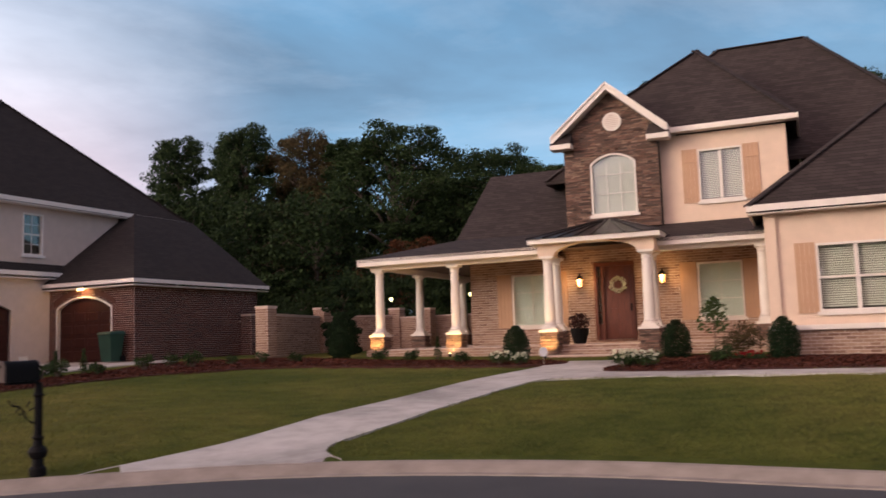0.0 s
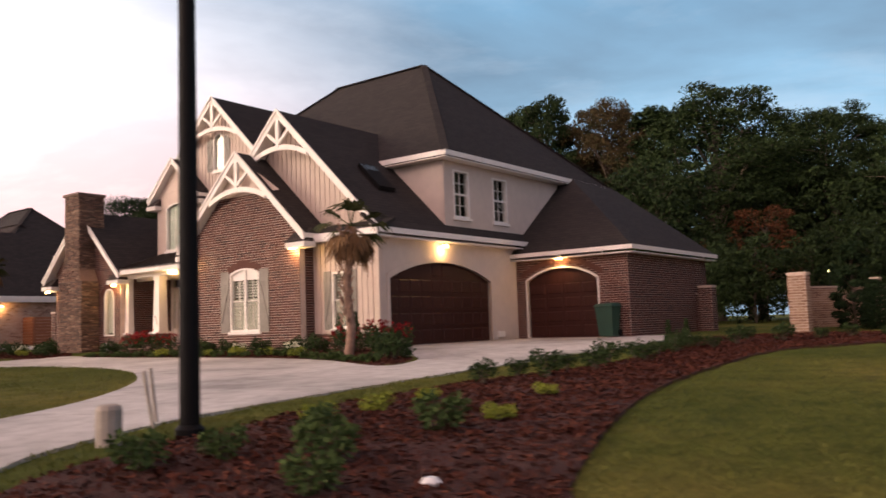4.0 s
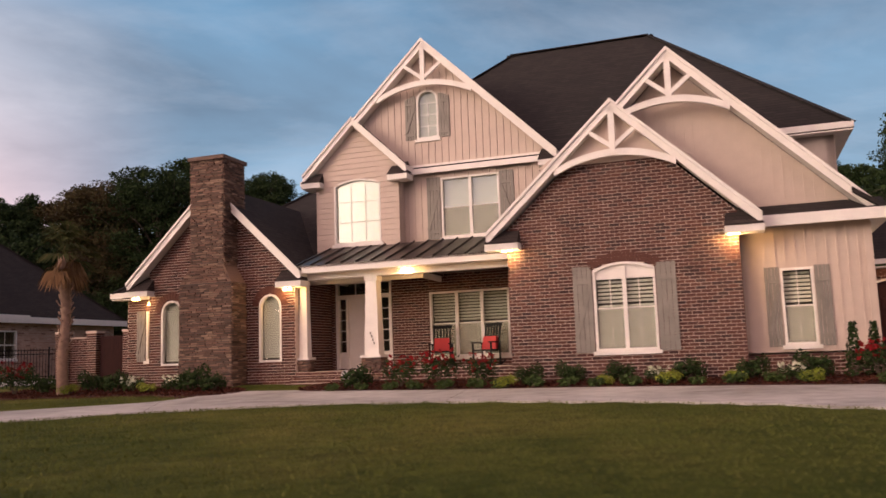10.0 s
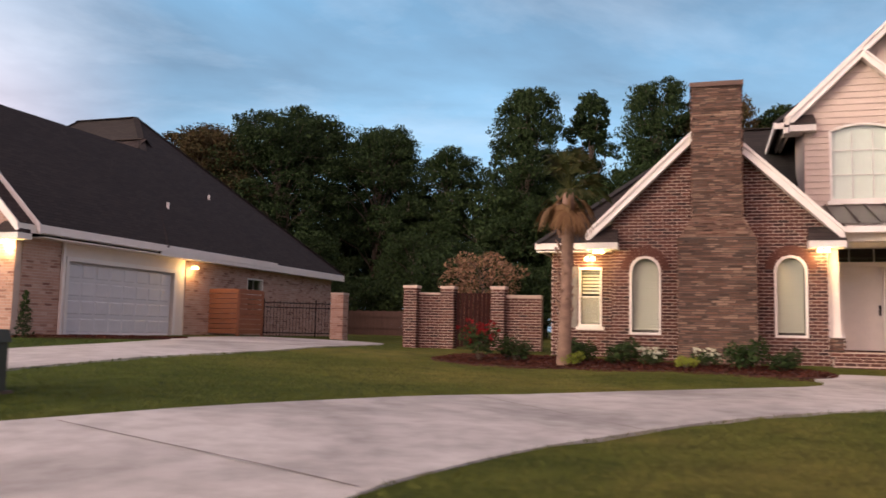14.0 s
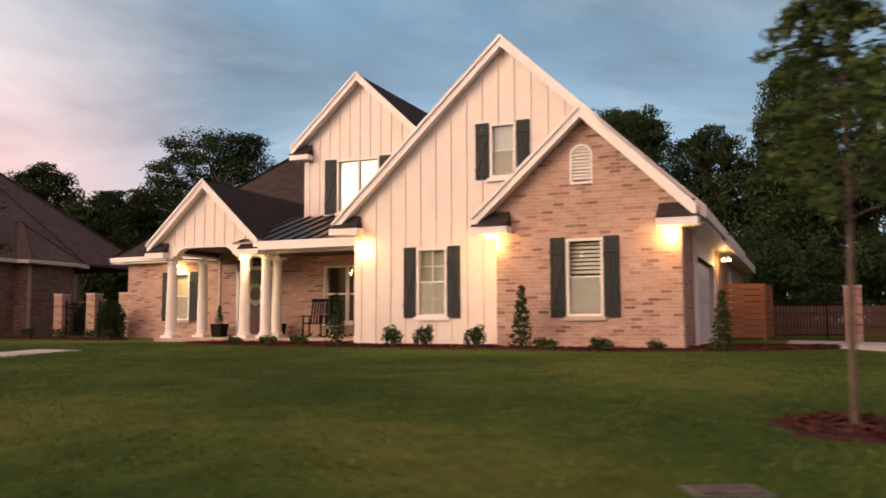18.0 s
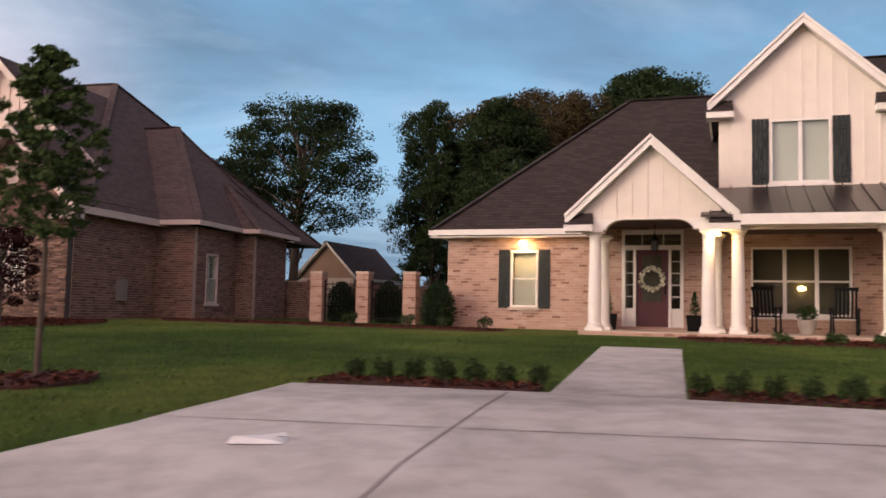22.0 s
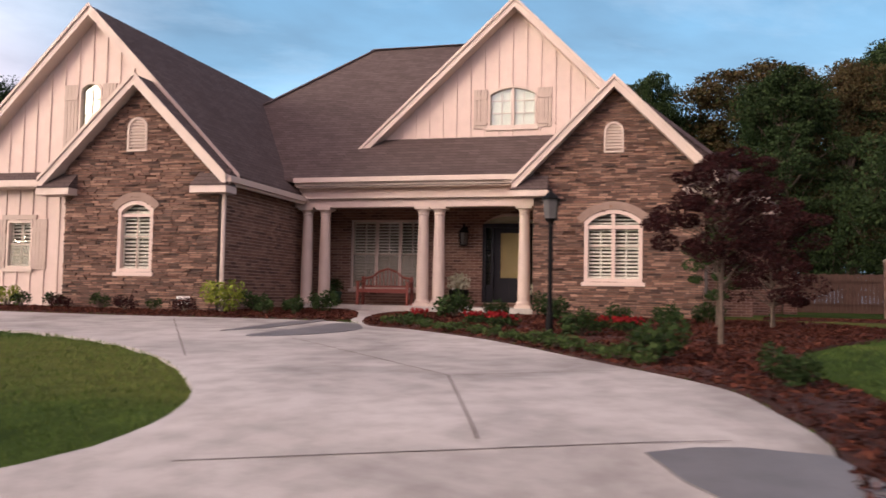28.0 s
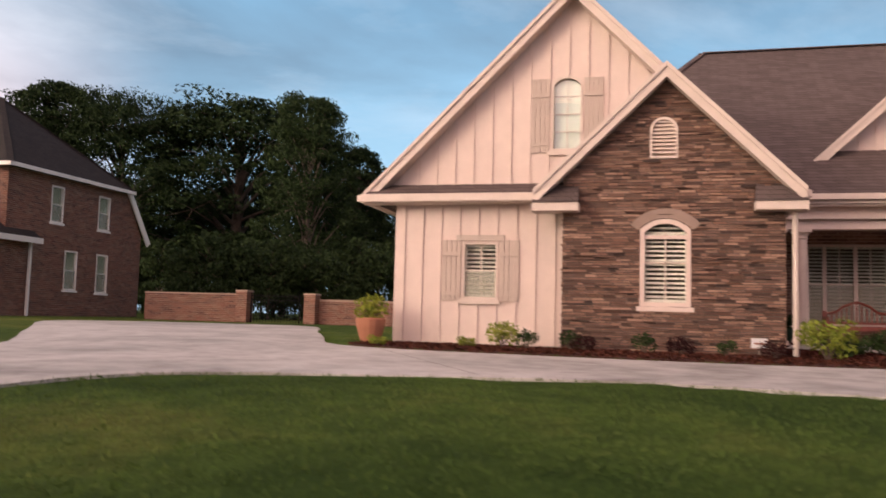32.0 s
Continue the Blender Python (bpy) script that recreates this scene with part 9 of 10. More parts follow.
    h.part("downspout", Shape().box(-129.05, -128.95, 30.2, 30.3, 1.2, 4.6), WHITE)
    wall(h, "b", 38.2, rect(-142, -129.4, 1.0, 5.6), [], BRICK_E[1])


house_e()
garden_wall((-103.6, 76.5), (-99.6, 75.6), 2.7, BRICK_E, "low brown brick garden wall")
pillar(-99.4, 75.5, 2.85, BRICK_E)
iron_fence((-99.1, 75.4), (-97.0, 75.3), 1.2)
pillar(-96.6, 75.2, 2.78, BRICK_E)
garden_wall((-96.3, 75.2), (-92.6, 74.6), 2.55, BRICK_E, "low brown brick garden wall")


def far_house(x, y, turn, label, roof, w=9.0):
    """A plain house far off behind the gardens."""
    s = Site("house", turn, (0, 0, 0), label, "house")
    p = s.m.inverted() @ Vector((x, y, 0))
    u, v, z = p.x, p.y, gz(x, y)
    s.root.matrix_world = s.m @ Matrix.Translation((u, v, z))
    s.root["base"] = (u, v, z)
    s.part("wall", wall_shape(side("f", v), rect(u, u + w, z, z + 3.0), [], 0.2), TAN_STUCCO)
    s.part("wall", wall_shape(side("r", u + w), rect(v, v + 8, z, z + 3.0), [], 0.2), TAN_STUCCO)
    gable(s, u - 0.4, u + w + 0.4, u + w / 2, z + 3.0, z + 6.2, v - 0.4, v + 9, roof, WHITE)
    s.part("gable_wall", wall_shape(side("f", v), [(u, z + 3.0), (u + w, z + 3.0), (u + w / 2, z + 5.9)], [], 0.2), BRICK_TAN)


far_house(-71.9, 103.0, -30, "distant brick house with a grey roof", ROOF_BROWN, 5.5)
far_house(-60.0, 108.0, -20, "distant house with a bluish grey roof", ROOF_METAL, 12)


# ---- street furniture ----
def mailbox(x, y, turn, finial, label, door=BLACK, size=1.0):
    root = new("mailbox")
    root["base"] = (0.0, 0.0, 0.0)
    tagged(root, label, "mailbox", "street mailboxes")
    k, far = (1.0, 1) if finial else (1.4, -1)
    post = Shape().lathe(0, 0.07, [(a, b * k) for a, b in [(-0.1, 0.075), (0.10, 0.075), (0.13, 0.055), (0.22, 0.05), (0.25, 0.075), (0.31, 0.085), (0.36, 0.07), (0.39, 0.045), (0.46, 0.04), (0.49, 0.055), (0.52, 0.038), (1.0, 0.036), (1.03, 0.05), (1.06, 0.036)] + ([(1.60, 0.034), (1.62, 0.05), (1.65, 0.05)] if finial else [(1.19, 0.034)])], 14)
    part("post", post, BLACK, root)
    if finial:
        part("finial", Shape().lathe(0, 0.07, [(1.65, 0.03), (1.68, 0.028), (1.71, 0.052), (1.75, 0.056), (1.79, 0.035), (1.83, 0.012)], 12), BLACK, root)
    part("arm", Shape().beam((0, 0.05, 1.20), (0, -0.40, 1.20), 0.09, 0.035), BLACK, root)
    br = Shape()
    br.tube([(0, -0.36, 0.99), (0, -0.30, 0.92), (0, -0.20, 0.90), (0, -0.14, 0.84), (0, -0.12, 0.76), (0, -0.05, 0.70), (0, 0.04, 0.66)], [0.014] * 7, 6)
    br.tube([(0, -0.20, 0.90), (0, -0.24, 0.84), (0, -0.20, 0.79), (0, -0.15, 0.82), (0, -0.17, 0.86)], [0.011] * 5, 6)
    br.tube([(0, -0.05, 0.96), (0, -0.10, 0.90), (0, -0.06, 0.84), (0, 0.0, 0.87), (0, 0.04, 0.80)], [0.011] * 5, 6)
    part("scroll_bracket", br, BLACK, root)
    n = 12
    hb = 0.135 if finial else 0.17
    prof = [(-0.088, 0.0), (0.088, 0.0)] + [(0.088 * math.cos(math.pi * i / n), hb + 0.088 * math.sin(math.pi * i / n)) for i in range(n + 1)]
    m = len(prof)

    def barrel(k, y0, y1, dz=0.0):
        return Shape().add([(a * k, y0, 1.222 + dz + b * k) for a, b in prof] + [(a * k, y1, 1.222 + dz + b * k) for a, b in prof], [tuple(range(m)), tuple(range(2 * m - 1, m - 1, -1))] + [(i, (i + 1) % m, (i + 1) % m + m, i + m) for i in range(m)])

    box = part("box", barrel(1.0, -0.46, 0.025), BLACK, root)
    part("door", barrel(1.05, -0.478, -0.462, -0.003), door, box)
    for y0 in (-0.44, -0.02):
        part("rib", barrel(1.03, y0, y0 + 0.02, -0.002), BLACK, box)
    part("latch", Shape().box(-0.012, 0.012, -0.50, -0.479, 1.40, 1.43), BLACK, box)
    flag = Shape().box(0.093 * far, 0.099 * far, -0.26, -0.12, 1.345, 1.375).box(0.093 * far, 0.099 * far, -0.14, -0.12, 1.28, 1.345)
    part("flag", flag, FLAG_RED, box, "dull red signal flag")
    if finial:
        paper = part("paper_box", Shape().box(-0.075, 0.075, -0.40, 0.03, 1.165, 1.178).box(-0.075, -0.066, -0.40, 0.03, 1.03, 1.165).box(0.066, 0.075, -0.40, 0.03, 1.03, 1.165).box(-0.066, 0.066, -0.40, 0.03, 1.03, 1.04).box(-0.066, 0.066, 0.02, 0.03, 1.04, 1.165), BLACK, root)
        part("rim", Shape().box(-0.082, 0.082, -0.412, -0.401, 1.166, 1.184).box(-0.082, 0.082, -0.412, -0.401, 1.024, 1.038), BLACK, paper)
    root.matrix_world = pose(x, y, gz(x, y), 0, 0, turn) @ Matrix.Scale(size, 4)
    return root


mailbox(-4.64, 9.66, -28, False, "weathered black mailbox with a faded brown door on a turned post", FADED, 0.87)
mb = mailbox(-22.03, 9.11, -78, True, "black ornamental mailbox on a turned post with a finial")
mb.location.z -= 0.08
copy_thing(mb, pose(-65.09, 28.49, gz(-65.09, 28.49) + 0.02, 0, 0, -20))

lamp_post = new("street_light_pole")
lamp_post.location, lamp_post["base"] = (-15.72, 10.5, gz(-15.72, 10.5)), (-15.72, 10.5, gz(-15.72, 10.5))
tagged(lamp_post, "tall smooth black street light pole in the mulch bed", "street light")
zb = gz(-15.72, 10.5)
part("base", Shape().lathe(-15.72, 10.5, [(zb - 0.1, 0.155), (zb + 0.10, 0.155), (zb + 0.14, 0.12)], 16), BLACK, lamp_post)
part("pole", Shape().lathe(-15.72, 10.5, [(zb + 0.14, 0.108), (zb + 3.0, 0.098), (zb + 9.5, 0.07)], 16), BLACK, lamp_post)
part("arm", Shape().tube([(-15.72, 10.5, zb + 9.3), (-15.8, 10.0, zb + 9.8), (-15.95, 9.0, zb + 9.9)], [0.05, 0.045, 0.04], 8), BLACK, lamp_post)
part("lamp_head", Shape().hexa([(-16.1, 8.4, zb + 9.82), (-15.85, 8.35, zb + 9.82), (-15.8, 9.0, zb + 9.82), (-16.05, 9.05, zb + 9.82), (-16.05, 8.5, zb + 9.98), (-15.9, 8.5, zb + 9.98), (-15.88, 8.95, zb + 9.98), (-16.0, 8.95, zb + 9.98)]), BLACK, lamp_post)


def simple(name, label, category, pieces_, group=""):
    """A small thing from (part name, shape, material, label) pieces, its base at the first piece's lowest corner."""
    first = pieces_[0][1].v
    lo = min(first, key=lambda p: p[2])
    root = new(name)
    root.location, root["base"] = lo, lo
    tagged(root, label, category, group)
    for n, s, m, *lab in pieces_:
        part(n, s, m, root, lab[0] if lab else "")
    return root


def at(x, y):
    return x, y, gz(x, y)


x, y, z = at(-16.4, 10.1)
simple("bollard", "short weathered grey wooden stub post", "post", [("post", Shape().lathe(x, y, [(z - 0.1, 0.13), (z + 0.36, 0.13), (z + 0.40, 0.11)], 12), GREY_POST), ("top", Shape().lathe(x, y, [(z + 0.40, 0.11), (z + 0.415, 0.08)], 12), GREY_POST)])
for (x0, y0), lean in (((-16.55, 11.2), (-0.14, 0.02)), ((-16.75, 11.6), (-0.1, 0.03))):
    x, y, z = at(x0, y0)
    simple("marker_stake", "thin leaning grey marker stake", "stake", [("stake", Shape().beam((x, y, z - 0.05), (x + lean[0], y + lean[1], z + 0.62), 0.035, 0.03), GREY_POST), ("tip", Shape().beam((x + lean[0], y + lean[1], z + 0.62), (x + lean[0] * 1.03, y + lean[1] * 1.03, z + 0.65), 0.03, 0.025), GREY_POST)])
x, y, z = at(-12.75, 8.75)
simple("rock", "pale garden rock on the mulch", "rock", [("rock", Shape().lathe(x, y, [(z, 0.07), (z + 0.05, 0.09), (z + 0.09, 0.05)], 7), SIGN_WHITE), ("chip", Shape().lathe(x + 0.12, y + 0.05, [(z, 0.03), (z + 0.03, 0.02)], 6), SIGN_WHITE)])

# transformer box and marker post
t = Site("transformer_box", -32, (0, 0, 0), "dark green metal transformer box with a warning label on its pad", "utility box")
p = t.m.inverted() @ Vector((-45.85, 24.3, 0))
u, v, z = p.x, p.y, gz(-45.85, 24.3)
t.root.matrix_world, t.root["base"] = t.m @ Matrix.Translation((u, v, z)), (u, v, z)
t.part("pad", Shape().box(u - 0.44, u + 0.44, v - 0.5, v + 0.58, z - 0.1, z + 0.06), BARK)
t.part("cabinet", Shape().box(u - 0.44, u + 0.44, v - 0.42, v + 0.48, z + 0.06, z + 0.58), BOX_GREEN)
t.part("lid", Shape().hexa([(u - 0.47, v - 0.46, z + 0.58), (u + 0.47, v - 0.46, z + 0.58), (u + 0.47, v + 0.5, z + 0.58), (u - 0.47, v + 0.5, z + 0.58), (u - 0.44, v - 0.42, z + 0.69), (u + 0.44, v - 0.42, z + 0.69), (u + 0.44, v + 0.48, z + 0.72), (u - 0.44, v + 0.48, z + 0.72)]), BOX_GREEN)
lb = t.part("warning_label", Shape().box(u - 0.10, u + 0.10, v - 0.428, v - 0.421, z + 0.26, z + 0.50), SIGN_WHITE)
t.part("label_band", Shape().box(u - 0.10, u + 0.10, v - 0.433, v - 0.429, z + 0.42, z + 0.50), TERRACOTTA, lb)
for i in range(3):
    t.part("text_bar", Shape().box(u - 0.07, u + 0.07, v - 0.433, v - 0.429, z + 0.275 + 0.05 * i, z + 0.295 + 0.05 * i), GREY_SHUTTER, lb)
x, y, z = at(-46.9, 23.0)
simple("marker_post", "short round grey utility marker post", "post", [("post", Shape().lathe(x, y, [(z - 0.1, 0.065), (z + 0.26, 0.065), (z + 0.28, 0.055), (z + 0.62, 0.05)], 12), GREY_POST), ("cap", Shape().lathe(x, y, [(z + 0.62, 0.055), (z + 0.66, 0.04)], 12), GREY_POST)])
x, y, z = at(-74.2, 35.9)
simple("water_valve", "white domed cover on a small concrete collar", "utility cover", [("collar", Shape().lathe(x, y, [(z - 0.05, 0.15), (z + 0.02, 0.14), (z + 0.03, 0.08)], 12), CONCRETE), ("dome", Shape().lathe(x, y, [(z + 0.03, 0.075), (z + 0.12, 0.07), (z + 0.17, 0.05), (z + 0.19, 0.015)], 12), SIGN_WHITE)])
x, y, z = at(-78.0, 37.6)
simple("cable_pedestal", "pale green plastic cable pedestal in the lawn", "utility box", [("body", Shape().lathe(x, y, [(z - 0.1, 0.10), (z + 0.52, 0.095), (z + 0.55, 0.07)], 14), PEDESTAL), ("collar", Shape().lathe(x, y, [(z + 0.30, 0.106), (z + 0.33, 0.106)], 14), PEDESTAL)])
x, y, z = at(-53.85, 26.1)
simple("meter_cover", "flat dark water meter cover flush in the lawn", "utility cover", [("frame", Shape().box(x - 0.23, x + 0.23, y - 0.17, y + 0.17, z - 0.05, z + 0.018), UTILITY_GREEN), ("lid", Shape().box(x - 0.19, x + 0.19, y - 0.13, y + 0.13, z + 0.019, z + 0.03), BARK)])
x, y, z = at(-69.2, 33.1)
simple("paper", "crumpled white paper on the concrete", "litter", [("paper", Shape().hexa([(x - 0.2, y - 0.1, z + 0.013), (x + 0.2, y - 0.13, z + 0.013), (x + 0.24, y + 0.12, z + 0.013), (x - 0.16, y + 0.1, z + 0.013), (x - 0.15, y - 0.06, z + 0.06), (x + 0.12, y - 0.1, z + 0.035), (x + 0.18, y + 0.08, z + 0.05), (x - 0.1, y + 0.08, z + 0.03)]), SIGN_WHITE), ("fold", Shape().beam((x - 0.1, y, z + 0.03), (x + 0.2, y + 0.04, z + 0.06), 0.08, 0.012), SIGN_WHITE)])

# yard sign
g = Site("yard_sign", 58, (0, 0, 0), "navy, red and white yard sign on a wire frame", "sign")
p = g.m.inverted() @ Vector((-37.39, 17.1, 0))
u, v, z = p.x, p.y, gz(-37.39, 17.1) + 0.06
g.root.matrix_world, g.root["base"] = g.m @ Matrix.Translation((u, v, z)), (u, v, z)
board = g.part("board", Shape().box(u - 0.23, u + 0.23, v, v + 0.012, z + 0.18, z + 1.06), NAVY)
g.part("red_band", Shape().box(u - 0.23, u + 0.23, v - 0.006, v - 0.001, z + 0.90, z + 1.06), RED_PAINT, board)
g.part("white_field", Shape().add([(u - 0.23, v - 0.004, z + 0.18), (u + 0.2, v - 0.004, z + 0.18), (u + 0.2, v - 0.004, z + 0.36), (u - 0.10, v - 0.004, z + 0.80), (u - 0.23, v - 0.004, z + 0.80)], ((0, 1, 2, 3, 4),)), SIGN_WHITE, board)
g.part("emblem", Shape().lathe(u - 0.15, v - 0.01, [(z + 0.70, 0.02), (z + 0.74, 0.035), (z + 0.78, 0.012)], 6), RED_PAINT, board)
for i, (w_, zz) in enumerate(((0.30, 0.985), (0.22, 0.94), (0.16, 0.62), (0.2, 0.56), (0.26, 0.46), (0.26, 0.40))):
    uu = u if i < 2 else u - 0.07
    g.part("text_bar", Shape().box(uu - w_ / 2, uu + w_ / 2, v - 0.011, v - 0.007, z + zz, z + zz + 0.025), SIGN_WHITE if i < 2 else NAVY, board)
g.part("red_foot", Shape().box(u - 0.23, u + 0.23, v - 0.008, v - 0.005, z + 0.18, z + 0.25), RED_PAINT, board)
for d in (-0.18, 0.18):
    g.part("wire_leg", Shape().lathe(u + d, v + 0.02, [(z - 0.5, 0.006), (z + 1.0, 0.006)], 5), GREY_POST)

# wheeled bin at the single garage
b = Site("wheeled_bin", -25, (-23.45, 22.35, 1.02), "dark green plastic wheeled bin by the garage door", "bin")
b.part("body", Shape().hexa([(-23.68, 22.15, 1.02), (-23.22, 22.15, 1.02), (-23.22, 22.6, 1.02), (-23.68, 22.6, 1.02), (-23.75, 22.05, 1.98), (-23.15, 22.05, 1.98), (-23.15, 22.7, 1.98), (-23.75, 22.7, 1.98)]), GREEN_BIN)
b.part("lid", Shape().hexa([(-23.78, 22.0, 1.98), (-23.12, 22.0, 1.98), (-23.12, 22.74, 1.98), (-23.78, 22.74, 1.98), (-23.72, 22.08, 2.06), (-23.18, 22.08, 2.06), (-23.18, 22.7, 2.10), (-23.72, 22.7, 2.10)]), GREEN_BIN)
b.part("handle", Shape().beam((-23.72, 22.78, 1.94), (-23.18, 22.78, 1.94), 0.03, 0.03), GREEN_BIN)
for du in (-0.25, 0.25):
    b.part("wheel", Shape().tube([(-23.45 + du - 0.03, 22.66, 1.13), (-23.45 + du + 0.03, 22.66, 1.13)], [0.11, 0.11], 12), BLACK)


# ---- porch furniture ----
def rocking_chair(site, u, v, z, turn, material, cushion=None, label="slatted rocking chair on the porch"):
    root = new("rocking_chair")
    root["base"] = (0.0, 0.0, 0.0)
    tagged(root, label, "chair", "porch rocking chairs")
    part("seat", Shape().box(-0.26, 0.26, -0.25, 0.25, 0.40, 0.44), material, root)
    for i in range(6):
        x_ = -0.22 + i * 0.088
        part("back_slat", Shape().beam((x_, 0.24, 0.44), (x_, 0.42, 1.10), 0.05, 0.016, (0, 1, 0)), material, root)
    part("top_rail", Shape().beam((-0.27, 0.425, 1.12), (0.27, 0.425, 1.12), 0.03, 0.09), material, root)
    for d in (-0.28, 0.28):
        part("arm", Shape().box(d - 0.045, d + 0.045, -0.3, 0.3, 0.62, 0.65), material, root)
        part("leg", Shape().beam((d, -0.24, 0.05), (d, -0.24, 0.63), 0.04, 0.04, (0, 1, 0)), material, root)
        part("leg", Shape().beam((d, 0.24, 0.05), (d, 0.26, 0.63), 0.04, 0.04, (0, 1, 0)), material, root)
        part("rocker", Shape().tube([(d, -0.45, 0.10), (d, -0.22, 0.03), (d, 0.05, 0.02), (d, 0.3, 0.05), (d, 0.52, 0.14)], [0.02] * 5, 6), material, root)
    if cushion:
        part("cushion", Shape().hexa([(-0.22, 0.12, 0.45), (0.22, 0.12, 0.45), (0.22, 0.24, 0.45), (-0.22, 0.24, 0.45), (-0.2, 0.2, 0.80), (0.2, 0.2, 0.80), (0.2, 0.32, 0.80), (-0.2, 0.32, 0.80)]), cushion, root)
    root.matrix_world = site.m @ pose(u, v, z, 0, 0, turn)
    return root


rocking_chair(HOUSE_B, -37.8, 17.95, 1.31, 12, BLACK, RED_PAINT, "black slatted rocking chair with a red cushion")
rocking_chair(HOUSE_B, -36.5, 17.95, 1.31, -14, BLACK, RED_PAINT, "black slatted rocking chair with a red cushion")
rocking_chair(HOUSE_C, -72.85, 16.5, 1.39, 10, BLACK, None, "dark slatted rocking chair under the porch window")
rocking_chair(HOUSE_C, -71.1, 16.5, 1.39, -12, BLACK, None, "dark slatted rocking chair under the porch window")


def bench(site, u, v, z):
    root = new("bench")
    root["base"] = (0.0, 0.0, 0.0)
    tagged(root, "red-brown wooden bench with an arched lattice back", "bench")
    for i in range(4):
        part("seat_slat", Shape().box(-0.75, 0.75, -0.22 + i * 0.115, -0.12 + i * 0.115, 0.42, 0.445), BENCH_WOOD, root)
    for d in (-0.72, 0.72):
        part("leg", Shape().box(d - 0.035, d + 0.035, -0.24, -0.17, 0, 0.62), BENCH_WOOD, root)
        part("leg", Shape().box(d - 0.035, d + 0.035, 0.2, 0.27, 0, 0.80), BENCH_WOOD, root)
        part("arm", Shape().box(d - 0.04, d + 0.04, -0.28, 0.27, 0.62, 0.65), BENCH_WOOD, root)
    part("apron", Shape().box(-0.72, 0.72, -0.23, -0.20, 0.34, 0.42), BENCH_WOOD, root)
    pts = [(-0.75, 0.24, 0.72), (-0.45, 0.24, 0.78), (-0.28, 0.24, 0.92), (0, 0.24, 1.02), (0.28, 0.24, 0.92), (0.45, 0.24, 0.78), (0.75, 0.24, 0.72)]
    part("top_rail", Shape().tube(pts, [0.03] * 7, 6), BENCH_WOOD, root)
    part("back_rail", Shape().beam((-0.74, 0.24, 0.52), (0.74, 0.24, 0.52), 0.03, 0.05), BENCH_WOOD, root)
    for i in range(13):
        x_ = -0.66 + i * 0.11
        part("back_slat", Shape().box(x_ - 0.012, x_ + 0.012, 0.23, 0.25, 0.53, 0.74 + 0.26 * max(0, 1 - abs(x_) / 0.5)), BENCH_WOOD, root)
    root.matrix_world = site.m @ pose(u, v, z)


bench(HOUSE_D, -99.1, 22.2, 1.5)


# ---- plants near the houses ----
SH = {
    "green": make_shrub(1, 0.75, 0.65, LEAF_SHRUB, 0.075, 780, "shrub", "rounded dark green shrub in the mulch bed"),
    "small": make_shrub(2, 0.42, 0.40, LEAF_SHRUB, 0.05, 420, "shrub", "small dark green hedge plant"),
    "lime": make_shrub(3, 0.55, 0.36, LEAF_LIME, 0.055, 560, "shrub", "low lime green shrub on the mulch"),
    "red": make_shrub(4, 0.85, 0.80, LEAF_SHRUB, 0.07, 700, "rose_bush", "green rose bush covered in red blooms", FLOWER_RED, 34),
    "white": make_shrub(5, 0.75, 0.50, LEAF_SHRUB, 0.07, 560, "flowering_shrub", "low shrub with white flower heads", FLOWER_WHITE, 26),
    "cone": clipped_bush(6, 0.42, 1.0, "topiary", "clipped dark green egg-shaped evergreen"),
    "slim": make_shrub(7, 0.55, 1.15, LEAF_SHRUB, 0.09, 460, "shrub", "upright loose green shrub against the wall", upright=True),
    "grassy": make_shrub(8, 0.6, 0.5, LEAF_YOUNG, 0.08, 420, "shrub", "loose dark green shrub in the mulch bed"),
    "gold": make_shrub(9, 0.7, 0.62, LEAF_LIME, 0.06, 800, "shrub", "rounded yellow-green shrub by the wall"),
    "redlow": make_shrub(10, 0.6, 0.28, LEAF_SHRUB, 0.06, 380, "flowering_plant", "low green plant with scattered red flowers", FLOWER_RED, 14),
    "russet": make_shrub(16, 1.05, 0.95, LEAF_WARM, 0.07, 1500, "shrub", "rounded shrub with reddish new leaves in the bed"),
    "plum": make_shrub(15, 0.55, 0.42, LEAF_MAPLE, 0.05, 640, "shrub", "low dark purple-leaved shrub on the mulch"),
    "bud": make_shrub(13, 0.34, 0.44, LEAF_SHRUB, 0.045, 620, "shrub", "small upright dark evergreen hedge plant"),
    "edging": make_shrub(14, 0.30, 0.22, LEAF_YOUNG, 0.05, 220, "border_plant", "tiny green border plant along the bed edge"),
    "tuft": make_shrub(12, 0.34, 0.24, LEAF_YOUNG, 0.07, 220, "border_plant", "small pale green border plant"),
}
PLANT_RNG = random.Random(9)


def plant(kind, spots, lo=0.85, hi=1.15, dz=0.0):
    for x_, y_ in spots:
        put(SH[kind], x_, y_, PLANT_RNG.uniform(0, 360), PLANT_RNG.uniform(lo, hi), dz)


# the long bed
plant("edging", ((-83.95, 49.3), (-83.7, 48.85), (-83.4, 48.4), (-83.2, 47.95), (-83.0, 47.5), (-82.75, 47.05), (-82.55, 46.6), (-82.4, 46.15), (-82.3, 45.7), (-82.15, 45.25), (-82.05, 44.8), (-81.95, 44.35), (-81.8, 43.9), (-81.7, 43.45), (-81.55, 42.9)), 0.8, 1.25)
plant("grassy", ((-13.6, 8.45), (-13.8, 9.3), (-13.1, 10.8), (-14.8, 9.4), (-15.4, 9.0), (-14.2, 10.3)), 0.7, 0.95)
plant("slim", ((-10.3, 22.6), (-9.85, 23.3)), 0.6, 0.66)
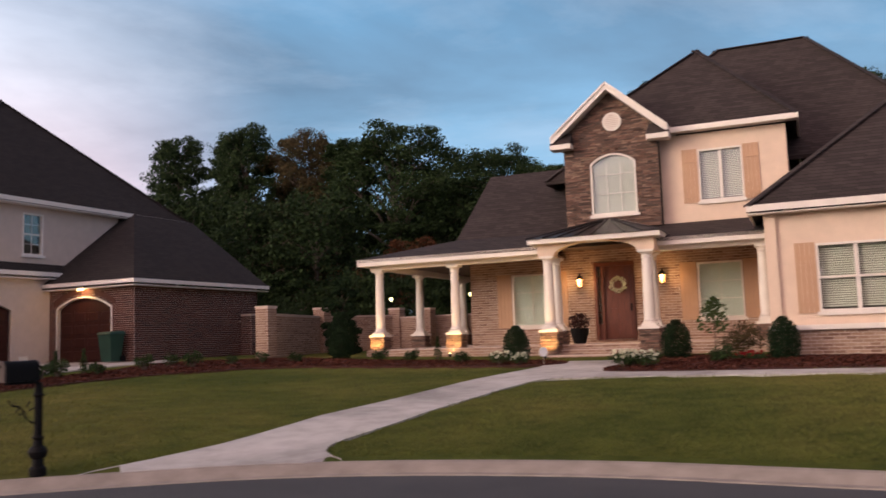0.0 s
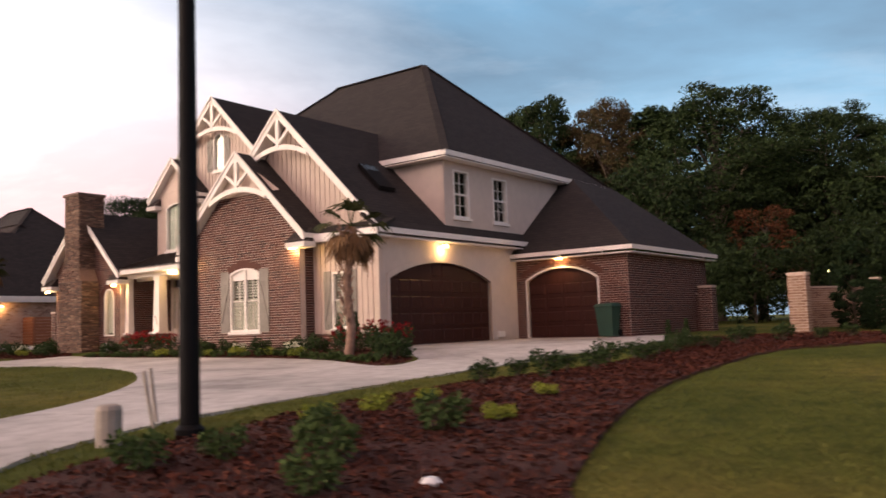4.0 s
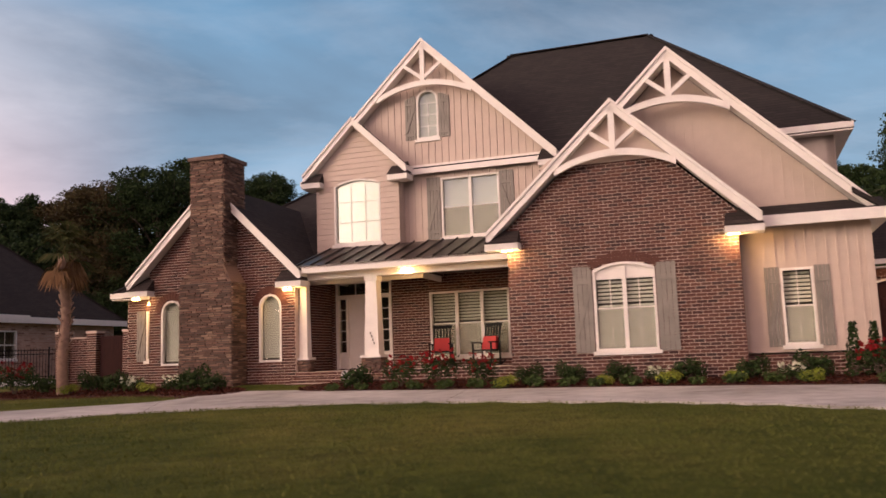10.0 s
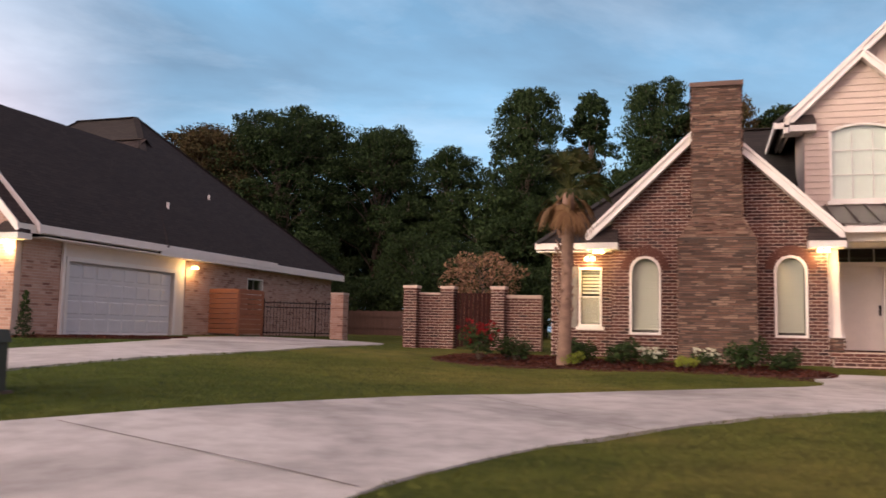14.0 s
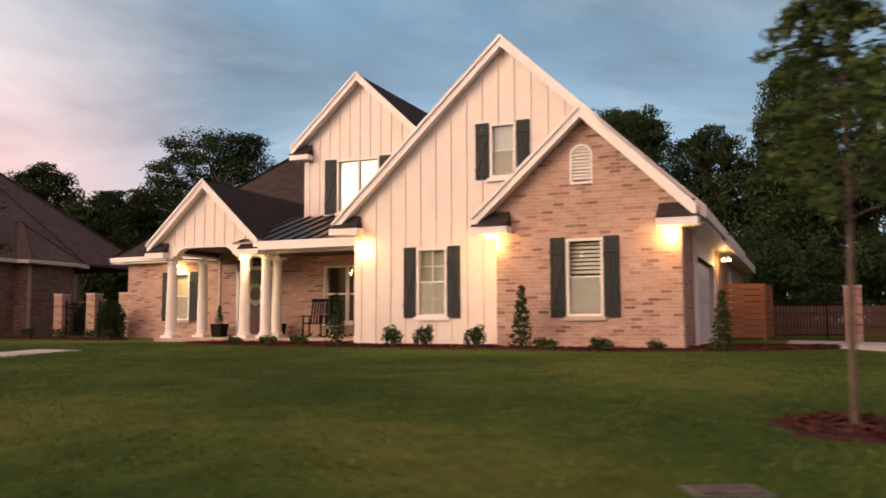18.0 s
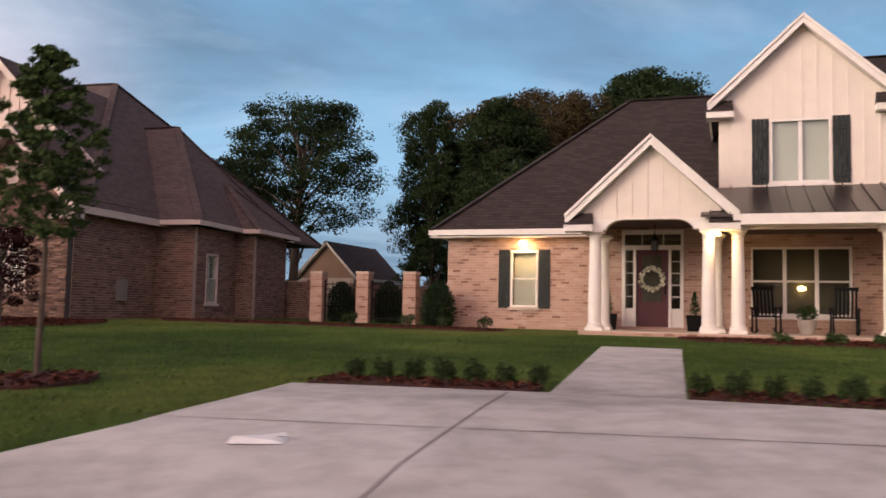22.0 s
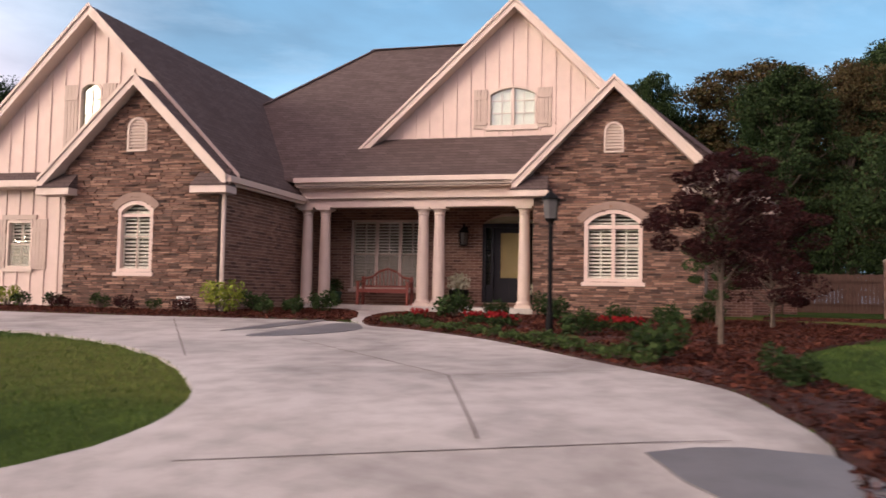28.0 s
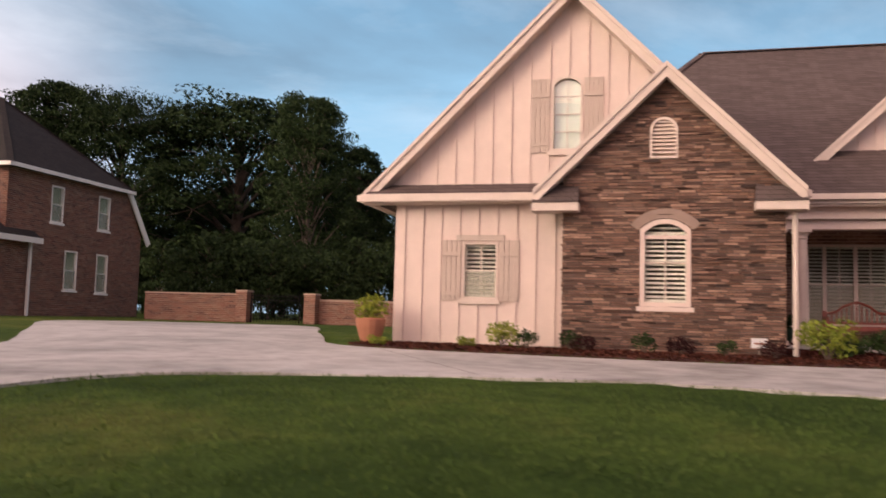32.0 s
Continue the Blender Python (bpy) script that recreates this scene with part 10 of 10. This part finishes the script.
plant("lime", ((-14.6, 11.3), (-13.8, 13.2), (-12.6, 11.4), (-12.3, 13.6), (-14.2, 12.2)), 0.6, 0.8)
plant("small", ((-13.4, 15.2), (-13.0, 16.2), (-12.3, 17.4), (-11.6, 18.6), (-11.1, 19.9), (-10.6, 21.1), (-10.1, 22.3), (-9.6, 23.5), (-12.5, 16.0), (-11.8, 17.2), (-10.9, 19.2), (-10.2, 21.6), (-9.3, 22.9), (-8.6, 24.4), (-8.2, 25.6), (-7.4, 25.0), (-6.4, 25.6), (-5.6, 26.0)), 0.9, 1.4)
# below the wrapped porch
plant("cone", ((-3.31, 27.0), (1.9, 23.3)), 0.95, 1.0)
plant("cone", ((-3.7, 30.7),), 1.5, 1.5)
plant("green", ((-2.0, 25.9), (-1.04, 25.2), (0.42, 23.5), (-4.6, 26.2)), 0.55, 0.7)
plant("slim", ((-0.26, 25.3),), 0.6, 0.6)
plant("white", ((1.35, 22.1), (1.85, 21.7)), 0.6, 0.75)
plant("white", ((3.95, 19.3), (4.5, 19.25), (4.2, 19.7)), 0.75, 0.95)
plant("cone", ((5.9, 22.0), (7.9, 20.1)), 0.9, 0.98)
plant("russet", ((7.3, 21.2),), 1.0, 1.0)
plant("green", ((6.3, 19.8), (10.4, 19.4)), 0.7, 0.95)
plant("redlow", ((7.2, 20.0), (6.9, 20.3)), 0.6, 0.75)
# brick house beds
plant("red", ((-28.0, 28.9), (-27.1, 28.5), (-26.2, 28.1), (-17.9, 24.4), (-17.1, 23.9), (-18.8, 24.6), (-38.4, 33.6)), 0.9, 1.2)
plant("green", ((-29.0, 29.3), (-25.2, 27.6), (-24.3, 27.3), (-23.3, 26.9), (-22.0, 26.3), (-20.8, 25.9), (-19.8, 25.2), (-16.8, 22.2), (-16.5, 21.4), (-17.2, 22.9), (-33.2, 31.4), (-35.4, 32.6), (-36.2, 33.1), (-32.6, 30.9), (-37.6, 33.4)), 0.85, 1.2)
plant("lime", ((-25.8, 27.2), (-23.8, 26.5), (-21.4, 25.4), (-20.2, 24.6), (-34.4, 31.6), (-36.6, 32.4), (-22.6, 25.9)), 0.7, 1.0)
plant("white", ((-33.8, 31.9), (-22.7, 26.4), (-34.9, 32.2), (-20.4, 25.0)), 0.7, 0.9)
plant("tuft", [(-29.6 + 0.62 * i + 0.05 * (i % 3), 29.05 - 0.292 * i) for i in range(16)] + [(-19.4 + 0.42 * i, 23.4 - 0.45 * i) for i in range(7)], 0.9, 1.3)
plant("slim", ((-18.6, 25.0), (-19.05, 25.0)), 0.9, 1.1)
# white house beds
plant("bud", ((-55.9, 40.6), (-55.2, 40.2), (-54.1, 39.6)), 1.25, 1.4)
plant("slim", ((-53.15, 39.2), (-49.4, 37.6), (-57.2, 41.2)), 1.0, 1.15)
plant("tuft", ((-52.7, 38.7), (-51.7, 38.1), (-59.9, 43.0), (-59.0, 42.6), (-58.2, 42.2), (-50.6, 38.0)), 1.0, 1.5)
plant("small", ((-64.9, 48.5), (-66.8, 49.7), (-68.3, 50.8), (-65.8, 49.6)), 0.9, 1.2)
plant("cone", ((-65.75, 51.5),), 1.3, 1.35)
plant("cone", ((-68.5, 56.9), (-66.9, 56.1)), 1.3, 1.4)
plant("bud", [(-68.45 + 0.31 * i, 36.45 - 0.13 * i) for i in range(7)] + [(-65.2 + 0.30 * i, 34.85 - 0.14 * i) for i in range(7)], 0.62, 0.74)
# stone house beds
plant("gold", ((-87.35, 52.9),), 1.35, 1.35)
plant("gold", ((-92.6, 55.2),), 0.95, 0.95)
plant("plum", ((-91.2, 54.55), (-89.6, 53.85), (-88.2, 53.1)), 0.8, 1.1)
plant("lime", ((-93.3, 55.2), (-95.0, 55.2)), 0.6, 0.75)
plant("small", ((-91.4, 54.7), (-90.2, 54.1), (-88.9, 53.5), (-92.2, 54.9), (-86.4, 52.4), (-85.8, 52.6)), 0.8, 1.2)
plant("green", ((-86.7, 53.6), (-85.9, 54.3), (-85.2, 54.4), (-79.3, 50.4), (-78.4, 50.2), (-80.4, 51.5), (-81.5, 52.0), (-77.5, 50.2), (-82.4, 52.0), (-81.3, 43.2), (-80.8, 41.2), (-81.2, 46.6)), 0.7, 1.1)
plant("redlow", ((-83.4, 50.2), (-82.3, 49.6), (-82.0, 48.6), (-80.4, 48.3), (-80.1, 47.6), (-79.6, 48.6)), 0.7, 1.0)
for k in list(SH):
    for o in (*SH[k].children_recursive, SH[k]):
        bpy.data.objects.remove(o)

palm = make_palm(3, 3.35, 0.118, "palm_tree", "cabbage palm with a rough leaning trunk and dry skirt", 24, 8)
palm.matrix_world = pose(-18.15, 22.95, gz(-18.15, 22.95), 0, 0, 30)
palm_two = make_palm(5, 3.85, 0.145, "palm_tree", "cabbage palm with a full green crown and rough trunk", 26, 17, -0.4)
palm_two.matrix_world = pose(-36.75, 32.5, gz(-36.75, 32.5), 0, 0, 250) @ Matrix.Scale(0.97, 4)


def mulch_ring(x_, y_, seed):
    n_ = 16
    sheet("mulch_ring", [(x_ + 0.6 * math.cos(2 * math.pi * i / n_) * (1 + 0.08 * math.sin(3 * i)), y_ + 0.6 * math.sin(2 * math.pi * i / n_)) for i in range(n_)], 0.2, 0.035, MULCH, "round ring of red mulch under a young tree", "mulch", wobble=0.02, seed=seed)


def young_tree(seed, x_, y_, height, spread, leaf, label, clear=0.43, clumps=64, per=150, size=0.062, r=0.031, narrow=0.12):
    t = make_tree(seed, height, spread, r, clear, clumps, per, leaf, size, "young_tree", label, narrow)
    t.matrix_world = pose(x_, y_, gz(x_, y_), 0, 0, seed * 40)
    return t


for seed, x_, y_, height, spread in ((41, -52.1, 27.85, 4.1, 1.2), (42, -61.75, 32.0, 3.6, 1.2), (43, -71.75, 36.4, 3.55, 1.0)):
    yt = slender_tree(seed, height, spread, 0.031, 0.40, LEAF_YOUNG, 0.066, "young_tree", "slender young shade tree with a loose top in a mulch ring", 54, 40)
    yt.matrix_world = pose(x_, y_, gz(x_, y_), 0, 0, seed * 40)
    mulch_ring(x_, y_, seed)
amber = slender_tree(44, 1.9, 0.52, 0.02, 0.16, LEAF_GOLD, 0.052, "young_tree", "small amber-leaved crape myrtle in the mulch bed", 44, 15, RED_STEM, (1.2, 2.4), 0.35)
amber.matrix_world = pose(-81.42, 38.4, gz(-81.42, 38.4), 0, 0, 40)
young_tree(45, -76.8, 49.0, 2.5, 1.1, LEAF_MAPLE, "dark red Japanese maple with several stems", 0.28, 44, 330, 0.055, 0.045, 0.85)
young_tree(46, -79.6, 45.2, 2.8, 0.98, LEAF_MAPLE, "dark red Japanese maple before the stone gable", 0.47, 40, 330, 0.055, 0.04, 0.85)
young_tree(47, -77.7, 49.4, 2.2, 0.7, LEAF_SHRUB, "small green-leaved tree in the mulch bed", 0.3, 20, 150, 0.07, 0.03, 0.6)
young_tree(48, -35.1, 51.3, 3.9, 2.6, FLOWER_PINK, "crape myrtle with pale pinkish blossom", 0.3, 30, 130, 0.14, 0.07, 0.8)
young_tree(49, -2.2, 61.3, 8.0, 3.0, FLOWER_RUST, "crape myrtle with rust-coloured blossom", 0.4, 30, 130, 0.18, 0.07, 0.8)
young_tree(51, -6.6, 62.0, 6.0, 2.2, FLOWER_RUST, "lower crape myrtle with rust-coloured blossom", 0.35, 22, 110, 0.18, 0.07, 0.8)
sapling = slender_tree(52, 1.5, 0.5, 0.016, 0.38, LEAF_YOUNG, 0.06, "sapling", "thin green sapling in the mulch bed", 30, 16)
sapling.matrix_world = pose(6.55, 20.9, gz(6.55, 20.9), 0, 0, 20)
young_tree(50, -3.9, 32.5, 3.1, 0.85, LEAF_TOPIARY, "dark evergreen by the garden wall", 0.05, 44, 230, 0.10, 0.05, 0.35)

# lamp post in the sweeping bed, and a low lit path light
x, y, z = -81.65, 46.7, gz(-81.65, 46.7)
lp = simple("garden_lamp_post", "dark bronze garden lamp post with an unlit lantern", "lamp post", [("post", Shape().lathe(x, y, [(z - 0.1, 0.07), (z + 0.35, 0.06), (z + 0.4, 0.04), (z + 1.75, 0.036), (z + 1.78, 0.05)], 10), BLACK)])
lt = part("lantern", Shape().lathe(x, y, [(z + 1.78, 0.05), (z + 1.82, 0.10), (z + 1.83, 0.10)], 6).lathe(x, y, [(z + 2.12, 0.16), (z + 2.14, 0.16), (z + 2.24, 0.03), (z + 2.30, 0.015)], 6), BLACK, lp)
part("lantern_glass", Shape().lathe(x, y, [(z + 1.83, 0.095), (z + 2.12, 0.13)], 6), LANTERN_GLASS, lt)
x, y, z = at(-81.12, 38.85)
simple("path_light", "low lit garden path light in the mulch", "garden light", [("stake", Shape().lathe(x, y, [(z - 0.05, 0.015), (z + 0.22, 0.015)], 6), BLACK), ("globe", Shape().lathe(x, y, [(z + 0.20, 0.02), (z + 0.24, 0.06), (z + 0.30, 0.055), (z + 0.33, 0.02)], 10), LAMP_LOW)])


sheet("wet_patch", [(-86.7, 47.7), (-85.95, 49.6), (-85.2, 50.6), (-85.1, 50.3), (-85.45, 49.5), (-86.1, 48.2)], 0.3, 0.022, WET, "dark damp streak on the concrete drive", "stain", thick=0.004)
sheet("wet_patch", [(-82.95, 39.12), (-82.6, 39.16), (-82.3, 39.1), (-81.85, 38.85), (-81.85, 38.3), (-82.1, 37.95), (-82.4, 37.6), (-82.75, 37.45), (-82.85, 37.8), (-82.8, 38.2), (-82.92, 38.6)], 0.3, 0.022, WET, "dark damp patch on the concrete drive", "stain", thick=0.004, curved=False)
sheet("wet_patch", [(-86.2, 46.9), (-85.3, 48.6), (-84.9, 49.5), (-84.5, 49.4), (-84.5, 48.2), (-85.0, 47.3), (-85.8, 46.7)], 0.3, 0.022, WET, "dark damp patch on the concrete drive", "stain", thick=0.004)


# lit yard lamps behind the stucco house
for x_, y_ in ((-2.6, 41.5), (1.2, 38.5)):
    z = gz(x_, y_)
    simple("yard_lamp", "lit yellow yard lamp on a thin black post", "lamp post", [("post", Shape().lathe(x_, y_, [(z - 0.05, 0.03), (z + 2.25, 0.025)], 8), BLACK), ("globe", Shape().lathe(x_, y_, [(z + 2.25, 0.06), (z + 2.38, 0.10), (z + 2.42, 0.03)], 8), LAMP_PALE)])


def planter(site, u, v, z, pot, plant_shape, leaf, label, square=False, category="planter", size=1.0):
    root = new("planter")
    root["base"] = (0.0, 0.0, 0.0)
    tagged(root, label, category)
    if square:
        s = Shape().hexa([(-0.17, -0.17, 0), (0.17, -0.17, 0), (0.17, 0.17, 0), (-0.17, 0.17, 0), (-0.21, -0.21, 0.42), (0.21, -0.21, 0.42), (0.21, 0.21, 0.42), (-0.21, 0.21, 0.42)])
    else:
        s = Shape().lathe(0, 0, [(0, 0.13), (0.04, 0.15), (0.25, 0.21), (0.34, 0.22), (0.36, 0.19)], 14)
    part("pot", s, pot, root)
    lf, rng = Shape(), random.Random(77)
    h0 = 0.42 if square else 0.36
    if plant_shape == "cone":
        for i in range(6):
            leaf_cloud(lf, (0, 0, h0 + 0.08 + 0.09 * i), (0.17 - 0.024 * i, 0.17 - 0.024 * i, 0.08), 90, 0.05, rng, 0.3)
    else:
        leaf_cloud(lf, (0, 0, h0 + 0.14), (0.27, 0.27, 0.22), 320, 0.08, rng, 0.2)
    part("plant", lf, leaf, root, fix=False)
    root.matrix_world = site.m @ pose(u, v, z) @ Matrix.Scale(size, 4)


planter(HOUSE_C, -76.75, 17.05, 1.39, BLACK, "cone", LEAF_SHRUB, "square black planter with a small cone evergreen", True)
planter(HOUSE_C, -74.55, 17.05, 1.39, BLACK, "cone", LEAF_SHRUB, "square black planter with a small cone evergreen", True)
planter(HOUSE_C, -71.95, 16.1, 1.39, GREY_POST, "bushy", LEAF_SHRUB, "pale urn with a leafy green plant")
planter(HOUSE_D, -97.0, 22.3, 1.5, BLACK, "bushy", FLOWER_WHITE, "dark pot of white flowers by the door", size=1.3)
planter(HOUSE_D, -94.85, 22.5, 1.5, BLACK, "bushy", FLOWER_WHITE, "dark pot of white flowers by the door")
planter(HOUSE_D, -100.6, 22.2, 1.5, GREEN_BIN, "bushy", LEAF_SHRUB, "green glazed pot with a dark plant")
planter(HOUSE_D, -109.35, 16.9, gz(*HOUSE_D.world(-109.35, 16.9)[:2]), TERRACOTTA, "bushy", LEAF_LIME, "large terracotta pot with a lime green plant", size=1.4)
planter(HOUSE_A, -6.6, 26.2, 1.13, BLACK, "bushy", LEAF_MAPLE, "large dark pot with a purplish plant by the door", size=1.35)

# small signs in the beds
for site, u, v, round_ in ((HOUSE_D, -101.9, 16.55, False), (HOUSE_A, -6.15, 20.65, True), (HOUSE_B, -39.0, 14.35, True)):
    q = site.world(u, v)
    x, y, z = q.x, q.y, gz(q.x, q.y)
    if round_:
        simple("security_sign", "small pale round yard sign on a stake", "sign", [("stake", Shape().lathe(x, y, [(z - 0.05, 0.01), (z + 0.25, 0.01)], 6), GREY_POST), ("disc", Shape().tube([(x, y, z + 0.34), (x + 0.005, y - 0.015, z + 0.34)], [0.12, 0.12], 12), SIGN_WHITE)])
    else:
        simple("yard_marker", "small white marker sign on a stake", "sign", [("stake", Shape().lathe(x, y, [(z - 0.05, 0.01), (z + 0.2, 0.01)], 6), GREY_POST), ("plate", Shape().box(x - 0.15, x + 0.15, y - 0.01, y + 0.01, z + 0.18, z + 0.36), SIGN_WHITE), ("text_bar", Shape().box(x - 0.1, x + 0.1, y - 0.016, y - 0.011, z + 0.25, z + 0.28), TERRACOTTA)])


# ---- joints in the concrete ----
def joints(lines, label="tooled joint in the concrete"):
    for a, b in lines:
        a, b = Vector(a), Vector(b)
        n_ = max(2, int((b - a).length / 0.5))
        s = Shape()
        d = (b - a).normalized()
        w_ = Vector((-d.y, d.x)) * 0.009
        for i in range(n_ + 1):
            q_ = a.lerp(b, i / n_)
            zz = gz(q_.x, q_.y) + 0.0165
            s.v += [(q_.x - w_.x, q_.y - w_.y, zz), (q_.x + w_.x, q_.y + w_.y, zz)]
        s.f += [(2 * i, 2 * i + 1, 2 * i + 3, 2 * i + 2) for i in range(n_)]
        tagged(new("concrete_joint", s.mesh("concrete_joint", JOINT, fix=False)), label, "joint", "", "structure")


joints((((-85.52, 46.4), (-83.8, 42.2)), ((-83.8, 42.2), (-83.94, 39.6)), ((-83.8, 42.2), (-81.7, 42.6)), ((-85.9, 39.5), (-82.3, 39.3)), ((-88.0, 50.9), (-86.6, 44.0)), ((-95.0, 54.4), (-94.0, 49.8)),
        ((-70.2, 34.2), (-63.9, 32.1)), ((-67.0, 35.2), (-69.3, 30.0)), ((-66.5, 35.1), (-65.5, 34.7)),
        ((-0.9, 14.6), (0.7, 14.6)), ((0.7, 17.9), (2.2, 17.1)),
        ((-20.0, 12.6), (-16.4, 12.2)), ((-20.2, 15.6), (-15.2, 15.2)), ((-21.6, 18.2), (-14.0, 18.6)), ((-19.0, 23.0), (-12.3, 22.5)), ((-27.4, 24.6), (-26.6, 27.5)), ((-33.0, 25.2), (-33.3, 28.2)), ((-38.6, 23.0), (-39.8, 25.9)), ((-41.6, 20.4), (-44.2, 22.8)),
        ((-49.8, 27.0), (-46.5, 27.0)), ((-47.5, 33.0), (-43.7, 33.0)), ((-46.2, 38.0), (-41.6, 38.0))))


# ---- grass blades over the nearer lawns ----
def bark_chips():
    """Loose bark chips over the mulch beds nearest the road."""
    rng = np.random.default_rng(8)
    xs, ys, zs = [], [], []
    for o, lift in BEDS:
        o = np.array(o)
        (x0, y0), (x1, y1) = o.min(0), o.max(0)
        m_ = int((x1 - x0) * (y1 - y0) * 380)
        x_, y_ = rng.uniform(x0, x1, m_), rng.uniform(y0, y1, m_)
        k = inside(x_, y_, [tuple(q) for q in o]) > 0.5
        xs.append(x_[k]); ys.append(y_[k]); zs.append(np.full(int(k.sum()), lift))
    x_, y_, z_ = np.concatenate(xs), np.concatenate(ys), np.concatenate(zs)
    m_ = len(x_)
    z_ = lie(x_, y_) + z_ + rng.uniform(0.004, 0.026, m_)
    a = rng.uniform(0, 2 * np.pi, m_)
    l_, w_ = rng.uniform(0.014, 0.045, m_), rng.uniform(0.006, 0.014, m_)
    ux, uy, uz = np.cos(a) * l_, np.sin(a) * l_, rng.normal(0, 0.012, m_)
    vx, vy, vz = -np.sin(a) * w_, np.cos(a) * w_, rng.normal(0, 0.007, m_)
    co = np.stack([np.stack([x_ + i * ux + j * vx, y_ + i * uy + j * vy, z_ + i * uz + j * vz], -1) for i, j in ((-1, -1), (1, -1), (1, 1), (-1, 1))], 1)
    me = bpy.data.meshes.new("bark_chips")
    me.vertices.add(m_ * 4)
    me.vertices.foreach_set("co", co.ravel())
    me.loops.add(m_ * 4)
    me.loops.foreach_set("vertex_index", np.arange(m_ * 4))
    me.polygons.add(m_)
    me.polygons.foreach_set("loop_start", np.arange(0, m_ * 4, 4))
    me.update()
    me.validate()
    me.materials.append(CHIP)
    tagged(new("bark_chips", me), "loose red-brown bark chips on the beds", "mulch", "", "stuff")


bark_chips()


def grass():
    rng = np.random.default_rng(4)
    n_ = 420000
    # along the kerb line, thinning out with distance from it
    seg = np.linalg.norm(np.diff(KL, axis=0), axis=1)
    cum = np.concatenate([[0], np.cumsum(seg)])
    ok = (KL[:, 0] > -104) & (KL[:, 0] < 13)
    lo, hi = cum[ok].min(), cum[ok].max()
    s = rng.uniform(lo, hi, n_)
    d = 0.25 + 15.5 * rng.random(n_) ** 1.5
    px, py = np.interp(s, cum, KL[:, 0]), np.interp(s, cum, KL[:, 1])
    tx, ty = np.interp(s + 0.3, cum, KL[:, 0]) - np.interp(s - 0.3, cum, KL[:, 0]), np.interp(s + 0.3, cum, KL[:, 1]) - np.interp(s - 0.3, cum, KL[:, 1])
    l = np.hypot(tx, ty)
    x_, y_ = px + ty / l * d, py - tx / l * d
    keep = np.ones(n_, bool)
    for o in COVERS:
        keep &= inside(x_, y_, o) < 0.5
    x_, y_ = x_[keep], y_[keep]
    z_ = lie(x_, y_)
    m_ = len(x_)
    a = rng.uniform(0, 2 * np.pi, m_)
    h_ = rng.uniform(0.02, 0.05, m_)
    w_ = rng.uniform(0.006, 0.012, m_)
    lx, ly = rng.normal(0, 0.016, m_), rng.normal(0, 0.016, m_)
    co = np.empty((m_, 3, 3))
    co[:, 0] = np.stack([x_ - np.cos(a) * w_, y_ - np.sin(a) * w_, z_ - 0.004], -1)
    co[:, 1] = np.stack([x_ + np.cos(a) * w_, y_ + np.sin(a) * w_, z_ - 0.004], -1)
    co[:, 2] = np.stack([x_ + lx, y_ + ly, z_ + h_], -1)
    me = bpy.data.meshes.new("grass")
    me.vertices.add(m_ * 3)
    me.vertices.foreach_set("co", co.ravel())
    me.loops.add(m_ * 3)
    me.loops.foreach_set("vertex_index", np.arange(m_ * 3))
    me.polygons.add(m_)
    me.polygons.foreach_set("loop_start", np.arange(0, m_ * 3, 3))
    me.update()
    me.validate()
    me.materials.append(GRASS_BLADE)
    tagged(new("grass", me), "short green lawn grass blades", "grass", "", "stuff")


grass()


# ---- bricks and stones laid one by one ----
def unit_piece(name, material):
    me = bpy.data.meshes.new(name)
    b = 0.06
    me.from_pydata([(0, 0, 0), (1, 0, 0), (1, 0, 1), (0, 0, 1), (b * 0.4, -1, b), (1 - b * 0.4, -1, b), (1 - b * 0.4, -1, 1 - b), (b * 0.4, -1, 1 - b)], [],
                   [(4, 5, 6, 7), (0, 1, 5, 4), (1, 2, 6, 5), (2, 3, 7, 6), (3, 0, 4, 7)])
    me.materials.append(material)
    return me


SINGLE_MATS = {}
for w, P, laid, material, name in SINGLE:
    if material.name not in SINGLE_MATS:
        m = material.copy()
        nt = m.node_tree
        oi = next(n for n in nt.nodes if n.type == "OBJECT_INFO")
        rp = next(n for n in nt.nodes if n.type == "VALTORGB" and n.inputs[0].is_linked and n.inputs[0].links[0].from_node.type == "NEW_GEOMETRY")
        nt.links.new(oi.outputs["Random"], rp.inputs[0])
        SINGLE_MATS[material.name] = unit_piece(name, m)
    me = SINGLE_MATS[material.name]
    base = Vector(w["base"])
    for a0, a1, b0, b1, d in laid:
        ob = new(name, me)
        ob.parent = w
        o = Vector(P(a0, b0, 0.004))
        ex, ey, ez = Vector(P(a1, b0, 0.004)) - o, o - Vector(P(a0, b0, -d)), Vector(P(a0, b1, 0.004)) - o
        o -= base
        ob.matrix_basis = Matrix(((ex.x, ey.x, ez.x, o.x), (ex.y, ey.y, ez.y, o.y), (ex.z, ey.z, ez.z, o.z), (0, 0, 0, 1)))

for ob in bpy.data.objects:
    if "base" in ob:
        del ob["base"]
